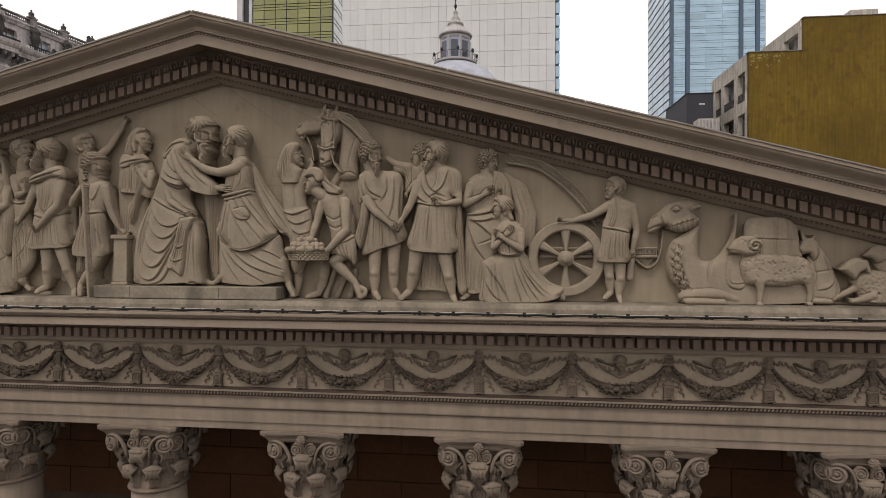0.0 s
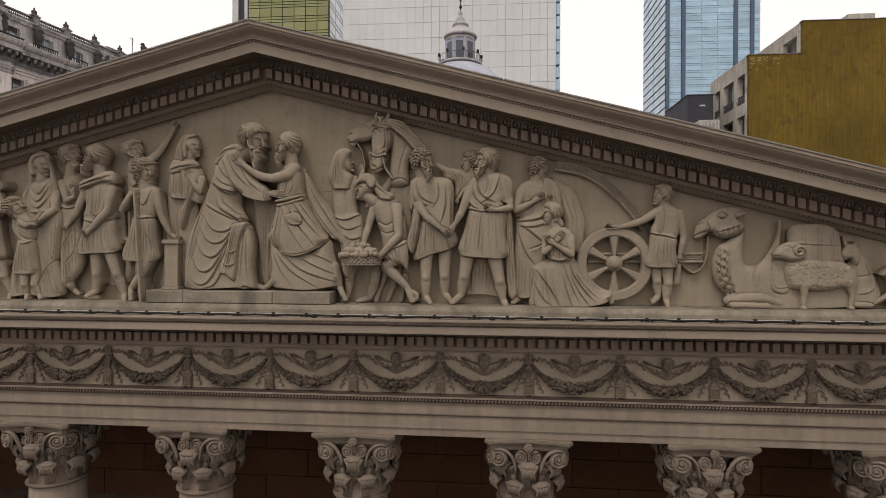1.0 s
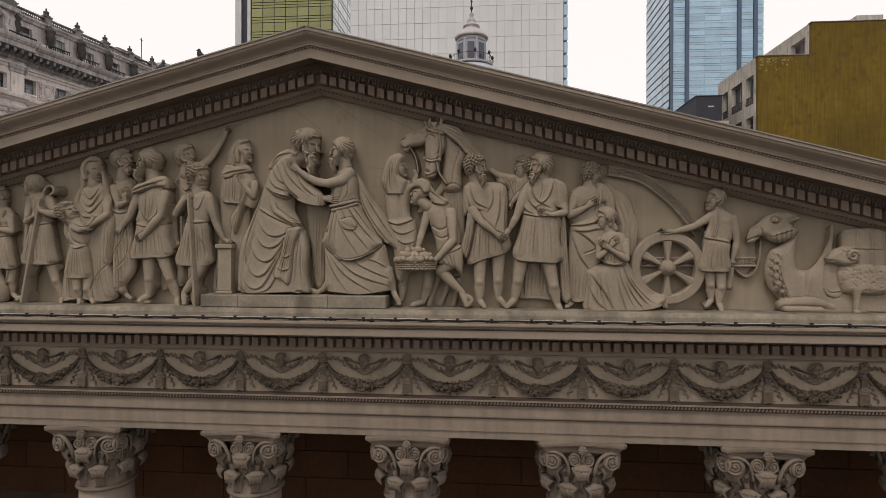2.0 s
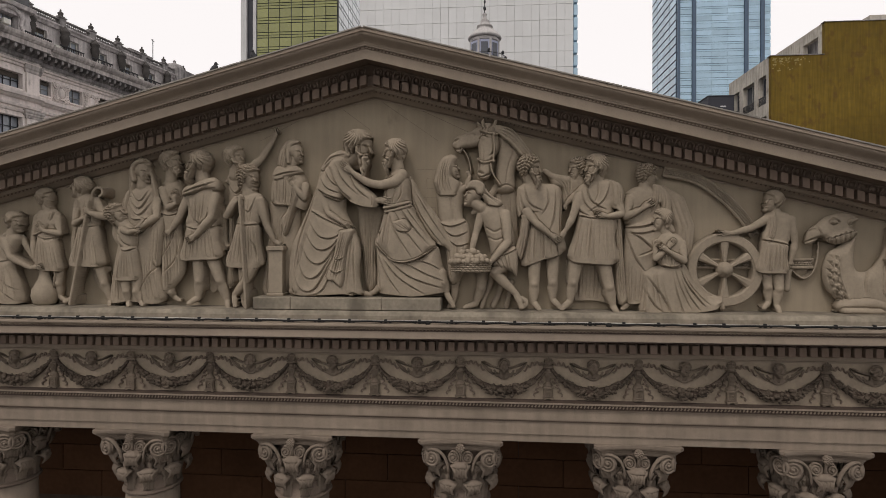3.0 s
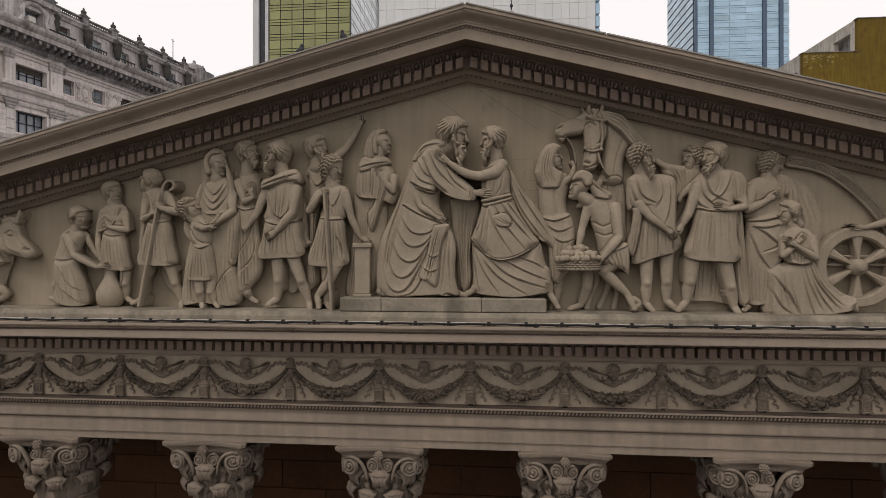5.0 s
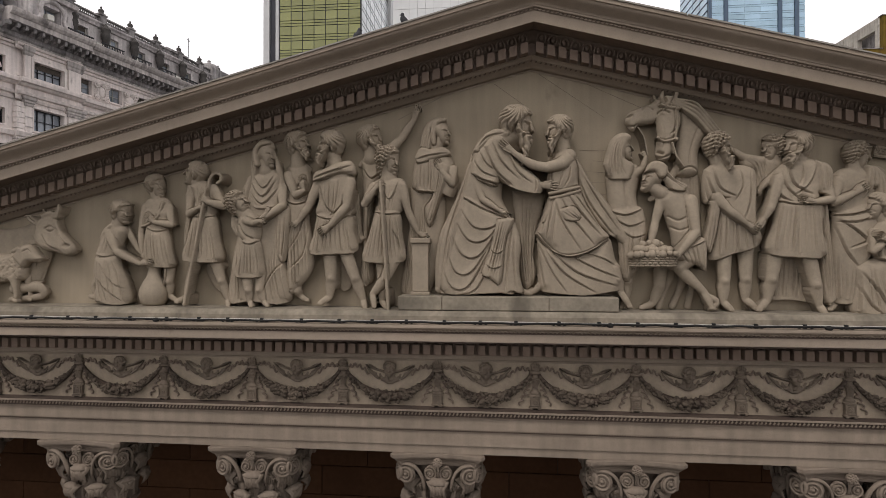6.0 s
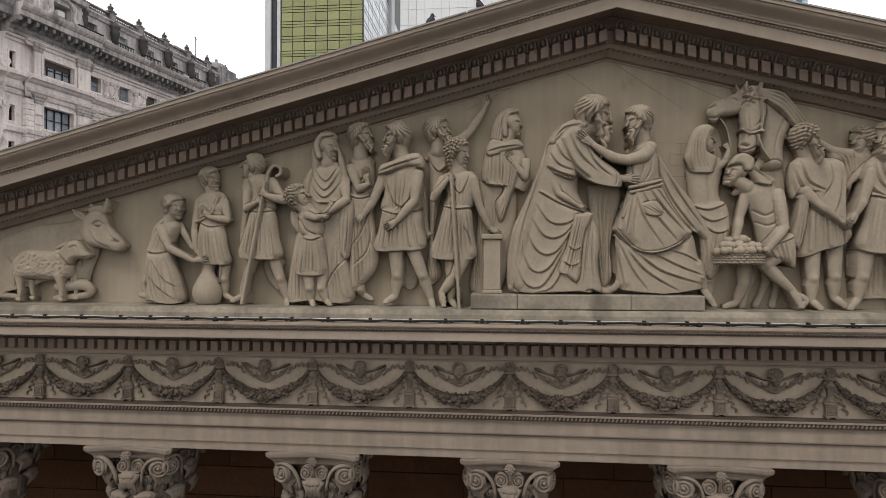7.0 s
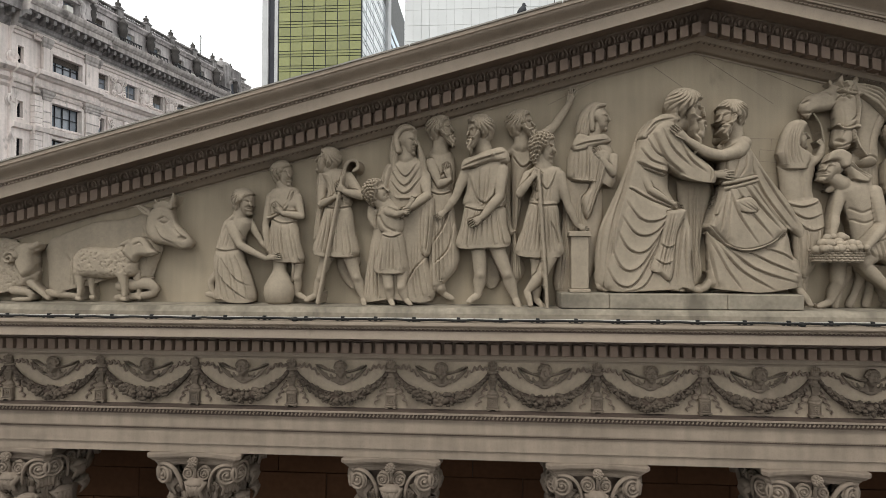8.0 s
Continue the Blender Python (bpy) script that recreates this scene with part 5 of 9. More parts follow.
    c.fold((-1.06, 4.64), (-0.87, 4.85), (-0.57, 4.91), w=0.025, h=0.043)
    c.head((-0.32, 5.07), 0.325, 1, "short", 0.36, 0.8, -10, (-0.57, 4.81), beard=0.75, long=0.35)
    c.finish("bearded patriarch in a heavy cloak embracing his son, beige stone")


def returning_son():
    c = Carving((-0.76, 5.32), (1.82, 1.72))
    c.mass([(-0.42, 3.89), (0.18, 3.85), (0.07, 3.17), (-0.01, 2.71), (0.04, 2.31), (-0.11, 2.02), (-0.24, 2.23), (-0.29, 2.81), (-0.36, 3.29)], 0.08, 0.1, 0.1)
    c.pleats([(-0.36, 3.78), (-0.29, 3.10), (-0.20, 2.23)], [(0.13, 3.77), (0.01, 3.10), (0.00, 2.13)], 5, 0.055)
    c.limb([(0.08, 2.13), (-0.01, 2.04), (-0.11, 2.01)], [0.07, 0.06, 0.04], 0.3)
    c.leg((1.39, 2.43), (1.45, 2.26), (1.52, 2.03), (1.66, 1.78), 0.3, 0.12)
    c.mass([(0.67, 4.54), (0.84, 4.36), (1.06, 3.98), (1.33, 3.63), (1.53, 3.30), (1.67, 3.06), (1.63, 2.81), (1.45, 2.98), (1.16, 3.17), (0.92, 3.57), (0.76, 3.94)], 0.18, 0.14, 0.1)
    c.fold((0.74, 4.46), (1.04, 3.92), (1.35, 3.50), (1.62, 3.06), w=0.035, h=0.06, side=-1)
    c.fold((0.78, 4.15), (0.98, 3.67), (1.27, 3.25), (1.43, 3.06), w=0.030, h=0.043)
    c.fold((0.87, 4.15), (1.15, 3.67), (1.51, 3.14), w=0.025, h=0.04)
    c.mass([(0.03, 3.02), (0.40, 2.79), (0.91, 2.79), (1.31, 3.02), (1.43, 2.64), (1.57, 2.26), (1.52, 2.08), (1.32, 2.03), (0.95, 1.97), (0.67, 1.97), (0.35, 2.00), (0.06, 2.07), (0.05, 2.42)], 0.24, 0.2, 0.22)
    c.fold((0.08, 2.90), (0.30, 2.42), (0.58, 2.02), w=0.034, h=0.043)
    c.fold((0.16, 2.86), (0.53, 2.38), (1.11, 2.02), w=0.038, h=0.054)
    c.fold((0.31, 2.77), (0.77, 2.39), (1.45, 2.16), w=0.038, h=0.058)
    c.fold((0.58, 2.73), (1.04, 2.48), (1.52, 2.29), w=0.034, h=0.050)
    c.fold((0.88, 2.75), (1.21, 2.64), (1.45, 2.50), w=0.030, h=0.043)
    c.fold((0.08, 2.71), (0.14, 2.33), (0.19, 2.06), w=0.03, h=0.05)
    c.mass([(0.24, 3.81), (0.74, 3.90), (0.92, 3.59), (1.16, 3.21), (1.31, 3.00), (1.01, 2.79), (0.68, 2.67), (0.40, 2.71), (0.19, 2.85), (0.02, 3.06), (0.05, 3.17), (0.14, 3.43)], 0.34, 0.16, 0.18)
    c.fold((0.03, 3.08), (0.40, 2.71), (0.86, 2.73), (1.29, 2.98), w=0.022, h=0.05, side=-1, even=True)
    c.pleats([(0.27, 3.75), (0.16, 3.43), (0.07, 3.13)], [(0.48, 3.77), (0.42, 3.19), (0.40, 2.79)], 3, 0.05)
    c.fold((0.35, 3.73), (0.50, 3.29), (0.83, 2.77), w=0.034, h=0.043)
    c.fold((0.46, 3.75), (0.70, 3.33), (1.07, 2.86), w=0.034, h=0.047)
    c.fold((0.59, 3.79), (0.85, 3.42), (1.20, 3.02), w=0.035, h=0.055)
    c.fold((0.68, 3.83), (0.92, 3.50), (1.23, 3.09), w=0.03, h=0.05)
    c.mass([(0.40, 3.50), (0.66, 3.56), (0.79, 3.42), (0.74, 3.31), (0.51, 3.33)], 0.5, 0.04, 0.05)
    c.pleats([(0.42, 3.48), (0.55, 3.40), (0.70, 3.33)], [(0.61, 3.54), (0.70, 3.46), (0.77, 3.38)], 3, 0.03)
    c.mass([(0.35, 4.52), (0.56, 4.60), (0.74, 4.37), (0.76, 4.06), (0.74, 3.86), (0.26, 3.79), (0.20, 4.04), (0.26, 4.33)], 0.34, 0.17, 0.16)
    c.fold((0.41, 4.43), (0.31, 4.14), (0.33, 3.89), w=0.028, h=0.045)
    c.fold((0.63, 4.29), (0.61, 4.06), (0.50, 3.87), w=0.028, h=0.045)
    c.fold((0.50, 4.20), (0.46, 4.02), (0.41, 3.87), w=0.025, h=0.04)
    c.limb([(0.24, 3.79), (0.48, 3.84), (0.76, 3.90)], [0.034, 0.034, 0.034], 0.5, 0.0)
    c.limb([(0.26, 3.71), (0.50, 3.76), (0.78, 3.84)], [0.03, 0.03, 0.03], 0.49, 0.0)
    c.limb([(0.27, 3.73), (0.22, 3.52), (0.14, 3.29)], [0.03, 0.028, 0.02], 0.46, 0.0)
    c.head((0.42, 4.95), 0.255, -1, "short", 0.36, 0.75, -6, (0.50, 4.56), beard=0.25)
    c.limb([(0.61, 4.48), (0.46, 4.33), (0.17, 4.25)], [0.12, 0.115, 0.09], [0.4, 0.5, 0.56], 0.03)
    c.limb([(0.17, 4.25), (-0.08, 4.31), (-0.36, 4.49)], [0.09, 0.088, 0.058], [0.56, 0.58, 0.6], 0.02)
    c.hand((-0.36, 4.49), (-0.66, 4.75), 0.6, 0.065)
    c.finish("bearded young man in a flowing robe embracing a patriarch, beige stone")


def headcloth_woman():
    c = Carving((1.12, 4.98), (2.11, 1.65))
    c.leg((1.73, 2.58), (1.68, 2.20), (1.65, 1.86), (1.56, 1.74), 0.1, 0.11)
    c.mass([(1.27, 4.23), (1.42, 4.38), (1.84, 4.35), (1.91, 4.13), (1.85, 3.73), (1.95, 3.36), (2.01, 3.05), (1.42, 3.00), (1.34, 3.45), (1.30, 3.89)], 0.1, 0.16, 0.18)
    c.cut((1.60, 4.14), (1.62, 3.86), (1.66, 3.58), w=0.03, h=0.025)
    c.mass([(1.35, 3.52), (1.89, 3.58), (2.02, 3.19), (1.99, 2.91), (1.84, 2.36), (1.56, 2.25), (1.49, 2.92)], 0.14, 0.16, 0.16)
    c.fold((1.38, 3.49), (1.62, 3.43), (1.90, 3.53), w=0.03, h=0.06, even=True)
    c.fold((1.42, 3.38), (1.68, 3.23), (1.97, 3.33), w=0.03, h=0.05)
    c.fold((1.46, 3.23), (1.73, 3.03), (1.99, 3.09), w=0.03, h=0.05)
    c.pleats([(1.51, 3.14), (1.55, 2.80), (1.59, 2.36)], [(1.95, 3.08), (1.92, 2.80), (1.79, 2.38)], 4, 0.05)
    c.head((1.59, 4.62), 0.205, 1, "veil", 0.16, 0.9, 10, (1.56, 4.30))
    c.mass([(1.22, 4.34), (1.32, 4.69), (1.44, 4.87), (1.62, 4.92), (1.74, 4.84), (1.68, 4.69), (1.62, 4.47), (1.79, 4.33), (1.73, 4.09), (1.53, 4.06), (1.33, 4.09)], 0.18, 0.13, 0.1)
    c.pleats([(1.42, 4.78), (1.33, 4.47), (1.31, 4.16)], [(1.64, 4.82), (1.55, 4.47), (1.66, 4.16)], 5, 0.055)
    c.arm((1.77, 4.13), (1.93, 4.26), (1.99, 4.46), (1.90, 4.64), (0.18, 0.2, 0.2), 0.07)
    c.finish("half-draped woman with a headcloth seen from behind, beige stone")


def porter():
    c = Carving((1.73, 4.41), (3.19, 1.60))
    c.leg((2.27, 2.58), (2.23, 2.12), (2.12, 1.81), (1.90, 1.74), 0.14, 0.12)
    c.mass([(2.27, 3.89), (2.51, 3.93), (2.73, 3.82), (2.87, 3.44), (2.94, 2.94), (2.77, 2.63), (2.47, 2.69), (2.38, 3.08), (2.27, 3.41), (2.16, 3.67)], 0.22, 0.2, 0.22)
    c.ball((2.43, 3.58), 0.14, 0.12, 0.36, 0.05)
    c.cut((2.34, 3.38), (2.49, 3.30), (2.62, 3.35), w=0.02, h=0.03).cut((2.38, 3.19), (2.53, 3.13), (2.71, 3.20), w=0.018, h=0.025)
    c.cut((2.60, 3.74), (2.66, 3.41), (2.71, 3.08), w=0.025, h=0.02)
    c.leg((2.77, 2.67), (2.49, 2.47), (2.94, 2.04), (3.05, 1.77), 0.34, 0.125)
    c.limb([(3.05, 1.95), (3.16, 1.86), (3.03, 1.74)], [0.055, 0.06, 0.045], 0.36)
    c.mass([(2.42, 2.80), (2.68, 2.91), (2.94, 2.98), (2.96, 2.41), (2.81, 2.50), (2.58, 2.58), (2.42, 2.63)], 0.4, 0.1, 0.1)
    c.pleats([(2.47, 2.78), (2.55, 2.67), (2.64, 2.56)], [(2.92, 2.91), (2.94, 2.69), (2.94, 2.45)], 5, 0.055)
    c.fold((2.45, 2.78), (2.71, 2.85), (2.94, 2.96), w=0.022, h=0.05, even=True)
    c.mass([(1.99, 4.29), (2.12, 4.36), (2.27, 4.28), (2.43, 4.06), (2.66, 3.93), (2.60, 3.82), (2.36, 3.86), (2.25, 4.00), (2.17, 4.17)], 0.34, 0.12, 0.08)
    c.fold((2.08, 4.31), (2.27, 4.13), (2.58, 3.88), w=0.022, h=0.045)
    c.fold((2.17, 4.31), (2.38, 4.06), (2.62, 3.90), w=0.02, h=0.04)
    c.head((2.06, 4.05), 0.215, -1, "veil", 0.34, 0.45, 10, (2.25, 3.80))
    c.mass([(1.90, 4.15), (1.97, 4.31), (2.14, 4.36), (2.30, 4.26), (2.27, 4.08), (2.16, 4.06), (2.08, 4.17)], 0.44, 0.06, 0.06, False)
    c.arm((2.23, 3.66), (2.12, 3.27), (2.03, 2.91), (1.97, 2.74), (0.26, 0.3, 0.38), 0.088)
    c.arm((2.73, 3.66), (2.77, 3.09), (2.45, 2.72), (2.23, 2.54), (0.34, 0.46, 0.56), 0.098)
    c.finish("bare-chested porter bending over a fruit basket, beige stone")


def cloaked_brother():
    c = Carving((2.87, 4.95), (4.04, 1.61))
    c.leg((3.31, 2.75), (3.31, 2.24), (3.30, 1.86), (3.41, 1.73), 0.24, 0.125)
    c.leg((3.69, 2.80), (3.69, 2.26), (3.69, 1.91), (3.84, 1.76), 0.2, 0.125)
    c.mass([(2.97, 4.21), (3.18, 4.34), (3.46, 4.30), (3.74, 4.27), (3.88, 4.09), (3.88, 3.35), (3.97, 2.96), (3.75, 2.80), (3.46, 2.72), (3.05, 2.59), (3.07, 2.91), (3.16, 3.35), (3.18, 3.66), (2.99, 3.59), (2.94, 3.92)], 0.2, 0.2, 0.22)
    c.pleats([(3.22, 3.52), (3.18, 3.08), (3.14, 2.67)], [(3.76, 3.35), (3.80, 3.08), (3.84, 2.86)], 6, 0.055)
    c.fold((3.03, 4.10), (3.14, 3.77), (3.39, 3.72), w=0.035, h=0.06)
    c.fold((3.01, 3.90), (3.07, 3.66), (3.24, 3.64), w=0.03, h=0.05)
    c.fold((3.12, 4.25), (3.22, 3.90), (3.50, 3.74), w=0.035, h=0.05)
    c.fold((3.52, 4.20), (3.56, 3.90), (3.44, 3.66), w=0.03, h=0.045, side=-1)
    c.fold((3.71, 4.20), (3.69, 3.68), (3.59, 3.30), w=0.03, h=0.05, side=-1)
    c.fold((3.84, 4.07), (3.80, 3.57), (3.82, 3.08), w=0.03, h=0.06, side=-1)
    c.mass([(3.05, 3.64), (3.22, 3.66), (3.18, 3.22), (3.07, 2.78), (3.01, 2.74), (2.92, 2.94), (3.01, 3.30)], 0.34, 0.1, 0.07)
    c.pleats([(3.09, 3.59), (3.03, 3.19), (2.99, 2.83)], [(3.18, 3.59), (3.14, 3.19), (3.05, 2.80)], 2, 0.06)
    c.head((3.23, 4.60), 0.25, 1, "short", 0.28, 0.6, -6, (3.27, 4.25), beard=0.2, curl=True)
    c.arm((3.16, 3.70), (3.33, 3.48), (3.59, 3.26), (3.82, 3.09), (0.36, 0.44, 0.48), 0.09)
    c.finish("bearded man in a cloak clasping a hand, beige stone")


def tunic_brother():
    c = Carving((3.67, 4.93), (5.22, 1.60))
    c.mass([(3.99, 2.91), (4.93, 2.91), (4.97, 2.37), (4.91, 1.88), (4.51, 1.89), (4.05, 1.93), (3.97, 2.37)], 0.06, 0.08, 0.08)
    c.pleats([(4.16, 2.75), (4.11, 2.37), (4.09, 1.96)], [(4.87, 2.75), (4.87, 2.37), (4.85, 1.94)], 9, 0.06)
    c.mass([(4.89, 3.71), (5.04, 3.67), (5.10, 2.91), (5.16, 2.27), (5.18, 1.90), (4.99, 1.86), (4.93, 2.48), (4.89, 3.13)], 0.18, 0.16, 0.08)
    c.pleats([(4.91, 3.60), (4.95, 2.80), (5.01, 1.94)], [(5.04, 3.60), (5.10, 2.80), (5.14, 1.96)], 3, 0.07)
    c.leg((4.18, 2.83), (4.09, 2.26), (4.03, 1.89), (3.86, 1.74), 0.26, 0.13)
    c.leg((4.68, 2.78), (4.81, 2.18), (4.88, 1.81), (4.95, 1.67), 0.28, 0.13)
    c.mass([(4.16, 4.17), (4.37, 4.34), (4.79, 4.38), (5.00, 4.25), (5.04, 3.94), (4.91, 3.75), (4.89, 3.60), (4.16, 3.63), (4.07, 3.76), (4.07, 3.98)], 0.24, 0.19, 0.2)
    c.fold((4.35, 4.26), (4.45, 3.93), (4.75, 3.76), w=0.035, h=0.055)
    c.fold((4.79, 4.30), (4.66, 3.95), (4.37, 3.72), w=0.03, h=0.05, side=-1)
    c.fold((4.26, 4.17), (4.33, 3.87), (4.54, 3.67), w=0.03, h=0.05)
    c.fold((4.58, 4.30), (4.58, 4.04), (4.47, 3.82), w=0.025, h=0.04)
    c.fold((4.14, 3.89), (4.24, 3.72), (4.41, 3.63), w=0.03, h=0.05)
    c.mass([(4.18, 3.67), (4.89, 3.65), (4.93, 3.13), (4.98, 2.69), (4.58, 2.64), (3.99, 2.74), (4.09, 3.24)], 0.28, 0.18, 0.18)
    c.pleats([(4.23, 3.61), (4.14, 3.18), (4.06, 2.77)], [(4.85, 3.60), (4.89, 3.18), (4.94, 2.72)], 9, 0.055)
    c.fold((4.18, 3.64), (4.52, 3.58), (4.89, 3.63), w=0.026, h=0.06, even=True)
    c.mass([(4.79, 4.34), (5.00, 4.27), (5.08, 4.08), (5.04, 3.78), (4.85, 3.78), (4.79, 4.02)], 0.34, 0.12, 0.1)
    c.pleats([(4.83, 4.27), (4.85, 4.05), (4.87, 3.82)], [(5.02, 4.23), (5.04, 4.01), (5.02, 3.80)], 3, 0.04)
    c.head((4.53, 4.59), 0.255, -1, "short", 0.3, 0.6, 0, (4.58, 4.27), beard=0.12)
    c.arm((4.20, 4.00), (4.05, 3.57), (3.93, 3.35), (3.73, 3.09), (0.34, 0.42, 0.46), 0.092)
    c.arm((4.98, 3.88), (5.02, 3.65), (4.75, 3.60), (4.49, 3.67), (0.36, 0.44, 0.5), 0.08)
    c.finish("bearded man in a belted tunic shaking hands, beige stone")


def hidden_brother():
    c = Carving((3.41, 4.90), (4.52, 3.56))
    c.mass([(3.59, 4.46), (3.99, 4.44), (4.37, 4.37), (4.31, 4.00), (4.10, 3.89), (3.88, 3.87), (3.88, 4.17), (3.69, 4.24)], 0.08, 0.13, 0.12)
    c.pleats([(3.67, 4.40), (3.88, 4.24), (3.95, 3.94)], [(4.10, 4.39), (4.10, 4.22), (4.07, 3.94)], 4, 0.045)
    c.limb([(3.54, 4.55), (3.71, 4.44), (3.99, 4.37)], [0.06, 0.07, 0.09], 0.16)
    c.arm((4.37, 4.24), (4.10, 4.02), (3.97, 3.87), (3.88, 3.72), (0.18, 0.22, 0.22), 0.07)
    c.head((4.20, 4.59), 0.225, -1, "short", 0.14, 0.5, 0, (4.26, 4.30), curl=True)
    c.finish("curly-haired man half hidden behind his brother, beige stone")


def bare_youth():
    c = Carving((5.02, 4.75), (6.07, 1.68))
    c.leg((5.26, 2.27), (5.24, 2.05), (5.22, 1.86), (5.08, 1.75), 0.16, 0.12)
    c.leg((5.59, 2.27), (5.57, 2.05), (5.55, 1.86), (5.47, 1.76), 0.12, 0.11)
    c.mass([(5.16, 4.10), (5.35, 4.22), (5.68, 4.24), (5.87, 4.07), (5.91, 3.75), (5.82, 3.43), (5.18, 3.43), (5.11, 3.77)], 0.12, 0.17, 0.18)
    c.ball((5.37, 3.93), 0.15, 0.11, 0.25, 0.05).ball((5.66, 3.93), 0.13, 0.1, 0.25, 0.05)
    c.mass([(5.14, 3.43), (5.39, 3.49), (5.62, 3.58), (5.91, 3.58), (6.03, 3.13), (5.80, 2.70), (5.59, 2.27), (5.53, 1.92), (5.16, 1.88), (5.10, 2.48)], 0.16, 0.17, 0.16)
    c.fold((5.16, 3.41), (5.47, 3.43), (5.88, 3.55), w=0.04, h=0.08, even=True)
    c.fold((5.18, 3.30), (5.53, 3.30), (5.95, 3.47), w=0.035, h=0.06)
    c.fold((5.22, 3.34), (5.51, 3.13), (5.74, 2.91), w=0.035, h=0.06)
    c.fold((5.18, 3.21), (5.33, 2.80), (5.55, 2.48), w=0.035, h=0.055)
    c.fold((5.99, 3.21), (5.68, 2.91), (5.37, 2.78), w=0.035, h=0.06)
    c.pleats([(5.16, 2.80), (5.16, 2.37), (5.18, 1.94)], [(5.55, 2.48), (5.53, 2.27), (5.49, 1.95)], 5, 0.055)
    c.mass([(5.68, 4.26), (5.85, 4.22), (6.01, 4.00), (6.03, 3.55), (5.86, 3.49), (5.82, 3.85), (5.64, 3.68), (5.58, 3.58), (5.64, 3.88)], 0.24, 0.1, 0.08)
    c.pleats([(5.72, 4.20), (5.70, 3.93), (5.62, 3.62)], [(5.89, 4.15), (5.97, 3.88), (5.95, 3.55)], 4, 0.06)
    c.head((5.59, 4.44), 0.22, 1, "short", 0.2, 0.4, -10, (5.54, 4.18), curl=True)
    c.arm((5.23, 3.97), (5.12, 3.60), (5.43, 3.75), (5.68, 3.92), (0.22, 0.3, 0.34), 0.09)
    c.finish("bare-chested youth in a draped cloak, beige stone")


def kneeling_woman():
    c = Carving((5.35, 3.83), (7.20, 1.64))
    c.limb([(6.76, 1.95), (6.92, 1.93), (7.04, 1.77)], [0.08, 0.07, 0.045], 0.26)
    c.hand((6.94, 1.87), (7.08, 1.70), 0.26, 0.05)
    c.mass([(5.60, 2.59), (5.97, 2.68), (6.29, 2.66), (6.49, 2.27), (6.76, 2.00), (7.02, 1.98), (6.98, 1.81), (6.57, 1.70), (5.96, 1.69), (5.55, 1.69), (5.39, 1.73), (5.43, 2.21), (5.43, 2.48)], 0.22, 0.2, 0.2)
    c.pleats([(5.55, 2.48), (5.49, 2.11), (5.45, 1.75)], [(5.86, 2.48), (5.96, 2.11), (6.09, 1.71)], 4, 0.06)
    c.pleats([(5.99, 2.59), (6.07, 2.16), (6.19, 1.71)], [(6.25, 2.59), (6.49, 2.17), (6.88, 1.87)], 5, 0.065)
    c.fold((5.55, 2.42), (5.82, 2.05), (6.00, 1.73), w=0.04, h=0.06)
    c.fold((5.45, 2.27), (5.66, 1.88), (5.86, 1.71), w=0.035, h=0.05)
    c.mass([(5.70, 3.13), (5.90, 3.30), (6.17, 3.24), (6.28, 3.04), (6.23, 2.63), (5.86, 2.61), (5.70, 2.74), (5.66, 2.91)], 0.28, 0.17, 0.16)
    c.pleats([(5.76, 2.91), (5.78, 2.78), (5.80, 2.65)], [(6.19, 2.91), (6.19, 2.78), (6.17, 2.65)], 6, 0.04)
    c.fold((5.70, 2.68), (5.97, 2.61), (6.25, 2.66), w=0.028, h=0.06, even=True)
    c.head((5.83, 3.53), 0.215, -1, "short", 0.32, 0.8, 4, (5.95, 3.25), long=0.25)
    c.limb([(5.95, 3.45), (6.03, 3.32)], [0.06, 0.05], 0.36)
    c.arm((5.72, 3.08), (5.68, 2.76), (5.88, 2.95), (6.05, 3.15), (0.34, 0.44, 0.48), 0.072)
    c.arm((6.21, 3.06), (6.21, 2.72), (5.90, 2.91), (5.70, 3.08), (0.36, 0.48, 0.54), 0.078)
    c.finish("kneeling woman with hands crossed on her breast, beige stone")


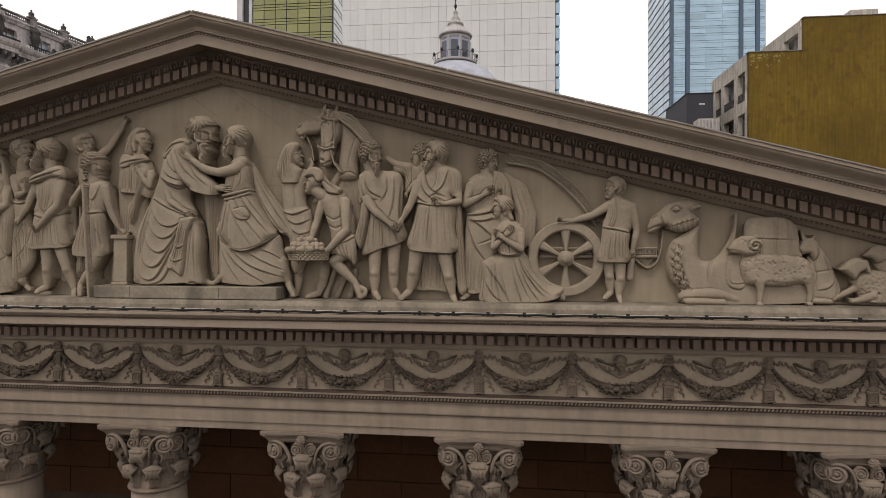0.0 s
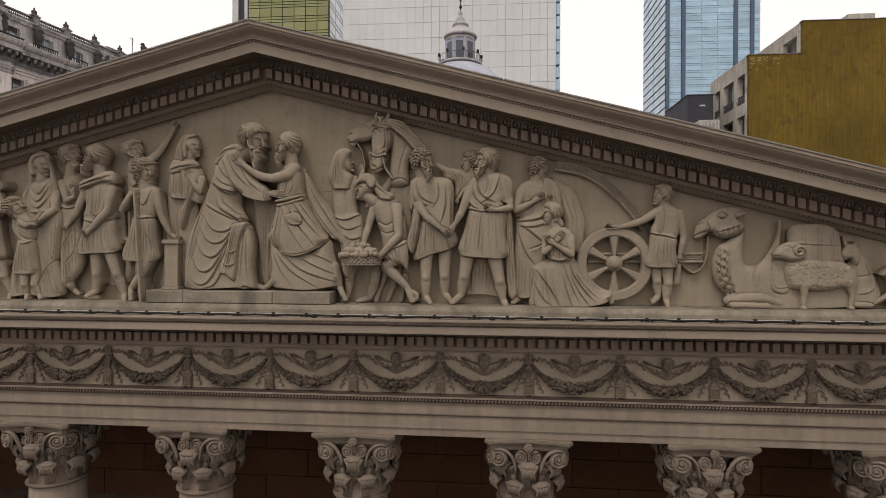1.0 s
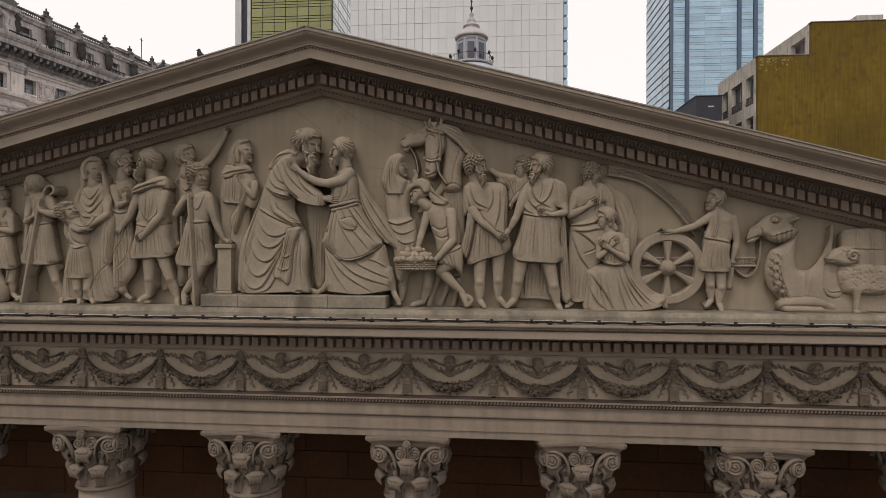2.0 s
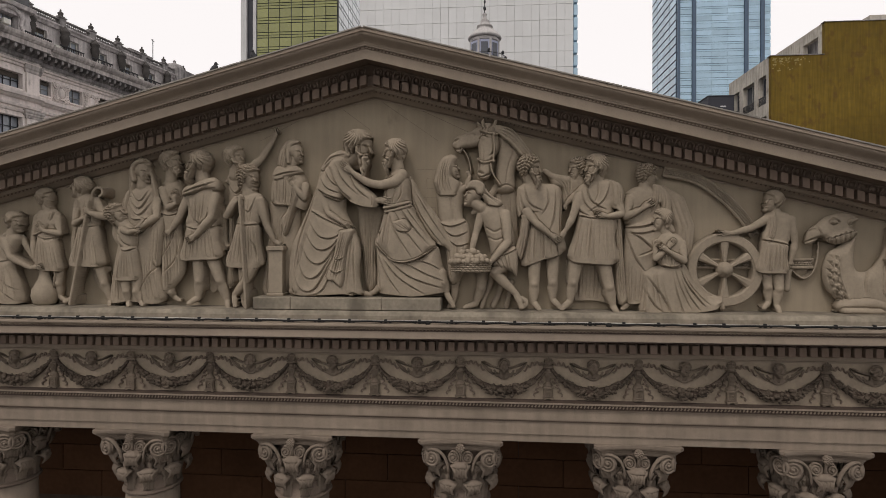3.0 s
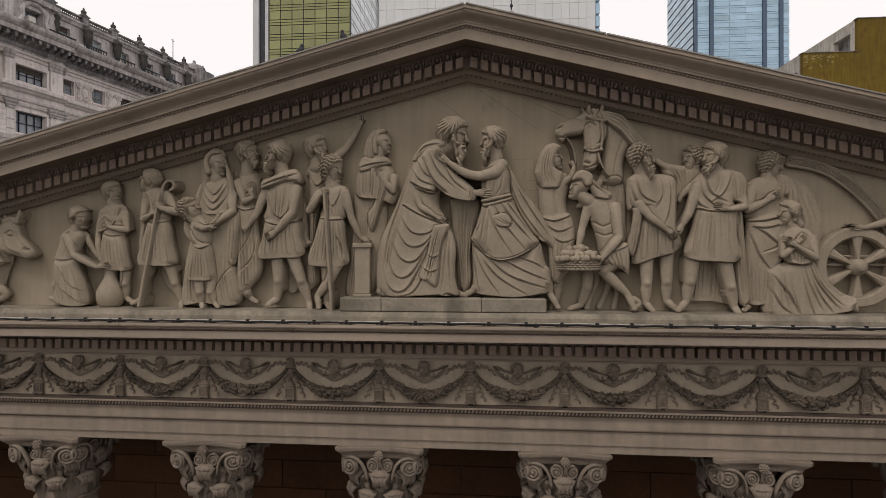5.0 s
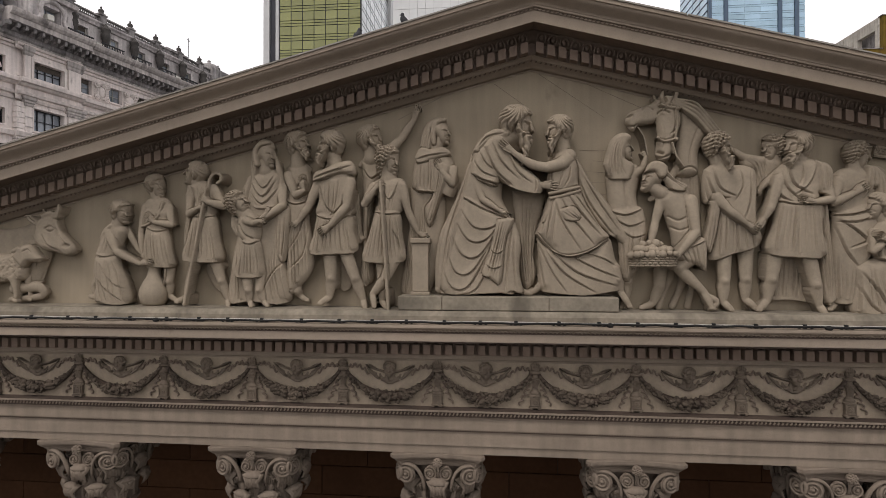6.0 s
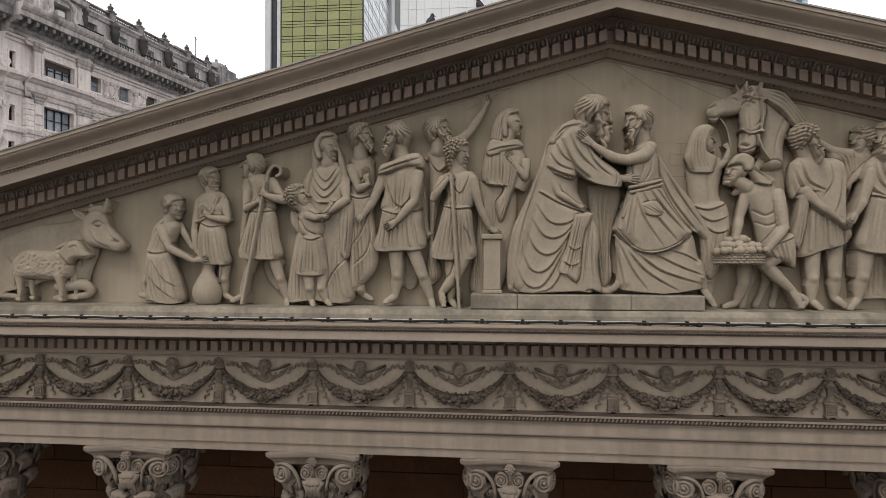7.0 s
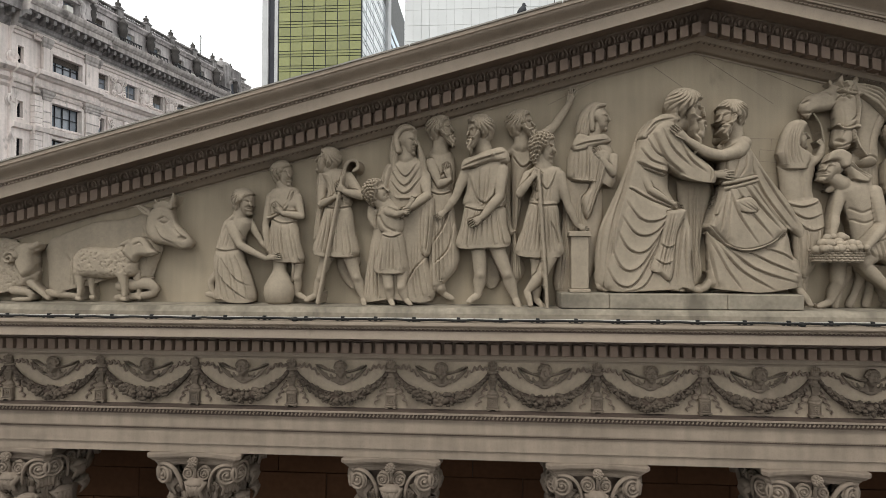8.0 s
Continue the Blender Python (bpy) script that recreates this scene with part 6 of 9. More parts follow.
def wheel_boy():
    c = Carving((6.79, 4.16), (8.55, 1.61))
    c.leg((7.87, 2.61), (7.91, 2.20), (7.94, 1.90), (7.81, 1.79), 0.18, 0.11)
    c.leg((8.10, 2.61), (8.11, 2.16), (8.08, 1.85), (8.10, 1.71), 0.2, 0.11)
    c.mass([(7.80, 3.59), (7.95, 3.72), (8.23, 3.69), (8.38, 3.54), (8.34, 3.23), (8.26, 3.07), (7.78, 3.15), (7.83, 3.41)], 0.18, 0.17, 0.17)
    c.ball((8.16, 3.48), 0.12, 0.1, 0.31, 0.05)
    c.mass([(7.85, 3.61), (7.99, 3.71), (8.04, 3.50), (7.97, 3.15), (7.76, 3.15), (7.83, 3.41)], 0.28, 0.1, 0.08)
    c.pleats([(7.89, 3.61), (7.85, 3.39), (7.81, 3.18)], [(8.02, 3.67), (8.02, 3.39), (7.95, 3.18)], 4, 0.045)
    c.mass([(7.76, 3.18), (8.25, 3.09), (8.26, 2.80), (8.29, 2.51), (8.02, 2.47), (7.65, 2.52), (7.72, 2.85)], 0.22, 0.17, 0.15)
    c.pleats([(7.81, 3.12), (7.74, 2.83), (7.70, 2.56)], [(8.22, 3.05), (8.23, 2.80), (8.25, 2.54)], 8, 0.05)
    c.fold((7.76, 3.15), (8.00, 3.11), (8.26, 3.05), w=0.026, h=0.06, even=True)
    c.limb([(8.34, 2.63), (8.30, 2.18)], [0.065, 0.08], 0.14)
    c.head((7.98, 3.90), 0.2, -1, "short", 0.26, 0.5, 6, (8.06, 3.65))
    c.arm((7.89, 3.57), (7.55, 3.37), (7.19, 3.27), (6.89, 3.29), (0.26, 0.28, 0.28), 0.085)
    c.arm((8.33, 3.54), (8.41, 3.07), (8.34, 2.74), (8.32, 2.57), (0.24, 0.22, 0.22), 0.082)
    c.finish("boy resting one arm on a chariot wheel, beige stone")


for carve in (kneeling_girl, water_boy, herdsman, small_child, veiled_mother, robed_elder, tunic_man, arm_raiser, staff_youth, veiled_woman, patriarch,
              returning_son, headcloth_woman, porter, cloaked_brother, tunic_brother, hidden_brother, bare_youth, kneeling_woman, wheel_boy):
    carve()


# ---- carved animals and props ----
def bar(bm, pts, radii, y=0.0, seg=12):
    """A carved limb through (x, height) places; y is one depth or one for each."""
    ys = y if hasattr(y, "__len__") else [y] * len(pts)
    tube(bm, [(p[0], yy, p[1]) for p, yy in zip(pts, ys)], radii, seg)
    for i in (0, -1):
        blob(bm, (pts[i][0], ys[i], pts[i][1]), radii[i] * 0.98, radii[i] * 0.98, radii[i] * 0.98, max(8, seg), max(6, seg // 2 + 2))
    for i in range(1, len(pts) - 1):
        if radii[i] > 0.08:
            blob(bm, (pts[i][0], ys[i], pts[i][1]), radii[i], radii[i], radii[i], max(8, seg), max(6, seg // 2 + 2))


def ox():
    c = Carving((-12.16, 3.81), (-8.99, 1.66), 0.013)
    c.mass([(-12.06, 2.70), (-11.95, 2.87), (-11.71, 2.98), (-11.31, 3.13), (-11.02, 3.22), (-10.58, 3.25), (-10.21, 3.34), (-9.97, 3.47), (-9.77, 3.33), (-9.79, 3.01), (-9.72, 2.70), (-9.85, 2.38), (-9.95, 2.07), (-10.19, 2.09), (-10.63, 2.15), (-11.07, 2.01), (-11.40, 1.94), (-11.78, 1.85), (-11.96, 1.90), (-12.01, 2.38)], 0.05, 0.14, 0.3)
    c.fold((-11.54, 2.63), (-11.39, 2.38), (-11.42, 1.98), w=0.05, h=0.06)
    c.fold((-9.72, 2.74), (-9.80, 2.47), (-9.95, 2.11), w=0.03, h=0.05)
    c.fold((-10.07, 3.12), (-9.96, 2.80), (-10.00, 2.38), w=0.04, h=0.04)
    c.fold((-10.14, 2.91), (-9.96, 2.91), (-9.81, 2.82), w=0.03, h=0.04)
    c.limb([(-10.50, 2.00), (-9.95, 2.03), (-9.90, 1.86), (-10.58, 1.78)], [0.11, 0.12, 0.08, 0.06], 0.14)
    c.limb([(-11.96, 1.85), (-11.62, 1.83), (-11.29, 1.79)], [0.08, 0.07, 0.05], 0.12)
    c.mass([(-9.97, 3.24), (-9.92, 3.37), (-9.75, 3.48), (-9.51, 3.45), (-9.38, 3.18), (-9.18, 2.99), (-9.07, 2.84), (-9.10, 2.70), (-9.26, 2.66), (-9.52, 2.74), (-9.81, 2.80), (-9.96, 2.99)], 0.2, 0.16, 0.16, False)
    c.fold((-9.49, 3.37), (-9.35, 3.07), (-9.18, 2.91), w=0.04, h=0.04)
    c.fold((-9.72, 3.12), (-9.59, 2.91), (-9.35, 2.80), w=0.04, h=0.05)
    c.fold((-9.35, 2.76), (-9.22, 2.70), (-9.09, 2.74), w=0.014, h=0.05)
    c.ball((-9.58, 3.21), 0.055, 0.04, 0.35, 0.03).cut((-9.67, 3.22), (-9.58, 3.27), (-9.49, 3.21), w=0.014, h=0.04).cut((-9.66, 3.19), (-9.57, 3.15), (-9.50, 3.19), w=0.012, h=0.03)
    c.cut((-9.26, 2.89), (-9.20, 2.87), w=0.028, h=0.07)
    c.limb([(-10.10, 3.47), (-9.97, 3.39), (-9.86, 3.31)], [0.04, 0.075, 0.05], 0.3)
    c.cut((-10.07, 3.45), (-9.92, 3.35), w=0.02, h=0.04)
    c.limb([(-9.62, 3.43), (-9.76, 3.49), (-9.82, 3.62)], [0.06, 0.05, 0.018], 0.22)
    c.limb([(-9.55, 3.45), (-9.46, 3.56), (-9.45, 3.72)], [0.06, 0.05, 0.016], 0.26)
    c.limb([(-9.77, 3.47), (-9.62, 3.51), (-9.49, 3.47)], [0.06, 0.07, 0.06], 0.26)
    c.finish("ox lying down behind a sheep, beige stone carving", "ox_statue", "animal statue")


def hoofed(c, hip, knee, foot, d, r=0.07):
    c.limb([hip, knee, foot], [1.5 * r, 0.8 * r, 0.62 * r], d, 0.03)
    c.limb([(foot[0] - 0.02, foot[1] - 0.01), (foot[0] + 0.03, foot[1] - 0.02)], [0.6 * r, 0.6 * r], d + 0.02)


def standing_sheep():
    c = Carving((-11.53, 2.96), (-9.64, 1.66), 0.0115)
    hoofed(c, (-11.07, 2.19), (-11.06, 1.98), (-11.04, 1.80), 0.16)
    hoofed(c, (-10.20, 2.24), (-10.14, 1.99), (-10.14, 1.80), 0.16)
    c.mass([(-11.37, 2.54), (-11.21, 2.70), (-10.95, 2.74), (-10.59, 2.71), (-10.29, 2.76), (-10.13, 2.59), (-10.12, 2.30), (-10.24, 2.17), (-10.63, 2.13), (-11.16, 2.16), (-11.32, 2.15), (-11.37, 2.33)], 0.2, 0.17, 0.16, False)
    c.fleece(-11.47, -10.16)
    c.mass([(-10.37, 2.63), (-10.31, 2.78), (-10.16, 2.89), (-9.96, 2.90), (-9.81, 2.72), (-9.72, 2.63), (-9.80, 2.54), (-10.02, 2.54), (-10.15, 2.43)], 0.28, 0.14, 0.1, False)
    c.cut((-9.85, 2.57), (-9.74, 2.60), w=0.012, h=0.03).ball((-10.00, 2.75), 0.03, 0.02, 0.4, 0.02).cut((-10.09, 2.76), (-10.00, 2.80), (-9.94, 2.74), w=0.012, h=0.03)
    c.limb([(-10.20, 2.82), (-10.35, 2.76)], [0.05, 0.03], 0.38)
    hoofed(c, (-11.25, 2.25), (-11.22, 2.00), (-11.24, 1.78), 0.26)
    hoofed(c, (-10.39, 2.22), (-10.35, 1.98), (-10.35, 1.78), 0.28)
    c.limb([(-11.40, 2.57), (-11.43, 2.29), (-11.40, 2.06)], [0.035, 0.045, 0.025], 0.2)
    c.finish("standing woolly sheep, beige stone carving", "sheep_statue", "animal statue")


def lying_ram():
    c = Carving((-13.91, 3.12), (-11.79, 1.64), 0.013)
    c.mass([(-13.83, 2.69), (-13.33, 2.85), (-12.88, 2.91), (-12.60, 2.86), (-12.38, 2.76), (-12.17, 2.69), (-12.12, 2.38), (-12.16, 2.06), (-12.52, 1.89), (-13.81, 1.79)], 0.12, 0.18, 0.2)
    c.fleece(-12.87 - 0.8, -12.28)
    c.mass([(-12.53, 2.69), (-12.33, 2.80), (-12.13, 2.80), (-11.97, 2.82), (-12.01, 2.65), (-12.13, 2.57), (-12.14, 2.27), (-12.34, 2.16), (-12.48, 2.42)], 0.24, 0.13, 0.1, False)
    c.limb([(-12.11, 2.72), (-11.99, 2.78)], [0.06, 0.05], 0.34)
    for k in range(15):
        a, q = 0.62 * k + 0.3, 0.115 * (1 - k / 17)
        p = (-12.53, 2.51)
        c.limb([(p[0] + q * math.cos(a), p[1] + q * math.sin(a)), (p[0] + q * math.cos(a + 0.62), p[1] + q * math.sin(a + 0.62))], [0.042 - 0.0014 * k, 0.041 - 0.0014 * k], 0.38, 0.0)
    c.limb([(-12.52, 1.91), (-12.23, 1.87), (-12.20, 1.76), (-12.52, 1.74)], [0.08, 0.07, 0.05, 0.04], 0.26)
    c.limb([(-12.21, 2.04), (-12.02, 1.89), (-11.87, 1.76)], [0.08, 0.06, 0.045], 0.22)
    c.finish("ram lying down with curled horns, beige stone carving", "ram_statue", "animal statue")


def camel():
    c = Carving((8.33, 3.78), (11.73, 1.65), 0.0125)
    c.limb([(8.92, 3.09), (8.90, 2.74), (8.80, 2.46), (8.63, 2.37), (8.42, 2.53)], [0.024] * 5, 0.1)
    c.mass([(9.09, 2.91), (9.32, 3.05), (9.57, 3.26), (9.61, 3.31), (9.58, 2.85), (9.59, 2.59), (9.68, 2.52), (9.84, 2.55), (10.06, 2.83), (10.19, 3.13), (10.22, 3.41), (10.30, 3.35), (10.35, 2.75), (11.23, 2.65), (11.63, 2.33), (11.63, 1.76), (9.35, 1.71), (9.20, 1.77), (9.23, 1.95), (9.05, 2.14), (8.97, 2.42), (9.00, 2.70)], 0.1, 0.16, 0.2)
    c.pleats([(9.11, 2.92), (9.03, 2.47), (9.20, 1.97)], [(9.24, 2.91), (9.26, 2.42), (9.42, 2.01)], 5, 0.07)
    for k in range(11):
        p, q = (9.07, 2.83), (9.24, 2.03)
        t = k / 10
        x, z = p[0] + (q[0] - p[0]) * t - 0.1 * math.sin(math.pi * t), p[1] + (q[1] - p[1]) * t
        c.fold((x, z), (x + 0.05, z - 0.05), (x + 0.03, z - 0.12), w=0.022, h=0.07, side=1 if k % 2 else -1)
        c.fold((x + 0.1, z + 0.02), (x + 0.15, z - 0.04), (x + 0.12, z - 0.11), w=0.022, h=0.06, side=-1 if k % 2 else 1)
    c.fold((10.12, 2.88), (9.79, 2.43), (9.75, 2.06), w=0.04, h=0.06)
    c.limb([(9.28, 1.84), (9.84, 1.89), (10.23, 1.79)], [0.12, 0.1, 0.06], 0.22)
    c.limb([(9.30, 1.75), (9.61, 1.75), (9.98, 1.74)], [0.06, 0.055, 0.05], 0.32)
    c.fold((9.26, 1.97), (9.53, 2.04), (9.78, 2.02), w=0.03, h=0.05)
    c.mass([(10.08, 2.62), (10.35, 2.64), (10.39, 2.04), (10.06, 2.07)], 0.24, 0.04, 0.04)
    c.fold((10.12, 2.60), (10.11, 2.13), (10.37, 2.11), w=0.014, h=0.03, even=True)
    c.mass([(8.60, 3.11), (8.67, 3.33), (8.82, 3.45), (8.98, 3.59), (9.15, 3.65), (9.36, 3.67), (9.57, 3.60), (9.59, 3.49), (9.48, 3.40), (9.60, 3.32), (9.57, 3.21), (9.42, 3.11), (9.22, 3.04), (9.05, 3.08), (8.95, 3.17), (8.83, 3.12), (8.73, 3.04), (8.63, 3.04)], 0.16, 0.16, 0.13, False)
    c.cut((8.62, 3.09), (8.76, 3.16), (8.94, 3.18), w=0.018, h=0.06)
    c.fold((8.82, 3.44), (8.89, 3.27), (8.94, 3.11), w=0.02, h=0.05)
    c.fold((8.99, 3.16), (9.26, 3.25), (9.59, 3.35), w=0.02, h=0.05)
    for k in range(6):
        a, b = (9.05, 3.17), (9.07, 3.07)
        c.fold((a[0] + 0.095 * k, a[1] + 0.035 * k), (b[0] + 0.095 * k, b[1] + 0.02 * k), w=0.016, h=0.06, even=True)
    c.ball((9.12, 3.49), 0.055, 0.042, 0.32, 0.03).cut((9.04, 3.49), (9.12, 3.56), (9.21, 3.49), w=0.014, h=0.05).cut((9.06, 3.45), (9.13, 3.42), (9.20, 3.46), w=0.012, h=0.04)
    c.cut((8.70, 3.31), (8.78, 3.35), w=0.018, h=0.05)
    c.limb([(9.42, 3.48), (9.55, 3.54)], [0.05, 0.03], 0.3)
    c.cut((9.42, 3.46), (9.57, 3.50), w=0.016, h=0.05)
    c.finish("kneeling camel with bridle and shaggy neck, beige stone carving", "camel_statue", "animal statue")


def saddle_pack():
    c = Carving((10.30, 3.39), (11.43, 2.49), 0.0125)
    c.mass([(10.36, 3.22), (10.44, 3.31), (10.75, 3.34), (11.09, 3.32), (11.29, 3.15), (11.35, 2.75), (11.31, 2.54), (10.37, 2.54), (10.35, 2.91)], 0.2, 0.14, 0.14, False)
    for e in (0.0, 0.05):
        for a, b in (((10.59, 3.31), (10.61, 2.56)), ((10.87, 3.32), (10.87, 2.56)), ((11.09, 3.30), (11.13, 2.56))):
            c.fold((a[0] + e, a[1]), (b[0] + e, b[1]), w=0.02, h=0.035, even=True)
    c.fold((10.39, 2.96), (10.73, 2.94), (11.31, 2.92), w=0.02, h=0.03)
    c.finish("strapped saddle pack on the camel, beige stone carving", "saddle_pack", "saddle pack")


def standing_ram():
    c = Carving((9.94, 3.07), (11.68, 1.65), 0.0115)
    hoofed(c, (10.39, 2.19), (10.39, 1.98), (10.33, 1.77), 0.2)
    hoofed(c, (11.22, 2.16), (11.21, 1.97), (11.16, 1.78), 0.2)
    c.mass([(10.25, 2.43), (10.31, 2.62), (10.55, 2.67), (10.93, 2.66), (11.33, 2.61), (11.51, 2.48), (11.57, 2.25), (11.49, 2.06), (11.29, 2.09), (11.03, 2.03), (10.57, 2.05), (10.35, 2.11)], 0.24, 0.17, 0.16, False)
    c.fleece(10.32, 11.63)
    c.mass([(10.01, 2.75), (10.12, 2.90), (10.30, 2.99), (10.49, 2.97), (10.61, 2.83), (10.55, 2.66), (10.35, 2.60), (10.22, 2.64), (10.08, 2.66)], 0.32, 0.14, 0.1, False)
    c.cut((10.02, 2.71), (10.12, 2.71), w=0.012, h=0.03).ball((10.25, 2.86), 0.03, 0.02, 0.45, 0.02).cut((10.18, 2.87), (10.25, 2.91), (10.31, 2.86), w=0.012, h=0.03)
    for k in range(15):
        a, q = 0.62 * k + 0.3, 0.1 * (1 - k / 17)
        p = (10.47, 2.80)
        c.limb([(p[0] + q * math.cos(a), p[1] + q * math.sin(a)), (p[0] + q * math.cos(a + 0.62), p[1] + q * math.sin(a + 0.62))], [0.038 - 0.0014 * k, 0.037 - 0.0014 * k], 0.46, 0.0)
    hoofed(c, (10.60, 2.13), (10.61, 1.95), (10.60, 1.73), 0.32)
    hoofed(c, (11.44, 2.20), (11.49, 1.97), (11.47, 1.74), 0.3)
    c.limb([(11.53, 2.46), (11.57, 2.23), (11.54, 2.08)], [0.03, 0.045, 0.025], 0.28)
    c.finish("standing ram with curled horns, beige stone carving", "ram_statue", "animal statue")


def pack_donkey():
    c = Carving((11.23, 3.17), (12.14, 1.71), 0.0125)
    c.mass([(11.55, 2.75), (11.69, 2.82), (11.86, 2.63), (11.98, 2.33), (12.04, 2.07), (12.00, 1.77), (11.53, 1.76), (11.57, 2.23), (11.49, 2.52)], 0.12, 0.15, 0.15)
    c.fold((11.75, 2.65), (11.88, 2.33), (11.87, 2.07), w=0.035, h=0.05)
    c.fold((11.63, 1.99), (11.83, 2.04), (11.98, 2.23), w=0.03, h=0.05)
    c.cut((11.63, 2.31), (12.00, 2.38), w=0.012, h=0.03)
    c.limb([(11.57, 1.78), (11.73, 1.78), (11.87, 1.77)], [0.05, 0.05, 0.04], 0.26)
    c.limb([(12.01, 2.18), (12.06, 1.97), (12.02, 1.81)], [0.03, 0.035, 0.02], 0.16)
    c.mass([(11.30, 2.75), (11.37, 2.88), (11.49, 2.96), (11.63, 2.90), (11.67, 2.71), (11.59, 2.52), (11.49, 2.65), (11.37, 2.63)], 0.22, 0.12, 0.09, False)
    c.ball((11.43, 2.82), 0.028, 0.02, 0.33, 0.02).cut((11.32, 2.68), (11.41, 2.67), w=0.012, h=0.03)
    c.limb([(11.42, 2.92), (11.36, 3.11)], [0.045, 0.018], 0.24)
    c.limb([(11.57, 2.92), (11.63, 3.01)], [0.04, 0.02], 0.22)
    c.finish("resting pack animal with upright ears, beige stone carving", "donkey_statue", "animal statue")


def lying_lamb():
    c = Carving((11.87, 2.65), (13.23, 1.72), 0.0125)
    c.mass([(12.28, 2.27), (12.49, 2.36), (12.80, 2.34), (13.07, 2.26), (13.17, 2.03), (13.15, 1.80), (12.51, 1.77), (12.32, 1.94), (12.24, 2.11)], 0.18, 0.16, 0.15)
    c.fleece(12.35, 13.23)
    c.mass([(11.96, 2.35), (12.10, 2.51), (12.26, 2.59), (12.41, 2.55), (12.49, 2.40), (12.34, 2.29), (12.26, 2.17), (12.08, 2.30)], 0.26, 0.13, 0.09, False)
    c.cut((11.98, 2.33), (12.08, 2.33), w=0.012, h=0.03).ball((12.20, 2.48), 0.028, 0.02, 0.37, 0.02)
    c.limb([(12.41, 2.50), (12.47, 2.34)], [0.05, 0.04], 0.34)
    c.limb([(12.30, 2.02), (12.06, 1.89), (11.93, 1.81)], [0.07, 0.05, 0.04], 0.22)
    c.limb([(12.57, 1.90), (12.36, 1.82), (12.22, 1.79)], [0.08, 0.06, 0.045], 0.3)
    c.finish("lamb lying beside the ram, beige stone carving", "lamb_statue", "animal statue")


def far_lamb():
    c = Carving((12.39, 2.91), (13.30, 2.19), 0.013)
    c.mass([(12.66, 2.53), (12.80, 2.71), (13.09, 2.80), (13.26, 2.70), (13.26, 2.26), (12.80, 2.26)], 0.1, 0.13, 0.12, False)
    c.fleece(12.82, 13.30)
    c.mass([(12.45, 2.60), (12.55, 2.74), (12.72, 2.83), (12.88, 2.78), (12.92, 2.59), (12.72, 2.48), (12.59, 2.56)], 0.16, 0.12, 0.09, False)
    c.finish("lamb behind another lamb, beige stone carving", "lamb_statue", "animal statue")


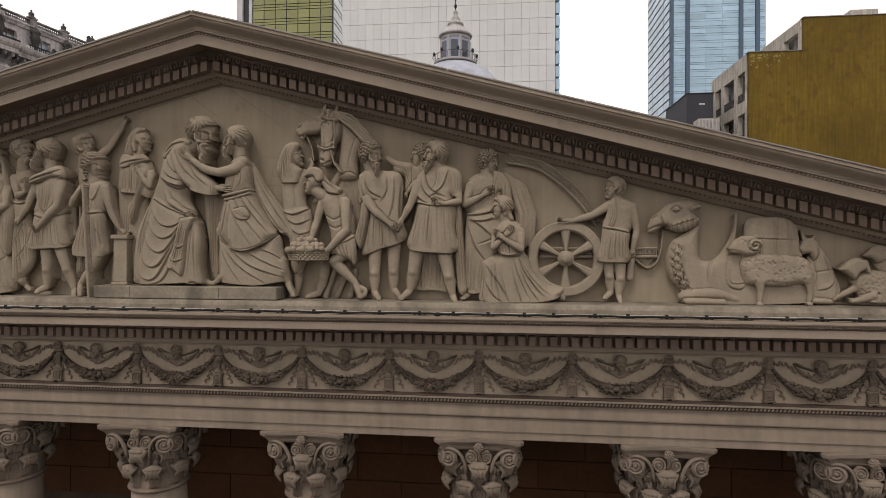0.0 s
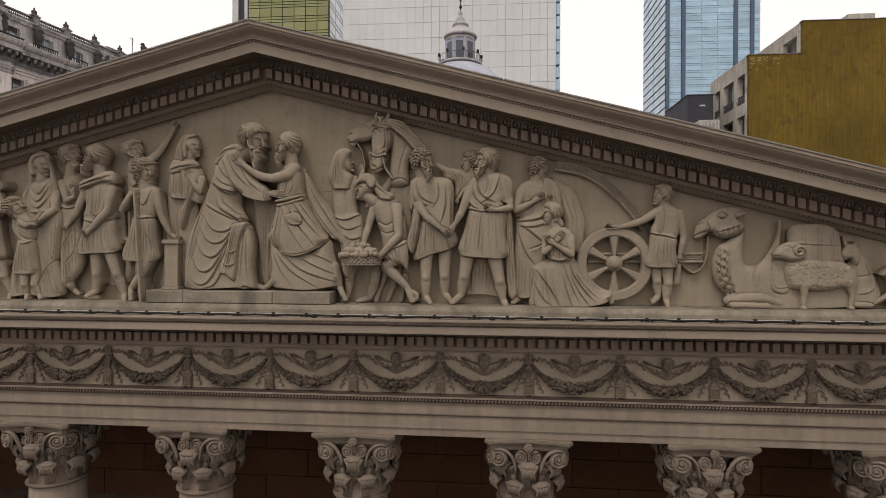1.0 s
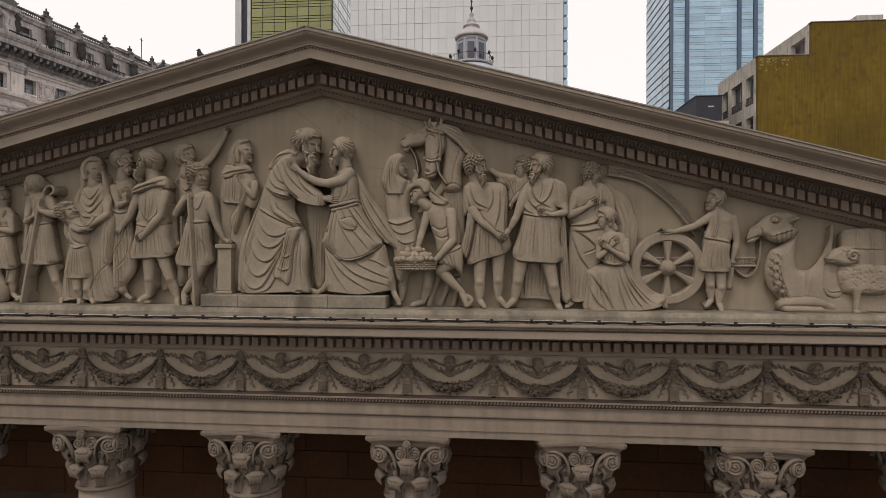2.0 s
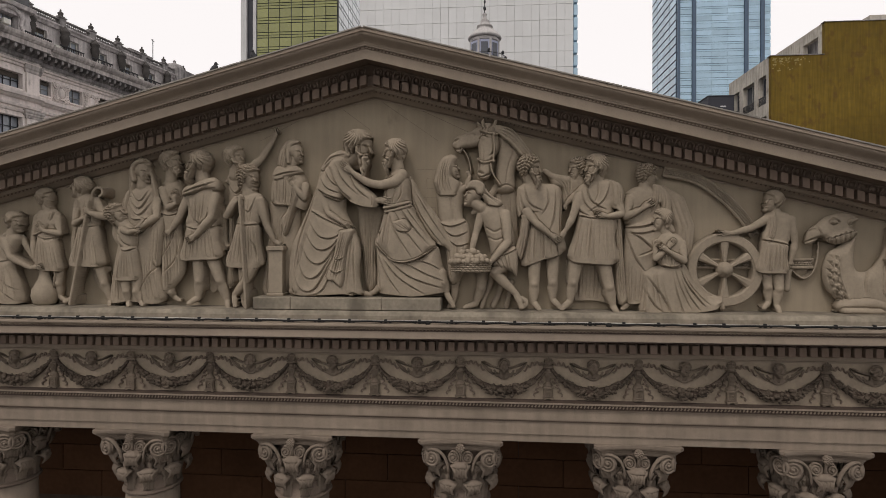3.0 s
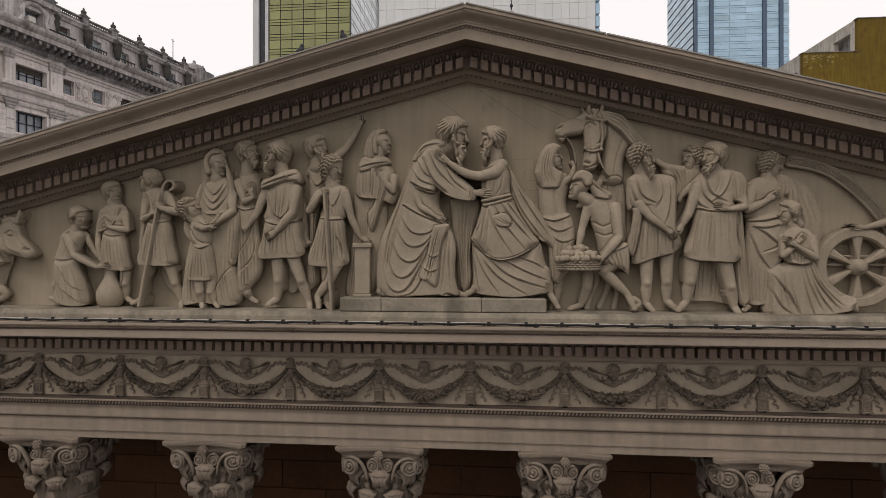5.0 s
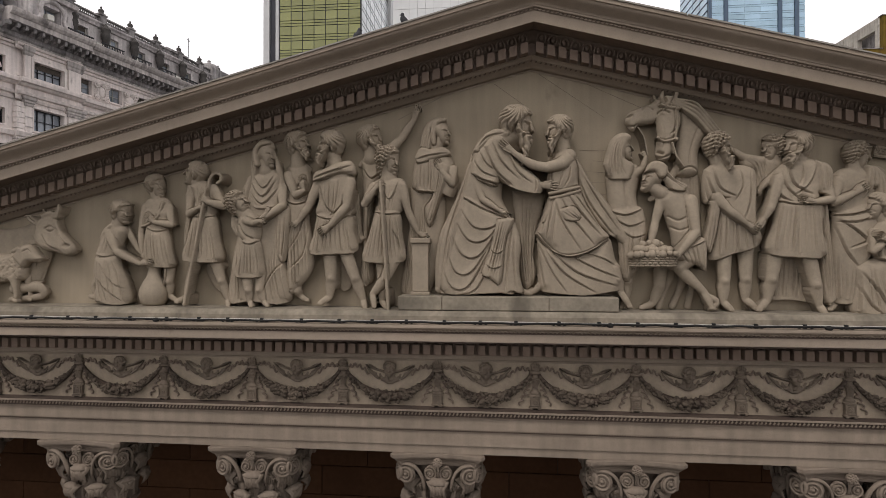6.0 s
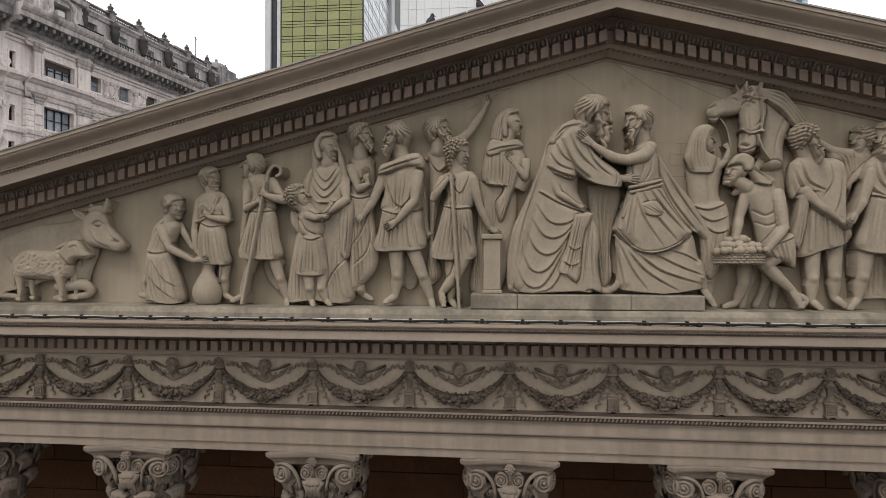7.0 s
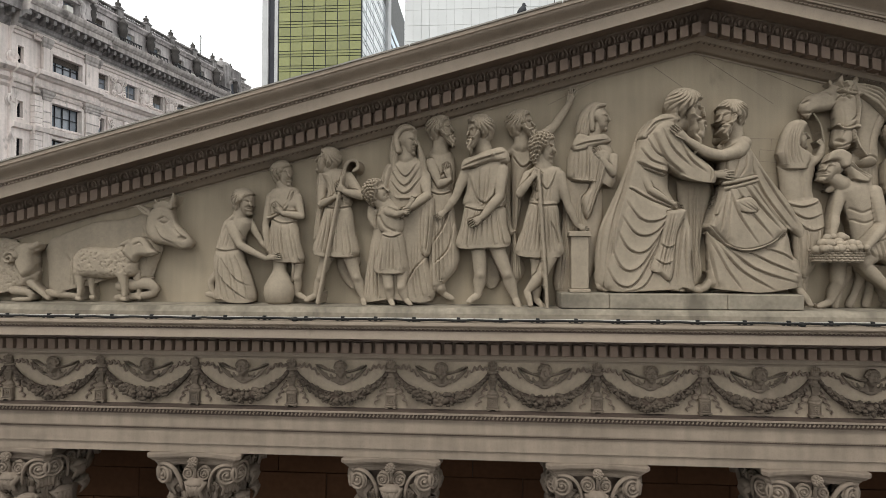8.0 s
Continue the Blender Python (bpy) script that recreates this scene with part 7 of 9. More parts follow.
def horses():
    c = Carving((1.51, 5.76), (3.42, 2.80), 0.0115)
    c.mass([(2.48, 4.18), (2.93, 4.22), (3.00, 3.35), (2.97, 2.86), (2.52, 2.86)], 0.04, 0.08, 0.08)
    c.pleats([(2.54, 4.13), (2.56, 3.52), (2.58, 2.91)], [(2.89, 4.13), (2.93, 3.52), (2.93, 2.91)], 5, 0.055)
    c.mass([(2.39, 5.54), (2.72, 5.47), (3.02, 5.22), (3.32, 4.87), (3.08, 4.87), (2.94, 4.55), (2.91, 4.15), (2.54, 4.13), (2.50, 4.46), (2.54, 4.96)], 0.08, 0.16, 0.16, False)
    c.cut((2.59, 4.22), (2.76, 4.28), (2.93, 4.19), w=0.016, h=0.03)
    c.cut((2.89, 4.95), (2.78, 4.63), (2.74, 4.33), w=0.016, h=0.025)
    for k in range(8):
        e, a, b, m, n = k / 7, (2.50, 5.50), (2.83, 5.39), (3.08, 5.12), (3.34, 4.85)
        c.limb([(a[0] - 0.02 * e, a[1] - 0.1 * e), (b[0] - 0.02 * e, b[1] - 0.26 * e + 0.03 * (k % 2)), (m[0] - 0.04 * e, m[1] - 0.24 * e + 0.03 * (k % 2)), (n[0] - 0.14 * e, n[1] - 0.1 * e)], [0.022, 0.036, 0.034, 0.012], [0.27, 0.29 + 0.03 * (k % 2), 0.27, 0.2], 0.0)
    c.mass([(1.61, 5.12), (1.69, 5.28), (1.84, 5.36), (2.04, 5.42), (2.24, 5.53), (2.35, 5.35), (2.26, 5.13), (2.04, 5.05), (1.86, 5.03), (1.78, 4.92), (1.67, 5.01)], 0.12, 0.15, 0.11, False)
    c.cut((1.63, 5.04), (1.75, 5.02), (1.84, 5.05), w=0.016, h=0.05).cut((1.68, 5.19), (1.74, 5.22), w=0.02, h=0.06)
    c.ball((2.02, 5.31), 0.045, 0.034, 0.17, 0.03).cut((1.94, 5.33), (2.02, 5.37), (2.10, 5.31), w=0.013, h=0.04)
    for line in (((1.80, 5.32), (1.84, 5.16), (1.81, 5.01)), ((1.82, 5.05), (2.02, 5.16), (2.24, 5.24)), ((1.86, 5.01), (1.97, 4.80), (2.02, 4.51))):
        c.limb(list(line), [0.019] * 3, 0.20, 0.0)
    c.limb([(2.22, 5.47), (2.15, 5.58), (2.17, 5.62)], [0.045, 0.03, 0.01], 0.14)
    c.mass([(2.19, 5.30), (2.28, 5.46), (2.46, 5.53), (2.56, 5.35), (2.60, 5.07), (2.51, 4.82), (2.46, 4.55), (2.38, 4.39), (2.24, 4.37), (2.14, 4.49), (2.17, 4.78), (2.16, 5.08)], 0.18, 0.17, 0.13, False)
    c.fold((2.22, 5.08), (2.26, 4.80), (2.22, 4.58), w=0.03, h=0.04, side=-1)
    c.fold((2.54, 5.22), (2.50, 4.93), (2.39, 4.82), w=0.035, h=0.06)
    c.ball((2.27, 5.22), 0.045, 0.036, 0.33, 0.03).cut((2.19, 5.23), (2.27, 5.29), (2.36, 5.23), w=0.014, h=0.05)
    c.cut((2.19, 4.53), (2.25, 4.50), w=0.026, h=0.07).cut((2.17, 4.43), (2.28, 4.44), (2.39, 4.49), w=0.014, h=0.05)
    for line in (((2.15, 4.78), (2.30, 4.72), (2.49, 4.77)), ((2.22, 5.38), (2.37, 5.33), (2.55, 5.30)), ((2.48, 5.28), (2.50, 5.02), (2.47, 4.75)), ((2.42, 4.69), (2.48, 4.46), (2.61, 4.26))):
        c.limb(list(line), [0.021] * 3, 0.36, 0.0)
    for p in ((2.16, 4.78), (2.48, 4.75), (2.50, 5.30)):
        c.ball(p, 0.036, 0.036, 0.37, 0.03)
    c.limb([(2.33, 5.44), (2.26, 5.55), (2.29, 5.65)], [0.04, 0.045, 0.012], 0.26)
    c.limb([(2.48, 5.48), (2.52, 5.59), (2.49, 5.68)], [0.04, 0.045, 0.012], 0.24)
    for k in range(4):
        p, q = (2.41, 5.51), (2.28, 5.29)
        c.limb([(p[0] - 0.03 * k, p[1]), (q[0] + 0.04 * k, q[1] + 0.02 * k)], [0.03, 0.014], 0.34, 0.0)
    c.limb([(2.39, 4.02), (2.52, 4.22), (2.63, 4.40)], [0.08, 0.07, 0.06], 0.12)
    c.limb([(2.89, 4.70), (3.04, 4.68), (3.15, 4.72)], [0.06, 0.05, 0.03], 0.12)
    c.finish("two bridled horse heads with flowing manes, beige stone carving", "horse_statue", "animal statue")


for carve in (ox, standing_sheep, lying_ram, camel, saddle_pack, standing_ram, pack_donkey, lying_lamb, far_lamb, horses):
    carve()

# hind legs of the horses behind the porter
bm = bmesh.new()
bar(bm, [(2.43, 2.59), (2.43, 2.26), (2.32, 1.99), (2.24, 1.75)], [0.12, 0.08, 0.06, 0.07], 0.14)
bar(bm, [(2.67, 2.50), (2.67, 2.21), (2.57, 1.95), (2.48, 1.76)], [0.12, 0.08, 0.06, 0.07], 0.14)
bar(bm, [(2.85, 2.26), (2.83, 2.04), (2.76, 1.76)], [0.08, 0.06, 0.07], 0.16)
finish_carving(bm, "horse legs carved in low relief in beige stone", 2.52, 1.70, "horse_relief", "animal statue")

# chariot: wheel, curved lattice side and swept cloth
WX, WZ, WR = 7.08, 2.54, 0.74
chariot = thing("chariot", "carved stone chariot with a lattice border and spoked wheel", "chariot", (WX, 0, H(WZ - WR)))
bm = bmesh.new()
n = 48
rows = []
for rr, yy in ((WR, 0.16), (WR, -0.02), (WR - 0.03, -0.06), (WR - 0.17, -0.06), (WR - 0.2, -0.02), (WR - 0.2, 0.16)):
    rows.append([bm.verts.new((rr * math.cos(2 * math.pi * i / n), yy, WR + rr * math.sin(2 * math.pi * i / n))) for i in range(n)])
for a, b in zip(rows, rows[1:] + rows[:1]):
    for i in range(n):
        j = (i + 1) % n
        bm.faces.new((a[i], a[j], b[j], b[i]))
wheel = part("wheel", bm, CARVED, chariot)
bm = bmesh.new()
m = pose(0, 0, WR, 90, 0, 0)
lathe(bm, [(0.15, -0.14), (0.16, 0.02), (0.14, 0.07), (0.1, 0.09), (0.09, 0.13), (0.05, 0.16)], 28)
bm.transform(m)
part("hub", bm, CARVED, wheel, smooth=True)
for k in range(6):
    bm = bmesh.new()
    for s0, s1 in ((0, 1),):
        rows = []
        for i in range(7):
            s = i / 6
            wd = 0.032 + 0.062 * s ** 1.6
            d = 0.12 + (WR - 0.19 - 0.12) * s
            rows.append([bm.verts.new((d, yy, u * wd)) for u, yy in ((-1, 0.12), (-1, -0.02), (-0.5, -0.045), (0.5, -0.045), (1, -0.02), (1, 0.12))])
        for a, b in zip(rows, rows[1:]):
            for i in range(6):
                j = (i + 1) % 6
                bm.faces.new((a[i], a[j], b[j], b[i]))
        bm.faces.new(rows[0][::-1]), bm.faces.new(rows[-1])
    bm.transform(pose(0, 0, WR, 0, 90 + 60 * k, 0))
    part("spoke", bm, CARVED, wheel)



def lattice_band(name, pts, wide, y):
    """A raised border with crossed slats along a line of (x, height) places."""
    bm = bmesh.new()
    n = 40
    line = []
    for i in range(n):
        s = i / (n - 1) * (len(pts) - 1)
        k = min(int(s), len(pts) - 2)
        f = s - k
        p0, p1, p2, p3 = (Vector((*pts[max(0, min(len(pts) - 1, k + d))], 0)) for d in (-1, 0, 1, 2))
        line.append(0.5 * ((2 * p1) + (p2 - p0) * f + (2 * p0 - 5 * p1 + 4 * p2 - p3) * f * f + (3 * p1 - p0 - 3 * p2 + p3) * f ** 3))
    edges = ([], [])
    for i, p in enumerate(line):
        d = (line[min(i + 1, n - 1)] - line[max(i - 1, 0)]).normalized()
        nrm = Vector((-d.y, d.x, 0))
        for e, sgn in zip(edges, (-1, 1)):
            q = p + nrm * sgn * wide / 2
            e.append((q.x - chariot.location.x, y, q.y - (WZ - WR)))
    for e in edges:
        tube(bm, e, 0.026, 6)
    for i in range(0, n - 2, 1):
        tube(bm, [edges[0][i], edges[1][i + 2]], 0.013, 5)
        tube(bm, [edges[1][i], edges[0][i + 2]], 0.013, 5)
    part(name, bm, CARVED, chariot)
    bm = bmesh.new()
    rows = []
    for i in range(n):
        a, b = Vector(edges[0][i]), Vector(edges[1][i])
        rows.append([bm.verts.new(v) for v in (a + Vector((0, 0.02, 0)), b + Vector((0, 0.02, 0)), Vector((b.x, YT + 0.02, b.z)), Vector((a.x, YT + 0.02, a.z)))])
    for a, b in zip(rows, rows[1:]):
        for i in range(4):
            j = (i + 1) % 4
            bm.faces.new((a[i], a[j], b[j], b[i]))
    bm.faces.new(rows[0][::-1]), bm.faces.new(rows[-1])
    part("panel", bm, CARVED, chariot)


lattice_band("lattice", [(5.94, 4.53), (6.55, 4.39), (7.05, 4.06), (7.48, 3.62), (7.73, 3.23)], 0.17, 0.13)
lattice_band("lattice", [(6.59, 2.66), (7.70, 2.66), (8.83, 2.67)], 0.16, 0.12)

bm = bmesh.new()
for k in range(11):
    u = k / 10
    bar(bm, [(5.86 + 0.1 * u, 4.23 - 0.03 * u), (6.08 + 0.3 * u - 0.1, 3.92 + 0.05 * u), (6.30 + 0.34 * u - 0.16, 3.41), (6.37 + 0.3 * u - 0.22, 2.68 + 0.14 * u)], [0.035, 0.05, 0.05, 0.02], 0.1 - 0.03 * (k % 3), 7)
finish_carving(bm, "swept horse tail hanging beside the chariot, beige stone carving", 6.12, 2.68, "horse_tail", "horse tail")

# jar, short pillar, block under the central group
bm = bmesh.new()
lathe(bm, [(0.2, 0.0), (0.245, 0.05), (0.285, 0.2), (0.27, 0.32), (0.2, 0.46), (0.13, 0.58), (0.11, 0.7), (0.13, 0.8), (0.17, 0.86), (0.17, 0.9), (0.12, 0.91)], 32, squash=0.8)
tube(bm, [(0.12, -0.02, 0.82), (0.24, -0.03, 0.84), (0.27, -0.03, 0.66), (0.24, -0.02, 0.4)], 0.03, 8)
jar = new("water_jar", mesh_of(bm, "water_jar", CARVED, True))
jar.location = (-7.46, 0.02, H(1.70))
tagged(jar, "round-bellied water jar carved in beige stone", "jar")
pillar = thing("pillar", "short square pillar carved in beige stone", "pillar", (-2.11, -0.02, H(1.95)))
bm = bmesh.new()
box(bm, -0.15, 0.15, -0.13, 0.26, 0.06, 2.91 - 1.95, 0.01)
part("shaft", bm, CARVED, pillar)
bm = bmesh.new()
box(bm, -0.19, 0.19, -0.17, 0.26, 2.91 - 1.95 + 0.001, 3.00 - 1.95, 0.012)
part("cap", bm, CARVED, pillar)
bm = bmesh.new()
box(bm, -0.18, 0.18, -0.16, 0.26, 0.0, 0.059, 0.01)
part("base", bm, CARVED, pillar)
group_plinth = thing("group_plinth", "long low plinth of grimy stone blocks under the embracing pair", "plinth", (-0.53, 0, H(1.70)))
for x0, x1 in ((-1.95, -1.15), (-1.145, 0.75), (0.755, 1.95)):
    bm = bmesh.new()
    box(bm, x0, x1, -0.44, 0.2, 0.0, 0.25, 0.014)
    part("block", bm, LEDGE, group_plinth)

basket = thing("fruit_basket", "woven basket heaped with round fruit in beige stone", "basket", (2.02, -0.28, H(2.48)))
bm = bmesh.new()
prof = [(0.34, 0.0), (0.38, 0.06), (0.4, 0.2), (0.36, 0.2)]
lathe(bm, prof, 30, squash=0.5)
for row in range(5):
    for k in range(26):
        a = 2 * math.pi * (k + 0.5 * (row % 2)) / 26
        rr = 0.36 + 0.009 * row
        blob(bm, (rr * math.cos(a), 0.5 * rr * math.sin(a), 0.03 + 0.042 * row), 0.05, 0.04, 0.024, 7, 5)
part("wicker", bm, CARVED, basket)
r = random.Random(8)
bm = bmesh.new()
blob(bm, (0, 0, 0), 0.07, 0.068, 0.064, 12, 9)
fruit = mesh_of(bm, "fruit", CARVED, True)
for row, (count, zz, wd) in enumerate(((9, 0.22, 0.37), (7, 0.32, 0.28), (4, 0.41, 0.15), (8, 0.23, 0.32), (6, 0.3, 0.24))):
    for k in range(count):
        ob = part("fruit", fruit, None, basket)
        ob.location = (-wd + 2 * wd * k / (count - 1) + r.uniform(-0.02, 0.02), (-0.12, -0.08, -0.03, -0.19, -0.15)[row] + r.uniform(-0.02, 0.02), zz + r.uniform(-0.015, 0.015))
        ob.scale = [r.uniform(0.75, 1.25)] * 3
# ---- frieze ornament, one bay every 1.8 m ----
rnd = random.Random(7)


def garland_mesh(seed):
    r = random.Random(seed)
    bm = bmesh.new()

    def path(s):
        u = 2 * s - 1
        return Vector((0.9 * u * 0.95, 0, 0.26 * u * u + 0.33 * (1 - math.sqrt(1 - 0.93 * u * u))))
    n = 22
    pts = curve_pts(path, n)
    tube(bm, [(p.x, -0.03, p.z) for p in pts], [0.03 + 0.062 * math.sin(math.pi * i / (n - 1)) ** 1.3 for i in range(n)], 8)
    # near-black core: the crevice shade between the fruit is put in as colour
    for f in bm.faces:
        f.material_index = 1
    for i in range(210):
        s = 0.08 + 0.84 * r.random()
        p = path(s)
        w = 0.035 + 0.085 * math.sin(math.pi * s) ** 1.3
        a = r.uniform(-1.0, 1.0)
        size = r.choice((0.014, 0.019, 0.026, 0.036)) * (0.65 + 0.5 * math.sin(math.pi * s))
        c = Vector((p.x + r.uniform(-0.02, 0.02), -0.06 - 0.075 * math.cos(a * 1.4) * math.sin(math.pi * s), p.z + w * a))
        bmesh.ops.create_icosphere(bm, subdivisions=2, radius=size, matrix=Matrix.Translation(c) @ pose(0, 0, 0, r.uniform(0, 90), r.uniform(0, 90), 0))
    for i in range(3):  # rosettes
        s = (0.32, 0.5, 0.67)[i] + r.uniform(-0.04, 0.04)
        p = path(s)
        for k in range(7):
            a = k * 2 * math.pi / 7
            blob(bm, (p.x + 0.042 * math.cos(a), -0.125, p.z + 0.042 * math.sin(a)), 0.024, 0.022, 0.024, 6, 4)
        blob(bm, (p.x, -0.14, p.z), 0.022, 0.02, 0.022, 6, 4)
    for e in (-1, 1):  # wrapped ends
        for k in range(4):
            s = 0.5 + e * (0.47 - 0.035 * k)
            p = path(s)
            box(bm, p.x - 0.035, p.x + 0.035, -0.075, -0.005, p.z - 0.022, p.z + 0.022, 0.006)
    return mesh_of(bm, "garland", FRUIT, True, GRIME_SHADE)


def pedestal_mesh():
    bm = bmesh.new()
    for e in (-1, 1):
        box(bm, 0.07 * e - 0.025, 0.07 * e + 0.025, -0.1, -0.002, -0.13, -0.108, 0.006)
    box(bm, -0.11, 0.11, -0.1, -0.002, -0.108, -0.085, 0.006)
    box(bm, -0.092, 0.092, -0.08, -0.002, -0.085, 0.08, 0.006)
    for x0, x1, z0, z1 in ((-0.075, 0.075, 0.055, 0.068), (-0.075, 0.075, -0.072, -0.059), (-0.075, -0.062, -0.059, 0.055), (0.062, 0.075, -0.059, 0.055)):
        box(bm, x0, x1, -0.096, -0.079, z0, z1)
    for k in range(8):
        a = math.pi * k / 4
        blob(bm, (0.03 * math.cos(a), -0.082, -0.002 + 0.03 * math.sin(a)), 0.017, 0.016, 0.017, 7, 5)
    blob(bm, (0, -0.088, -0.002), 0.016, 0.018, 0.016, 8, 6)
    prof = [(0.115, 0.08), (0.115, 0.1), (0.095, 0.115), (0.1, 0.14), (0.072, 0.165), (0.05, 0.2), (0.046, 0.25), (0.062, 0.31), (0.09, 0.36), (0.094, 0.38), (0.062, 0.395), (0.05, 0.43), (0.062, 0.445), (0.1, 0.46), (0.104, 0.485), (0.06, 0.5), (0.075, 0.53), (0.085, 0.55), (0.05, 0.56)]
    lathe(bm, prof, 18, (0, -0.02, 0), 0.75)
    for k in range(7):
        a = -0.9 + 0.3 * k
        tube(bm, [(0.045 * a, -0.05, 0.2), (0.055 * a, -0.058, 0.27), (0.085 * a, -0.08, 0.35)], [0.006, 0.009, 0.012], 6)
    for k in range(5):
        a = k - 2
        tube(bm, [(0.026 * a, -0.05, 0.55), (0.034 * a, -0.065, 0.6), (0.027 * a + 0.006, -0.055, 0.66 - 0.012 * abs(a))], [0.02, 0.023, 0.005], 7)
    for v in bm.verts:
        v.co.z = 1.1 * v.co.z + 0.013
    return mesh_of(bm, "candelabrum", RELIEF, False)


def winged_head_mesh():
    """A child's head with tight curls between two spread wings."""
    c = Carving((-0.5, 0.13), (0.5, 0.68), 0.008)
    for e in (-1, 1):
        c.mass([(0.05 * e, 0.42), (0.2 * e, 0.435), (0.33 * e, 0.48), (0.47 * e, 0.55), (0.445 * e, 0.47), (0.385 * e, 0.385), (0.3 * e, 0.305), (0.19 * e, 0.245), (0.03 * e, 0.22)], 0.022, 0.03, 0.06, False)
        c.limb([(0.08 * e, 0.405), (0.2 * e, 0.44), (0.33 * e, 0.485), (0.475 * e, 0.553)], [0.022, 0.024, 0.019, 0.008], 0.04)
        c.mask = c.h > 0
        c.edge = 1.0
        for k in range(8):
            t = k / 7
            c.cut(((0.1 + 0.01 * t) * e, 0.385 - 0.09 * t), ((0.27 - 0.1 * t) * e, 0.43 - 0.15 * t), ((0.455 - 0.26 * t) * e, 0.525 - 0.265 * t), w=0.01, h=0.045)
        c.cut((0.2 * e, 0.42), (0.235 * e, 0.36), (0.19 * e, 0.28), w=0.01, h=0.02)
    for k in range(9):
        a = math.pi * (1.08 + 0.84 * k / 8)
        c.ball((0.13 * math.cos(a), 0.32 + 0.12 * math.sin(a)), 0.032, 0.03, 0.02, 0.028)
    c.limb([(0.0, 0.4), (0.0, 0.27)], [0.075, 0.04], 0.02)
    # a round face under a cap of low curls
    c.ball((0.0, 0.525), 0.125, 0.105, 0.03, 0.1)
    for k in range(15):
        a = math.pi * (-0.1 + 1.2 * k / 14)
        c.ball((0.11 * math.cos(a), 0.515 + 0.095 * math.sin(a)), 0.024, 0.024, 0.05, 0.05)
        if k % 2:
            c.ball((0.075 * math.cos(a), 0.54 + 0.062 * math.sin(a)), 0.026, 0.024, 0.1, 0.045)
    c.ball((0.0, 0.455), 0.092, 0.125, 0.05, 0.115)
    c.ball((0.0, 0.36), 0.05, 0.042, 0.07, 0.07)
    for e in (-1, 1):
        c.cut((0.03 * e, 0.475), (0.052 * e, 0.476), w=0.011, h=0.016)
        c.ball((0.056 * e, 0.425), 0.04, 0.036, 0.12, 0.026)
    c.limb([(0.0, 0.5), (0.0, 0.44)], [0.012, 0.022], 0.16)
    c.cut((-0.022, 0.402), (0.022, 0.402), w=0.008, h=0.016)
    me, x, base = c.mesh("winged_head", RELIEF, 0.0)
    me.transform(Matrix.Translation((x, 0, base + 0.08)))
    return me


def ribbon_mesh(e, low):
    bm = bmesh.new()
    n = 40
    pts = []
    for i in range(n):
        s = i / (n - 1)
        if low:
            pts.append((e * (0.1 + 0.17 * s + 0.035 * math.sin(s * 22)), -0.018, 0.3 - 0.36 * s + 0.015 * math.cos(s * 22)))
        else:
            pts.append((e * (0.1 + 0.4 * s), -0.018, 0.57 + 0.06 * math.sin(s * 3.0) - 0.15 * s * s + 0.032 * math.sin(s * 26)))
    tube(bm, pts, [0.019 * (1.1 - 0.3 * i / n) for i in range(n)], 6, 1.4)
    return mesh_of(bm, "ribbon", SOILED, True)


garlands = [garland_mesh(s) for s in (3, 11, 29)]
pedestal, winged = pedestal_mesh(), winged_head_mesh()
ribbons = [ribbon_mesh(e, low) for e in (-1, 1) for low in (False, True)]
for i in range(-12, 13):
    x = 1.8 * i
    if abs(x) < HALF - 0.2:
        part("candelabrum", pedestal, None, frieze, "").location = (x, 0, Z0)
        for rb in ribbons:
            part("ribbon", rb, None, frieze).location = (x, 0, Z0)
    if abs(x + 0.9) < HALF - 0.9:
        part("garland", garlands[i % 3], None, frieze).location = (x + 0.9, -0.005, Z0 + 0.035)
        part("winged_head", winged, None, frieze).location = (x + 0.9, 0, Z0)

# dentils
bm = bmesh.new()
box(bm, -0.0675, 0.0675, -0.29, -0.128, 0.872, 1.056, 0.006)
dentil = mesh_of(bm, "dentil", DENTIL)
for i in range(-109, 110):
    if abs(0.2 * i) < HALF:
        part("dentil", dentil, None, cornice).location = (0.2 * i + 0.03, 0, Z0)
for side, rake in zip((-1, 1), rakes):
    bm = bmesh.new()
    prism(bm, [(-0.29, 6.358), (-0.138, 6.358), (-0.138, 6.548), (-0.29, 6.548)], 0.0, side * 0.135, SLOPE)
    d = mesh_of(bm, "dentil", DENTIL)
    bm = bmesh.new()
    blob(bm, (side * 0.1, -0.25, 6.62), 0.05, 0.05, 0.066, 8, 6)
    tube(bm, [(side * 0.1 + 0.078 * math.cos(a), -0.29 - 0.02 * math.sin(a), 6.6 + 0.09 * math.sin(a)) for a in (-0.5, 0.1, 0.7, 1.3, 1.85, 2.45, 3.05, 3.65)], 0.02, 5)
    egg = mesh_of(bm, "egg", BROWN_SHADE, True)
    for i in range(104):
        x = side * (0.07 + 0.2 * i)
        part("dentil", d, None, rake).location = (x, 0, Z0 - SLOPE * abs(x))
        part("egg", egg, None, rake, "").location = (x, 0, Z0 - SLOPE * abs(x))


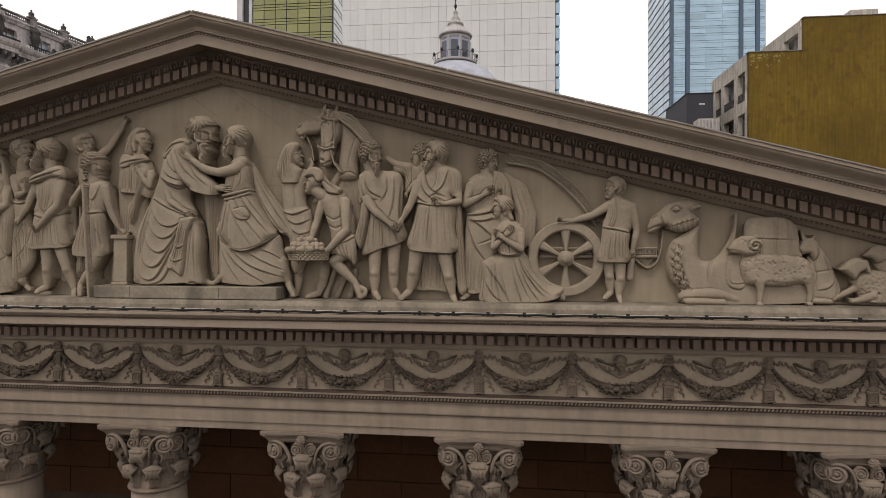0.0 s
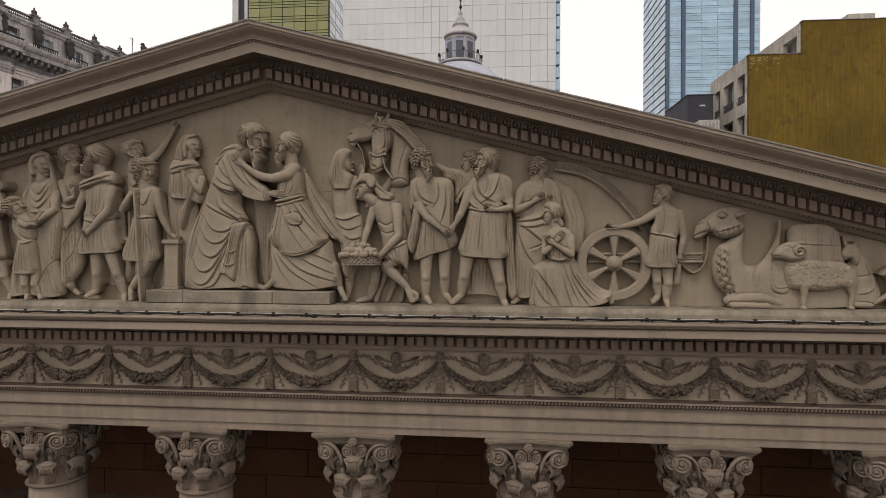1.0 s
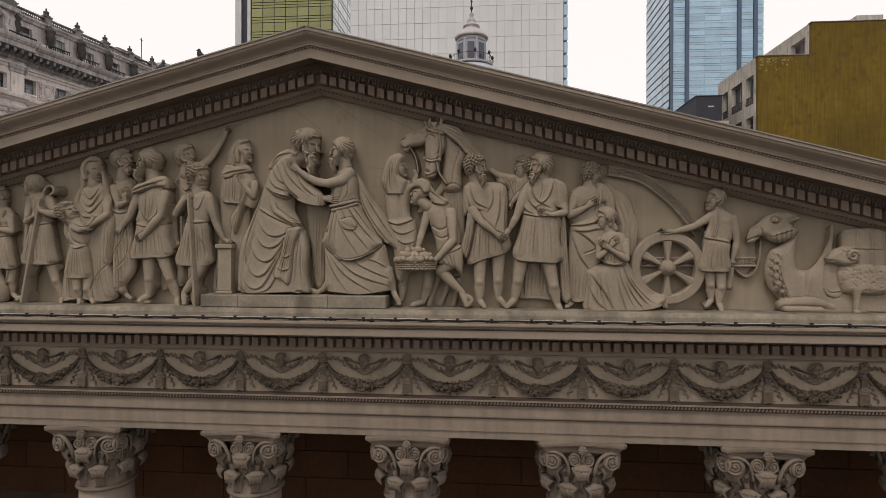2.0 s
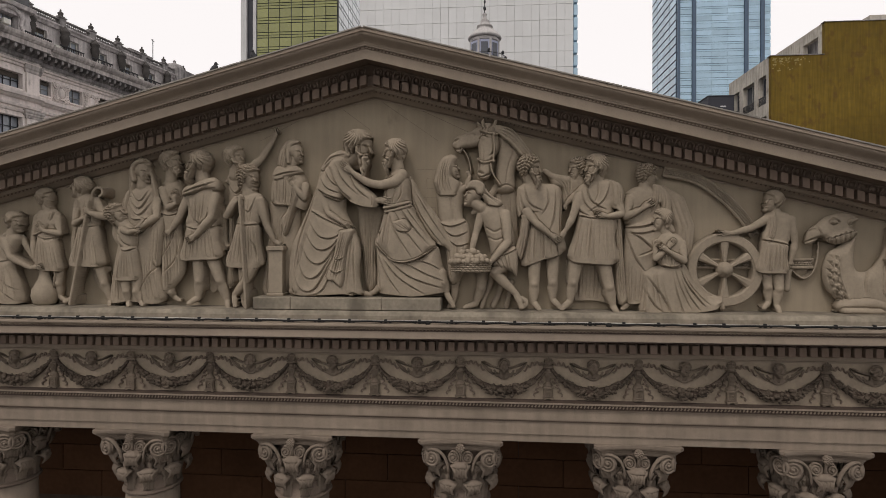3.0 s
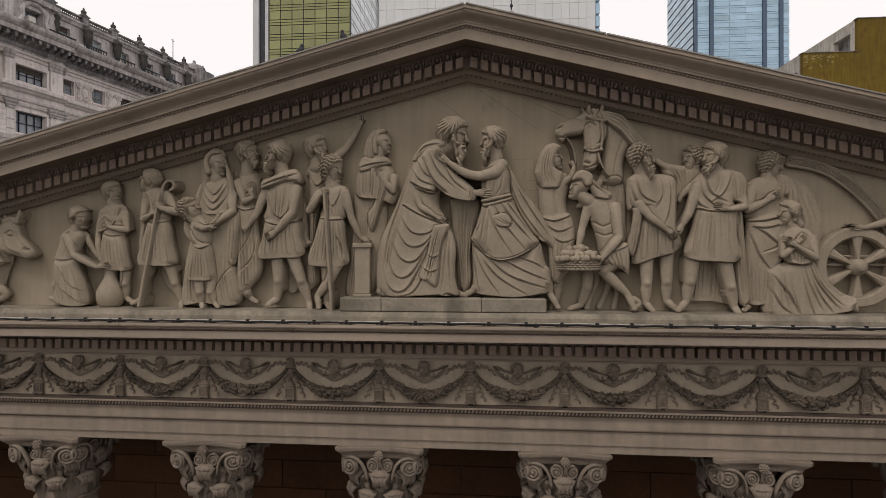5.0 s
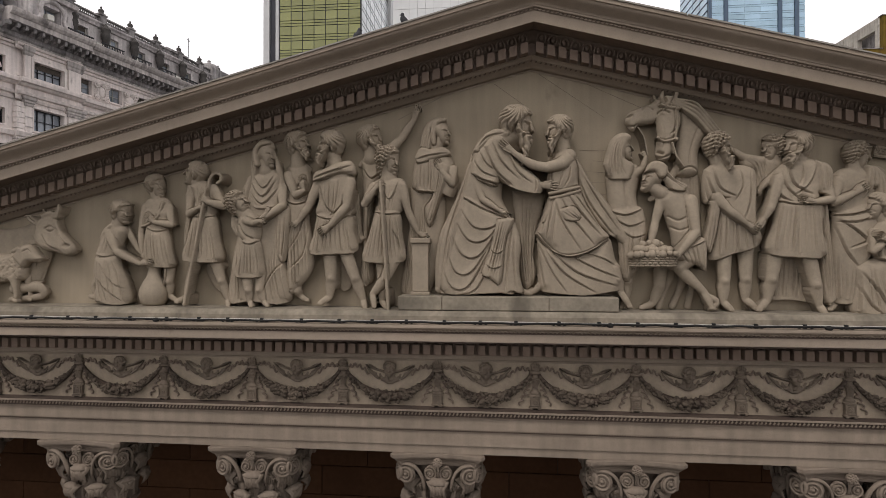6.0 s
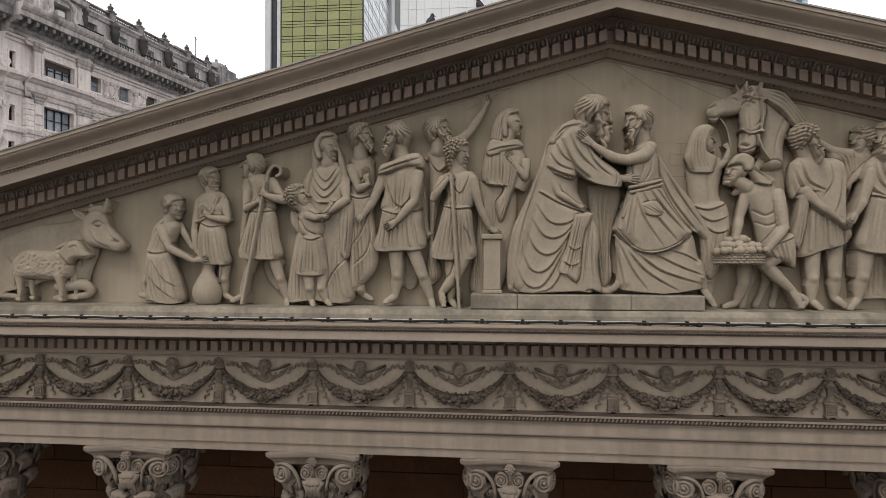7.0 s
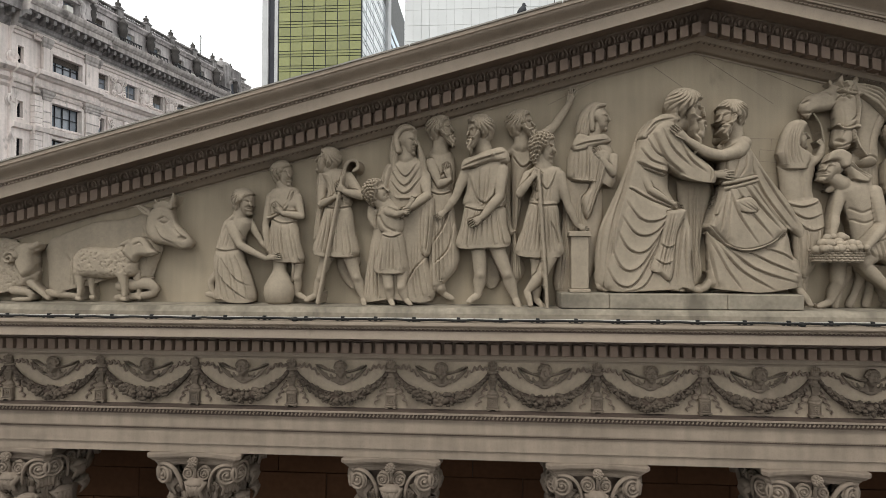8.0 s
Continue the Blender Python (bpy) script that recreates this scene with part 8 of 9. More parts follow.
def bead_rows(name, rows, parent, mat, drop=0.0):
    """Rows of small carved beads, (y, h, radius, pitch, stretch, x0, x1) each, as one mesh."""
    vs, fs = [], []
    for y, h, r, pitch, stretch, x0, x1 in rows:
        for i in range(int((x1 - x0) / pitch)):
            x = x0 + pitch * i
            z = Z0 + h - drop * abs(x)
            b = len(vs)
            lean = r * 0.5
            vs += [(x - r * stretch, y, z - lean), (x, y - r, z), (x + r * stretch, y, z + lean), (x, y + r, z), (x, y, z + r), (x, y, z - r)]
            fs += [(b, b + 1, b + 4), (b + 1, b + 2, b + 4), (b + 2, b + 3, b + 4), (b + 3, b, b + 4), (b + 1, b, b + 5), (b + 2, b + 1, b + 5), (b + 3, b + 2, b + 5), (b, b + 3, b + 5)]
    me = bpy.data.meshes.new(name)
    me.from_pydata(vs, [], fs)
    me.materials.append(mat)
    ob = part(name, me, None, parent)
    ob["kind"] = "stuff"
    return ob


# Added dark strips behind the beads: grime, and the shade of the gaps painted.
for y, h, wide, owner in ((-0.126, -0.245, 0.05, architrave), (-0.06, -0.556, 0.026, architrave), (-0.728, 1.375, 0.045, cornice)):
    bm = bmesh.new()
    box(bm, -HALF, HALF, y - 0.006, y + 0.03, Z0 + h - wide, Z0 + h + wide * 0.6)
    part("grimy_fillet", bm, GRIME_SHADE, owner)
bead_rows("bead_moulding", [(-0.135, -0.245, 0.03, 0.07, 0.85, -HALF, HALF), (-0.065, -0.556, 0.017, 0.045, 1.1, -HALF, HALF)], architrave, STONE_DIM)
bead_rows("bead_moulding", [(-0.738, 1.375, 0.026, 0.07, 1.1, -HALF, HALF), (-0.06, 0.775, 0.02, 0.07, 1.0, -HALF, HALF)], cornice, STONE_DIM)
for side, rake in zip((-1, 1), rakes):
    x0, x1 = (0.0, HALF) if side > 0 else (-HALF, 0.0)
    bead_rows("bead_moulding", [(-0.745, 6.93, 0.022, 0.07, 1.2, x0, x1), (-0.03, 6.28, 0.03, 0.09, 1.0, x0, x1)], rake, SOILED, SLOPE)
# ---- cables, clips and joints on the ledge and the tympanum ----
CONDUIT = material("pale_conduit_plastic", (0.46, 0.43, 0.38), 0.6, 0.6, 1.15, 3.0, 14.0, 0.1)
pipe = thing("ledge_conduit", "thin pale conduit clipped along the cornice edge", "conduit", (0, -0.70, H(1.535)))
r = random.Random(17)
spans = 30
for i in range(spans):
    x0 = -19.5 + 39.0 * i / spans
    x1 = -19.5 + 39.0 * (i + 1) / spans - 0.02
    bm = bmesh.new()
    a, b = r.uniform(-0.008, 0.008), r.uniform(-0.008, 0.008)
    tube(bm, [(x0, a, 0.0), ((x0 + x1) / 2, 0, r.uniform(-0.006, 0.006)), (x1, b, 0.0)], 0.011, 7)
    part("conduit_length", bm, CONDUIT, pipe)
    for k in range(2):
        bm = bmesh.new()
        box(bm, -0.03, 0.03, -0.025, 0.02, -0.05, 0.026, 0.006)
        tube(bm, [(-0.13, -0.01, -0.02), (-0.06, -0.03, -0.06), (0.07, -0.03, -0.055), (0.14, -0.01, -0.015)], 0.013, 6)
        part("clip", bm, DARK, pipe).location = (x0 + 0.35 + 0.65 * k + r.uniform(-0.08, 0.08), 0, 0)
# Drawn thick and unbroken, so it also stands for the shadow below the conduit.
cable = thing("black_cable", "loose black cable sagging along the cornice edge", "cable", (0, -0.775, H(1.505)))
n = 60
for i in range(n):
    x0, x1 = -19.5 + 39.0 * i / n, -19.5 + 39.0 * (i + 1) / n
    sag = r.uniform(0.0, 0.014)
    bm = bmesh.new()
    tube(bm, [(x0 + (x1 - x0) * s, 0.0, 0.016 - 4 * sag * s * (1 - s) + 0.006) for s in (0, 0.25, 0.5, 0.75, 1)], 0.02, 6)
    part("cable_length", bm, DARK, cable)
for x in (4.66, -6.9, 1.2):
    bm = bmesh.new()
    blob(bm, (x, 0.02, 0.0), 0.06, 0.05, 0.045, 10, 7)
    part("junction", bm, DARK, cable)
cable_front = H(1.5)


def joint(a, b, wide=0.006):
    """A thin open joint in the plaster from a to b, (x, height) each."""
    bm = bmesh.new()
    d = Vector((b[0] - a[0], 0, b[1] - a[1]))
    nrm = Vector((-d.z, 0, d.x)).normalized() * wide / 2
    v = [Vector((p[0], YT - 0.004, H(p[1]))) + e * nrm for p in (a, b) for e in (-1, 1)]
    w = [q + Vector((0, 0.01, 0)) for q in v]
    vs = [bm.verts.new(q) for q in (v[0], v[1], v[3], v[2], w[0], w[1], w[3], w[2])]
    for q in ((0, 1, 2, 3), (7, 6, 5, 4), (0, 4, 5, 1), (1, 5, 6, 2), (2, 6, 7, 3), (3, 7, 4, 0)):
        bm.faces.new([vs[k] for k in q])
    part("joint", bm, SOILED, tympanum)


for a, b in (((-0.75, 5.95), (-0.15, 5.5)), ((0.1, 6.1), (1.3, 5.25)), ((0.85, 5.95), (2.0, 5.4)), ((-2.6, 5.3), (-1.5, 5.85))):
    joint(a, b)
for k in range(7):
    z = 3.45 + 0.2 * k
    joint((0.85 + 0.11 * (k % 3), z), (1.38 + 0.09 * (k % 2), z - 0.02 - 0.012 * (k % 3)), 0.004)
    if k % 3:
        joint((1.05 + 0.2 * (k % 2), z), (1.06 + 0.2 * (k % 2), z + 0.18), 0.004)


def pigeon(x, z, turn):
    """A bird at rest: body, head, tail and beak."""
    bird = thing("pigeon", "dark pigeon perched on the roof edge", "bird", (x, -0.75, z), turn, "birds on the roof edge")
    bm = bmesh.new()
    blob(bm, (0, 0, 0.13), 0.085, 0.075, 0.14, 12, 9, 35)
    blob(bm, (0.05, 0, 0.27), 0.045, 0.045, 0.055, 10, 8)
    tube(bm, [(0.02, 0, 0.2), (0.05, 0, 0.26)], [0.05, 0.04], 8)
    part("body", bm, FEATHER, bird, smooth=True)
    bm = bmesh.new()
    tube(bm, [(-0.05, 0, 0.06), (-0.2, 0, -0.01)], [0.04, 0.02], 8)
    part("tail", bm, FEATHER, bird, smooth=True)
    bm = bmesh.new()
    tube(bm, [(0.09, 0, 0.27), (0.125, 0, 0.262)], [0.012, 0.003], 6)
    part("beak", bm, IRON, bird)
    for e in (-1, 1):
        bm = bmesh.new()
        tube(bm, [(0.0, 0.03 * e, 0.06), (0.01, 0.03 * e, 0.0)], 0.008, 6)
        part("leg", bm, IRON, bird)
    bird.scale = (0.78, 0.78, 0.78)
    return bird


for x, turn in ((-3.15, 20), (-2.3, 200)):
    pigeon(x, H(7.268 - SLOPE * abs(x - APEX)), turn)
# ---- the city behind ----
def wall_with_openings(bm, x0, x1, z0, z1, y0, y1, openings):
    """A wall between y0 and y1 with through openings (x0, x1, z0, z1)."""
    xs = sorted({x0, x1, *(v for o in openings for v in o[:2] if x0 < v < x1)})
    zs = sorted({z0, z1, *(v for o in openings for v in o[2:] if z0 < v < z1)})
    for a, b in zip(xs, xs[1:]):
        for c, d in zip(zs, zs[1:]):
            if not any(o[0] < (a + b) / 2 < o[1] and o[2] < (c + d) / 2 < o[3] for o in openings):
                box(bm, a, b, y0, y1, c, d)
    bmesh.ops.remove_doubles(bm, verts=bm.verts, dist=0.0005)
    seen = {}
    for f in bm.faces:  # drop the hidden faces between cells
        seen.setdefault(tuple(round(v, 3) for v in f.calc_center_median()), []).append(f)
    bmesh.ops.delete(bm, geom=[f for fs in seen.values() if len(fs) > 1 for f in fs], context="FACES_ONLY")
    return bm


def fill_window(parent, x0, x1, z0, z1, y, bars=2, rows=2, mat=SASH, blind=0.0):
    """Frame, glass and glazing bars set into an opening; blind: the part of its height covered by a shutter."""
    bm = bmesh.new()
    t = 0.05
    xs = [x0 + t] + [x0 + (x1 - x0) * i / (bars + 1) for i in range(1, bars + 1)] + [x1 - t]
    zs = [z0 + t] + [z0 + (z1 - z0) * i / rows for i in range(1, rows)] + [z1 - t]
    g = 0.018
    wall_with_openings(bm, x0, x1, z0, z1, y, y + 0.07, [(a + (g if a != xs[0] else 0), b - (g if b != xs[-1] else 0), c + (g if c != zs[0] else 0), d - (g if d != zs[-1] else 0)) for a, b in zip(xs, xs[1:]) for c, d in zip(zs, zs[1:])])
    w = part("window", bm, mat, parent)
    bm = bmesh.new()
    box(bm, x0 + 0.02, x1 - 0.02, y + 0.085, y + 0.1, z0 + 0.02, z1 - 0.02)
    part("pane", bm, SKYPANE, w)
    if blind:
        bm = bmesh.new()
        n = int((z1 - z0) * blind / 0.06)
        slats = [(y - d, z1 - 0.06 * i - h) for i in range(n) for d, h in ((0.002, 0.0), (0.012, 0.008), (0.012, 0.05), (0.002, 0.059))]
        prism(bm, slats + [(y + 0.02, slats[-1][1]), (y + 0.02, z1)], x0 + t, x1 - t)
        part("shutter", bm, SHUTTER, w, "brown roller shutter")
    return w


# Pale blue-grey base colour stands in for sky mirrored in the panes.
SKYPANE = material("sky_painted_window_glass", (0.26, 0.29, 0.33), 0.06, 0.7, 1.25, 1.2, 3.0, 0.0, vary=0.35, spec=0.8)
SHADEPANE = material("dim_window_glass", (0.025, 0.026, 0.03), 0.12, 0.8, 1.2, 1.0, 4.0, 0.0, spec=0.35)
SHUTTER = material("brown_shutter", (0.09, 0.075, 0.062), 0.7, 0.85, 1.1, 1.5, 9.0, 0.0)
ACWHITE = material("aged_white_plastic", (0.6, 0.59, 0.54), 0.6, 0.9, 1.05, 2.0, 9.0, 0.0)

# -- ornate limestone corner building, its long street front running back from the square
T0 = Z0
manor = thing("corner_building", "ornate grimy limestone corner building with cornice and balustraded attic", "building", (-29.3, 25.0, 0), 80.63)
BAY = 2.57
END = 17.6
opens, lower = [], []
for k in range(7):
    x = -0.4 + BAY * k
    opens.append((x - 0.1, x + 1.05, T0 + 13.75, T0 + 14.9))
    lower.append((x + 0.12, x + 0.78, T0 + 10.3, T0 + 11.9))
bm = bmesh.new()
wall_with_openings(bm, -0.55, END, T0 + 9.0, T0 + 15.6, 0.0, 0.5, opens + lower)
box(bm, -0.55, END, 0.0, 0.5, 0.0, T0 + 9.0)
box(bm, -4.3, END, 0.5, 14.0, 0.0, T0 + 15.6)
part("wall", bm, PALE, manor)
for i, o in enumerate(opens):
    fill_window(manor, *o, 0.24, 1, 2, blind=(0.3, 0.0, 0.55, 0.2, 0.4, 0.3, 0.3)[i])
for i, o in enumerate(lower):
    fill_window(manor, *o, 0.24, 1, 3, blind=(0.0, 0.35, 0.2, 0.3, 0.0, 0.3, 0.2)[i])
# corner pavilion, standing forward
pav = [(-3.8, -1.75, T0 + 13.7, T0 + 14.75), (-3.8, -1.75, T0 + 10.4, T0 + 11.8), (-3.8, -1.75, T0 + 7.6, T0 + 9.65), (-5.7, -5.35, T0 + 13.6, T0 + 14.6), (-5.7, -5.35, T0 + 10.5, T0 + 11.45), (-5.7, -5.35, T0 + 8.2, T0 + 9.3)]
bm = bmesh.new()
wall_with_openings(bm, -4.3, -0.55, T0 + 6.0, T0 + 15.6, -0.35, 0.4, pav[:3])
box(bm, -4.3, -0.55, -0.35, 0.4, 0.0, T0 + 6.0)
for x0, x1 in ((-4.4, -4.0), (-1.5, -0.57)):
    box(bm, x0, x1, -0.5, -0.34, T0 + 5.0, T0 + 12.2, 0.02)
    box(bm, x0, x1, -0.46, -0.34, T0 + 13.35, T0 + 15.2, 0.02)
wall_with_openings(bm, -6.0, -4.302, T0 + 6.0, T0 + 15.6, -0.1, 0.6, pav[3:])
box(bm, -6.0, -4.302, -0.1, 0.6, 0.0, T0 + 5.999)
part("pavilion_wall", bm, PALE, manor)
for i, o in enumerate(pav[:3]):
    fill_window(manor, *o, -0.05, 3, 2, IRON, blind=(0.35, 0.0, 0.0)[i])
bm = bmesh.new()
lathe(bm, [(2.1, 0.0), (2.1, T0 + 12.12), (2.25, T0 + 12.28), (2.16, T0 + 12.3), (2.16, T0 + 12.45), (2.4, T0 + 12.62), (2.2, T0 + 12.66), (2.2, T0 + 12.96), (2.45, T0 + 13.05), (2.66, T0 + 13.2), (2.66, T0 + 13.4), (2.1, T0 + 13.54), (2.05, T0 + 15.6)], 40, (-6.2, 2.2, 0))
part("corner_turret", bm, PALE, manor, smooth=False)
bm = bmesh.new()
lathe(bm, [(1.9, 17.2), (1.9, 19.0), (2.1, 19.1), (2.15, 19.3), (1.7, 19.4), (1.2, 20.6), (0.3, 21.4), (0.05, 22.0)], 32, (-6.2, 2.2, T0))
part("turret_attic", bm, SOOT, manor)
for a in (-60, -15, 30):
    bm = bmesh.new()
    box(bm, -0.4, 0.4, -1.95, -1.8, T0 + 17.5, T0 + 18.6, 0.03)
    bm.transform(Matrix.Translation((-6.2, 2.2, 0)) @ pose(0, 0, 0, 0, 0, a))
    part("turret_window", bm, DARKGLASS, manor)
for z in (9.9, 10.5, 11.1):
    for o0, o1 in ((-4.41, -3.97), (-1.55, -0.56)):
        bm = bmesh.new()
        box(bm, o0, o1, -0.53, -0.49, T0 + z, T0 + z + 0.07)
        part("rustication_band", bm, CORNICE, manor)
for o in pav[3:]:
    bm = bmesh.new()
    wall_with_openings(bm, o[0] + 0.002, o[1] - 0.002, o[2] + 0.002, o[3] - 0.002, 0.1, 0.16, [(o[0] + 0.04, o[1] - 0.04, o[2] + 0.04, (o[2] + o[3]) / 2 - 0.02), (o[0] + 0.04, o[1] - 0.04, (o[2] + o[3]) / 2 + 0.02, o[3] - 0.04)])
    slit = part("slit_window", bm, IRON, manor)
    bm = bmesh.new()
    box(bm, o[0] + 0.02, o[1] - 0.02, 0.17, 0.19, o[2] + 0.02, o[3] - 0.02)
    part("pane", bm, SHADEPANE, slit)
    bm = bmesh.new()
    wall_with_openings(bm, o[0] - 0.09, o[1] + 0.09, o[2] - 0.09, o[3] + 0.09, -0.15, -0.1, [o])
    part("slit_surround", bm, PALE, manor)
for k in range(17):
    bm = bmesh.new()
    z = T0 + 6.4 + 0.33 * k
    box(bm, -4.9, -4.401, -0.46, -0.101, z, z + 0.312, 0.012)
    part("quoin", bm, PALE, manor)
# string courses
for z0, prof in ((12.12, ((0.0, 0.0), (0.05, 0.02), (0.09, 0.16), (0.04, 0.18), (0.04, 0.3), (0.13, 0.34), (0.17, 0.5), (0.06, 0.54), (0.06, 0.84), (0.18, 0.9), (0.24, 1.02), (0.32, 1.06), (0.34, 1.24), (0.34, 1.3), (0.06, 1.42))), (15.22, ((0.0, 0.0), (0.05, 0.02), (0.07, 0.1), (0.03, 0.12), (0.03, 0.2), (0.11, 0.24), (0.14, 0.36), (0.02, 0.37))), (9.85, ((0.0, 0.0), (0.12, 0.04), (0.16, 0.3), (0.05, 0.36)))):
    for x0, x1, y in ((-0.54, END, 0.0), (-4.93, -0.541, -0.36), (-6.0, -4.931, -0.11)):
        bm = bmesh.new()
        prism(bm, [(y + 0.02, T0 + z0)] + [(y - 1.7 * d, T0 + z0 + h) for d, h in prof] + [(y + 0.02, T0 + z0 + prof[-1][1])], x0, x1)
        part("string_course", bm, PALE, manor)
# carved panels and consoles between the windows
r = random.Random(31)
for k in range(6):
    x = 0.62 + BAY * k
    bm = bmesh.new()
    x += 0.1
    box(bm, x, x + 1.28, -0.06, 0.02, T0 + 13.6, T0 + 15.0, 0.02)
    mid, hub = x + 0.64, T0 + 14.28
    blob(bm, (mid, -0.08, hub), 0.3, 0.2, 0.4, 18, 12)
    tube(bm, [(mid + 0.36 * math.cos(a), -0.15, hub + 0.47 * math.sin(a)) for a in (math.pi * i / 12 for i in range(25))], 0.06, 6)
    for e in (-1, 1):
        for cz, rr, w in ((14.72, 0.25, 0.07), (13.86, 0.2, 0.06)):
            tube(bm, [(mid + e * (0.42 - q * math.cos(a)), -0.14 - 0.14 * (1 - q / rr), T0 + cz + q * math.sin(a) * (1 if cz > 14.2 else -1)) for a, q in ((0.5 * i, rr * (1 - i / 26)) for i in range(24))], w, 6)
        for i in range(4):
            tube(bm, [(mid + e * 0.3, -0.1, hub + 0.1 - 0.1 * i), (mid + e * 0.48, -0.2, hub + 0.14 - 0.13 * i), (mid + e * 0.6, -0.1, hub + 0.02 - 0.13 * i)], [0.04, 0.075, 0.02], 6)
    for i in range(7):
        a = math.pi * (0.15 + 0.7 * i / 6)
        tube(bm, [(mid, -0.18, T0 + 14.62), (mid + 0.2 * math.cos(a), -0.26, T0 + 14.66 + 0.22 * math.sin(a))], [0.03, 0.06], 6)
    for i in range(26):
        blob(bm, (x + r.uniform(0.08, 1.2), -0.08, T0 + r.uniform(13.72, 14.9)), r.uniform(0.05, 0.09), r.uniform(0.05, 0.1), r.uniform(0.05, 0.09), 8, 6)
    part("carved_panel", bm, PALE, manor)
for k in range(7):
    for x in (-0.42 + BAY * k, 0.72 + BAY * k):
        bm = bmesh.new()
        box(bm, x - 0.2, x + 0.2, -0.16, 0.02, T0 + 10.2, T0 + 12.1, 0.03)
        for cz, rr in ((11.7, 0.26), (10.6, 0.18)):
            tube(bm, [(x + q * math.cos(a), -0.22 - 0.08 * (1 - q / rr), T0 + cz + q * math.sin(a)) for a, q in ((0.5 * i, rr * (1 - i / 27)) for i in range(25))], 0.05, 6)
        tube(bm, [(x + 0.2, -0.2, T0 + 11.6), (x + 0.05, -0.24, T0 + 11.1), (x - 0.14, -0.2, T0 + 10.7)], [0.06, 0.09, 0.05], 7)
        part("console", bm, PALE, manor, smooth=True)
    bm = bmesh.new()
    box(bm, -0.5 + BAY * k, 0.6 + BAY * k, -0.1, 0.02, T0 + 13.72, T0 + 13.84, 0.01)
    part("window_sill", bm, PALE, manor)
for x0, x1 in ((-4.42, -3.98), (-1.55, -0.5)):
    for y, steps in ((-0.5, ((0.03, 11.8), (0.06, 11.88), (0.06, 11.95), (0.12, 12.02), (0.12, 12.12), (0.18, 12.2), (0.2, 12.37))), (-0.46, ((0.02, 14.95), (0.06, 15.05), (0.06, 15.15), (0.12, 15.25), (0.15, 15.5)))):
        bm = bmesh.new()
        rings = [[bm.verts.new(v) for v in ((x0 - d, y - d, T0 + z), (x1 + d, y - d, T0 + z), (x1 + d, -0.34, T0 + z), (x0 - d, -0.34, T0 + z))] for d, z in steps]
        for lo, hi in zip(rings, rings[1:]):
            for i in range(4):
                j = (i + 1) % 4
                bm.faces.new((lo[i], lo[j], hi[j], hi[i]))
        bm.faces.new(rings[0][::-1]), bm.faces.new(rings[-1])
        part("pilaster_capital", bm, CORNICE, manor)
for x0, x1, z0, z1 in pav[:3]:
    bm = bmesh.new()
    wall_with_openings(bm, x0 - 0.16, x1 + 0.16, z0 - 0.12, z1 + 0.16, -0.42, -0.35, [(x0, x1, z0, z1)])
    part("window_surround", bm, PALE, manor)
# main cornice with modillions
CORN = [(0.45, 15.6), (-0.06, 15.6), (-0.1, 15.75), (-0.2, 15.85), (-0.22, 16.05), (-0.3, 16.1), (-0.3, 16.4), (-0.95, 16.42), (-0.98, 16.45), (-0.98, 16.75), (-1.05, 16.8), (-1.16, 16.95), (-1.2, 17.1), (-1.2, 17.18), (0.45, 17.22)]
for x0, x1, dy in ((-0.45, END + 0.6, 0.0), (-6.0, -0.451, -0.36)):
    bm = bmesh.new()
    # second: bed mould and soffit, darker for grime and for painted underside shade
    prism(bm, [(y + dy, T0 + h) for y, h in CORN], x0, x1, second=(2, 3, 4, 5, 6, 7))
    part("main_cornice", bm, CORNICE, manor, mat2=GRIMY)
bm = bmesh.new()
lathe(bm, [(2.05, 15.61), (2.2, 15.85), (2.25, 16.1), (2.3, 16.4), (2.95, 16.42), (3.0, 16.8), (3.15, 17.0), (3.2, 17.18), (1.0, 17.2)], 40, (-6.2, 2.2, T0))
part("main_cornice", bm, GRIMY, manor)
bm = bmesh.new()
prism(bm, [(-0.28, 16.02), (-0.4, 16.04), (-0.55, 16.16), (-0.7, 16.2), (-0.82, 16.14), (-0.88, 16.22), (-0.88, 16.42), (-0.28, 16.42)], -0.09, 0.09)
modillion = mesh_of(bm, "modillion", GRIMY)
for k in range(35):
    part("modillion", modillion, None, manor).location = (-0.2 + 0.51 * k, 0, T0)
for k in range(11):
    part("modillion", modillion, None, manor).location = (-5.9 + 0.51 * k, -0.37, T0)
for k in range(12):
    ob = part("modillion", modillion, None, manor)
    ob.matrix_basis = pose(-6.2, 2.2, T0, 0, 0, -75 + 12 * k) @ pose(0, -1.95, 0)
for a in (-40, 10, 45):
    for cz, rr in ((13.9, 0.36), (11.4, 0.42)):
        bm = bmesh.new()
        tube(bm, [(q * math.cos(t), -2.2 - 0.14 * (1 - q / rr), T0 + cz + q * math.sin(t)) for t, q in ((0.5 * i, rr * (1 - i / 27)) for i in range(25))], 0.075, 7)
        blob(bm, (0, -2.12, T0 + cz), rr, 0.12, rr, 16, 8)
        tube(bm, [(0.2, -2.15, T0 + cz - 0.2), (0.05, -2.2, T0 + cz - 0.7), (-0.02, -2.15, T0 + cz - 1.1)], [0.14, 0.09, 0.03], 7)
        bm.transform(Matrix.Translation((-6.2, 2.2, 0)) @ pose(0, 0, 0, 0, 0, a))
        part("scroll_console", bm, PALE, manor, smooth=True)
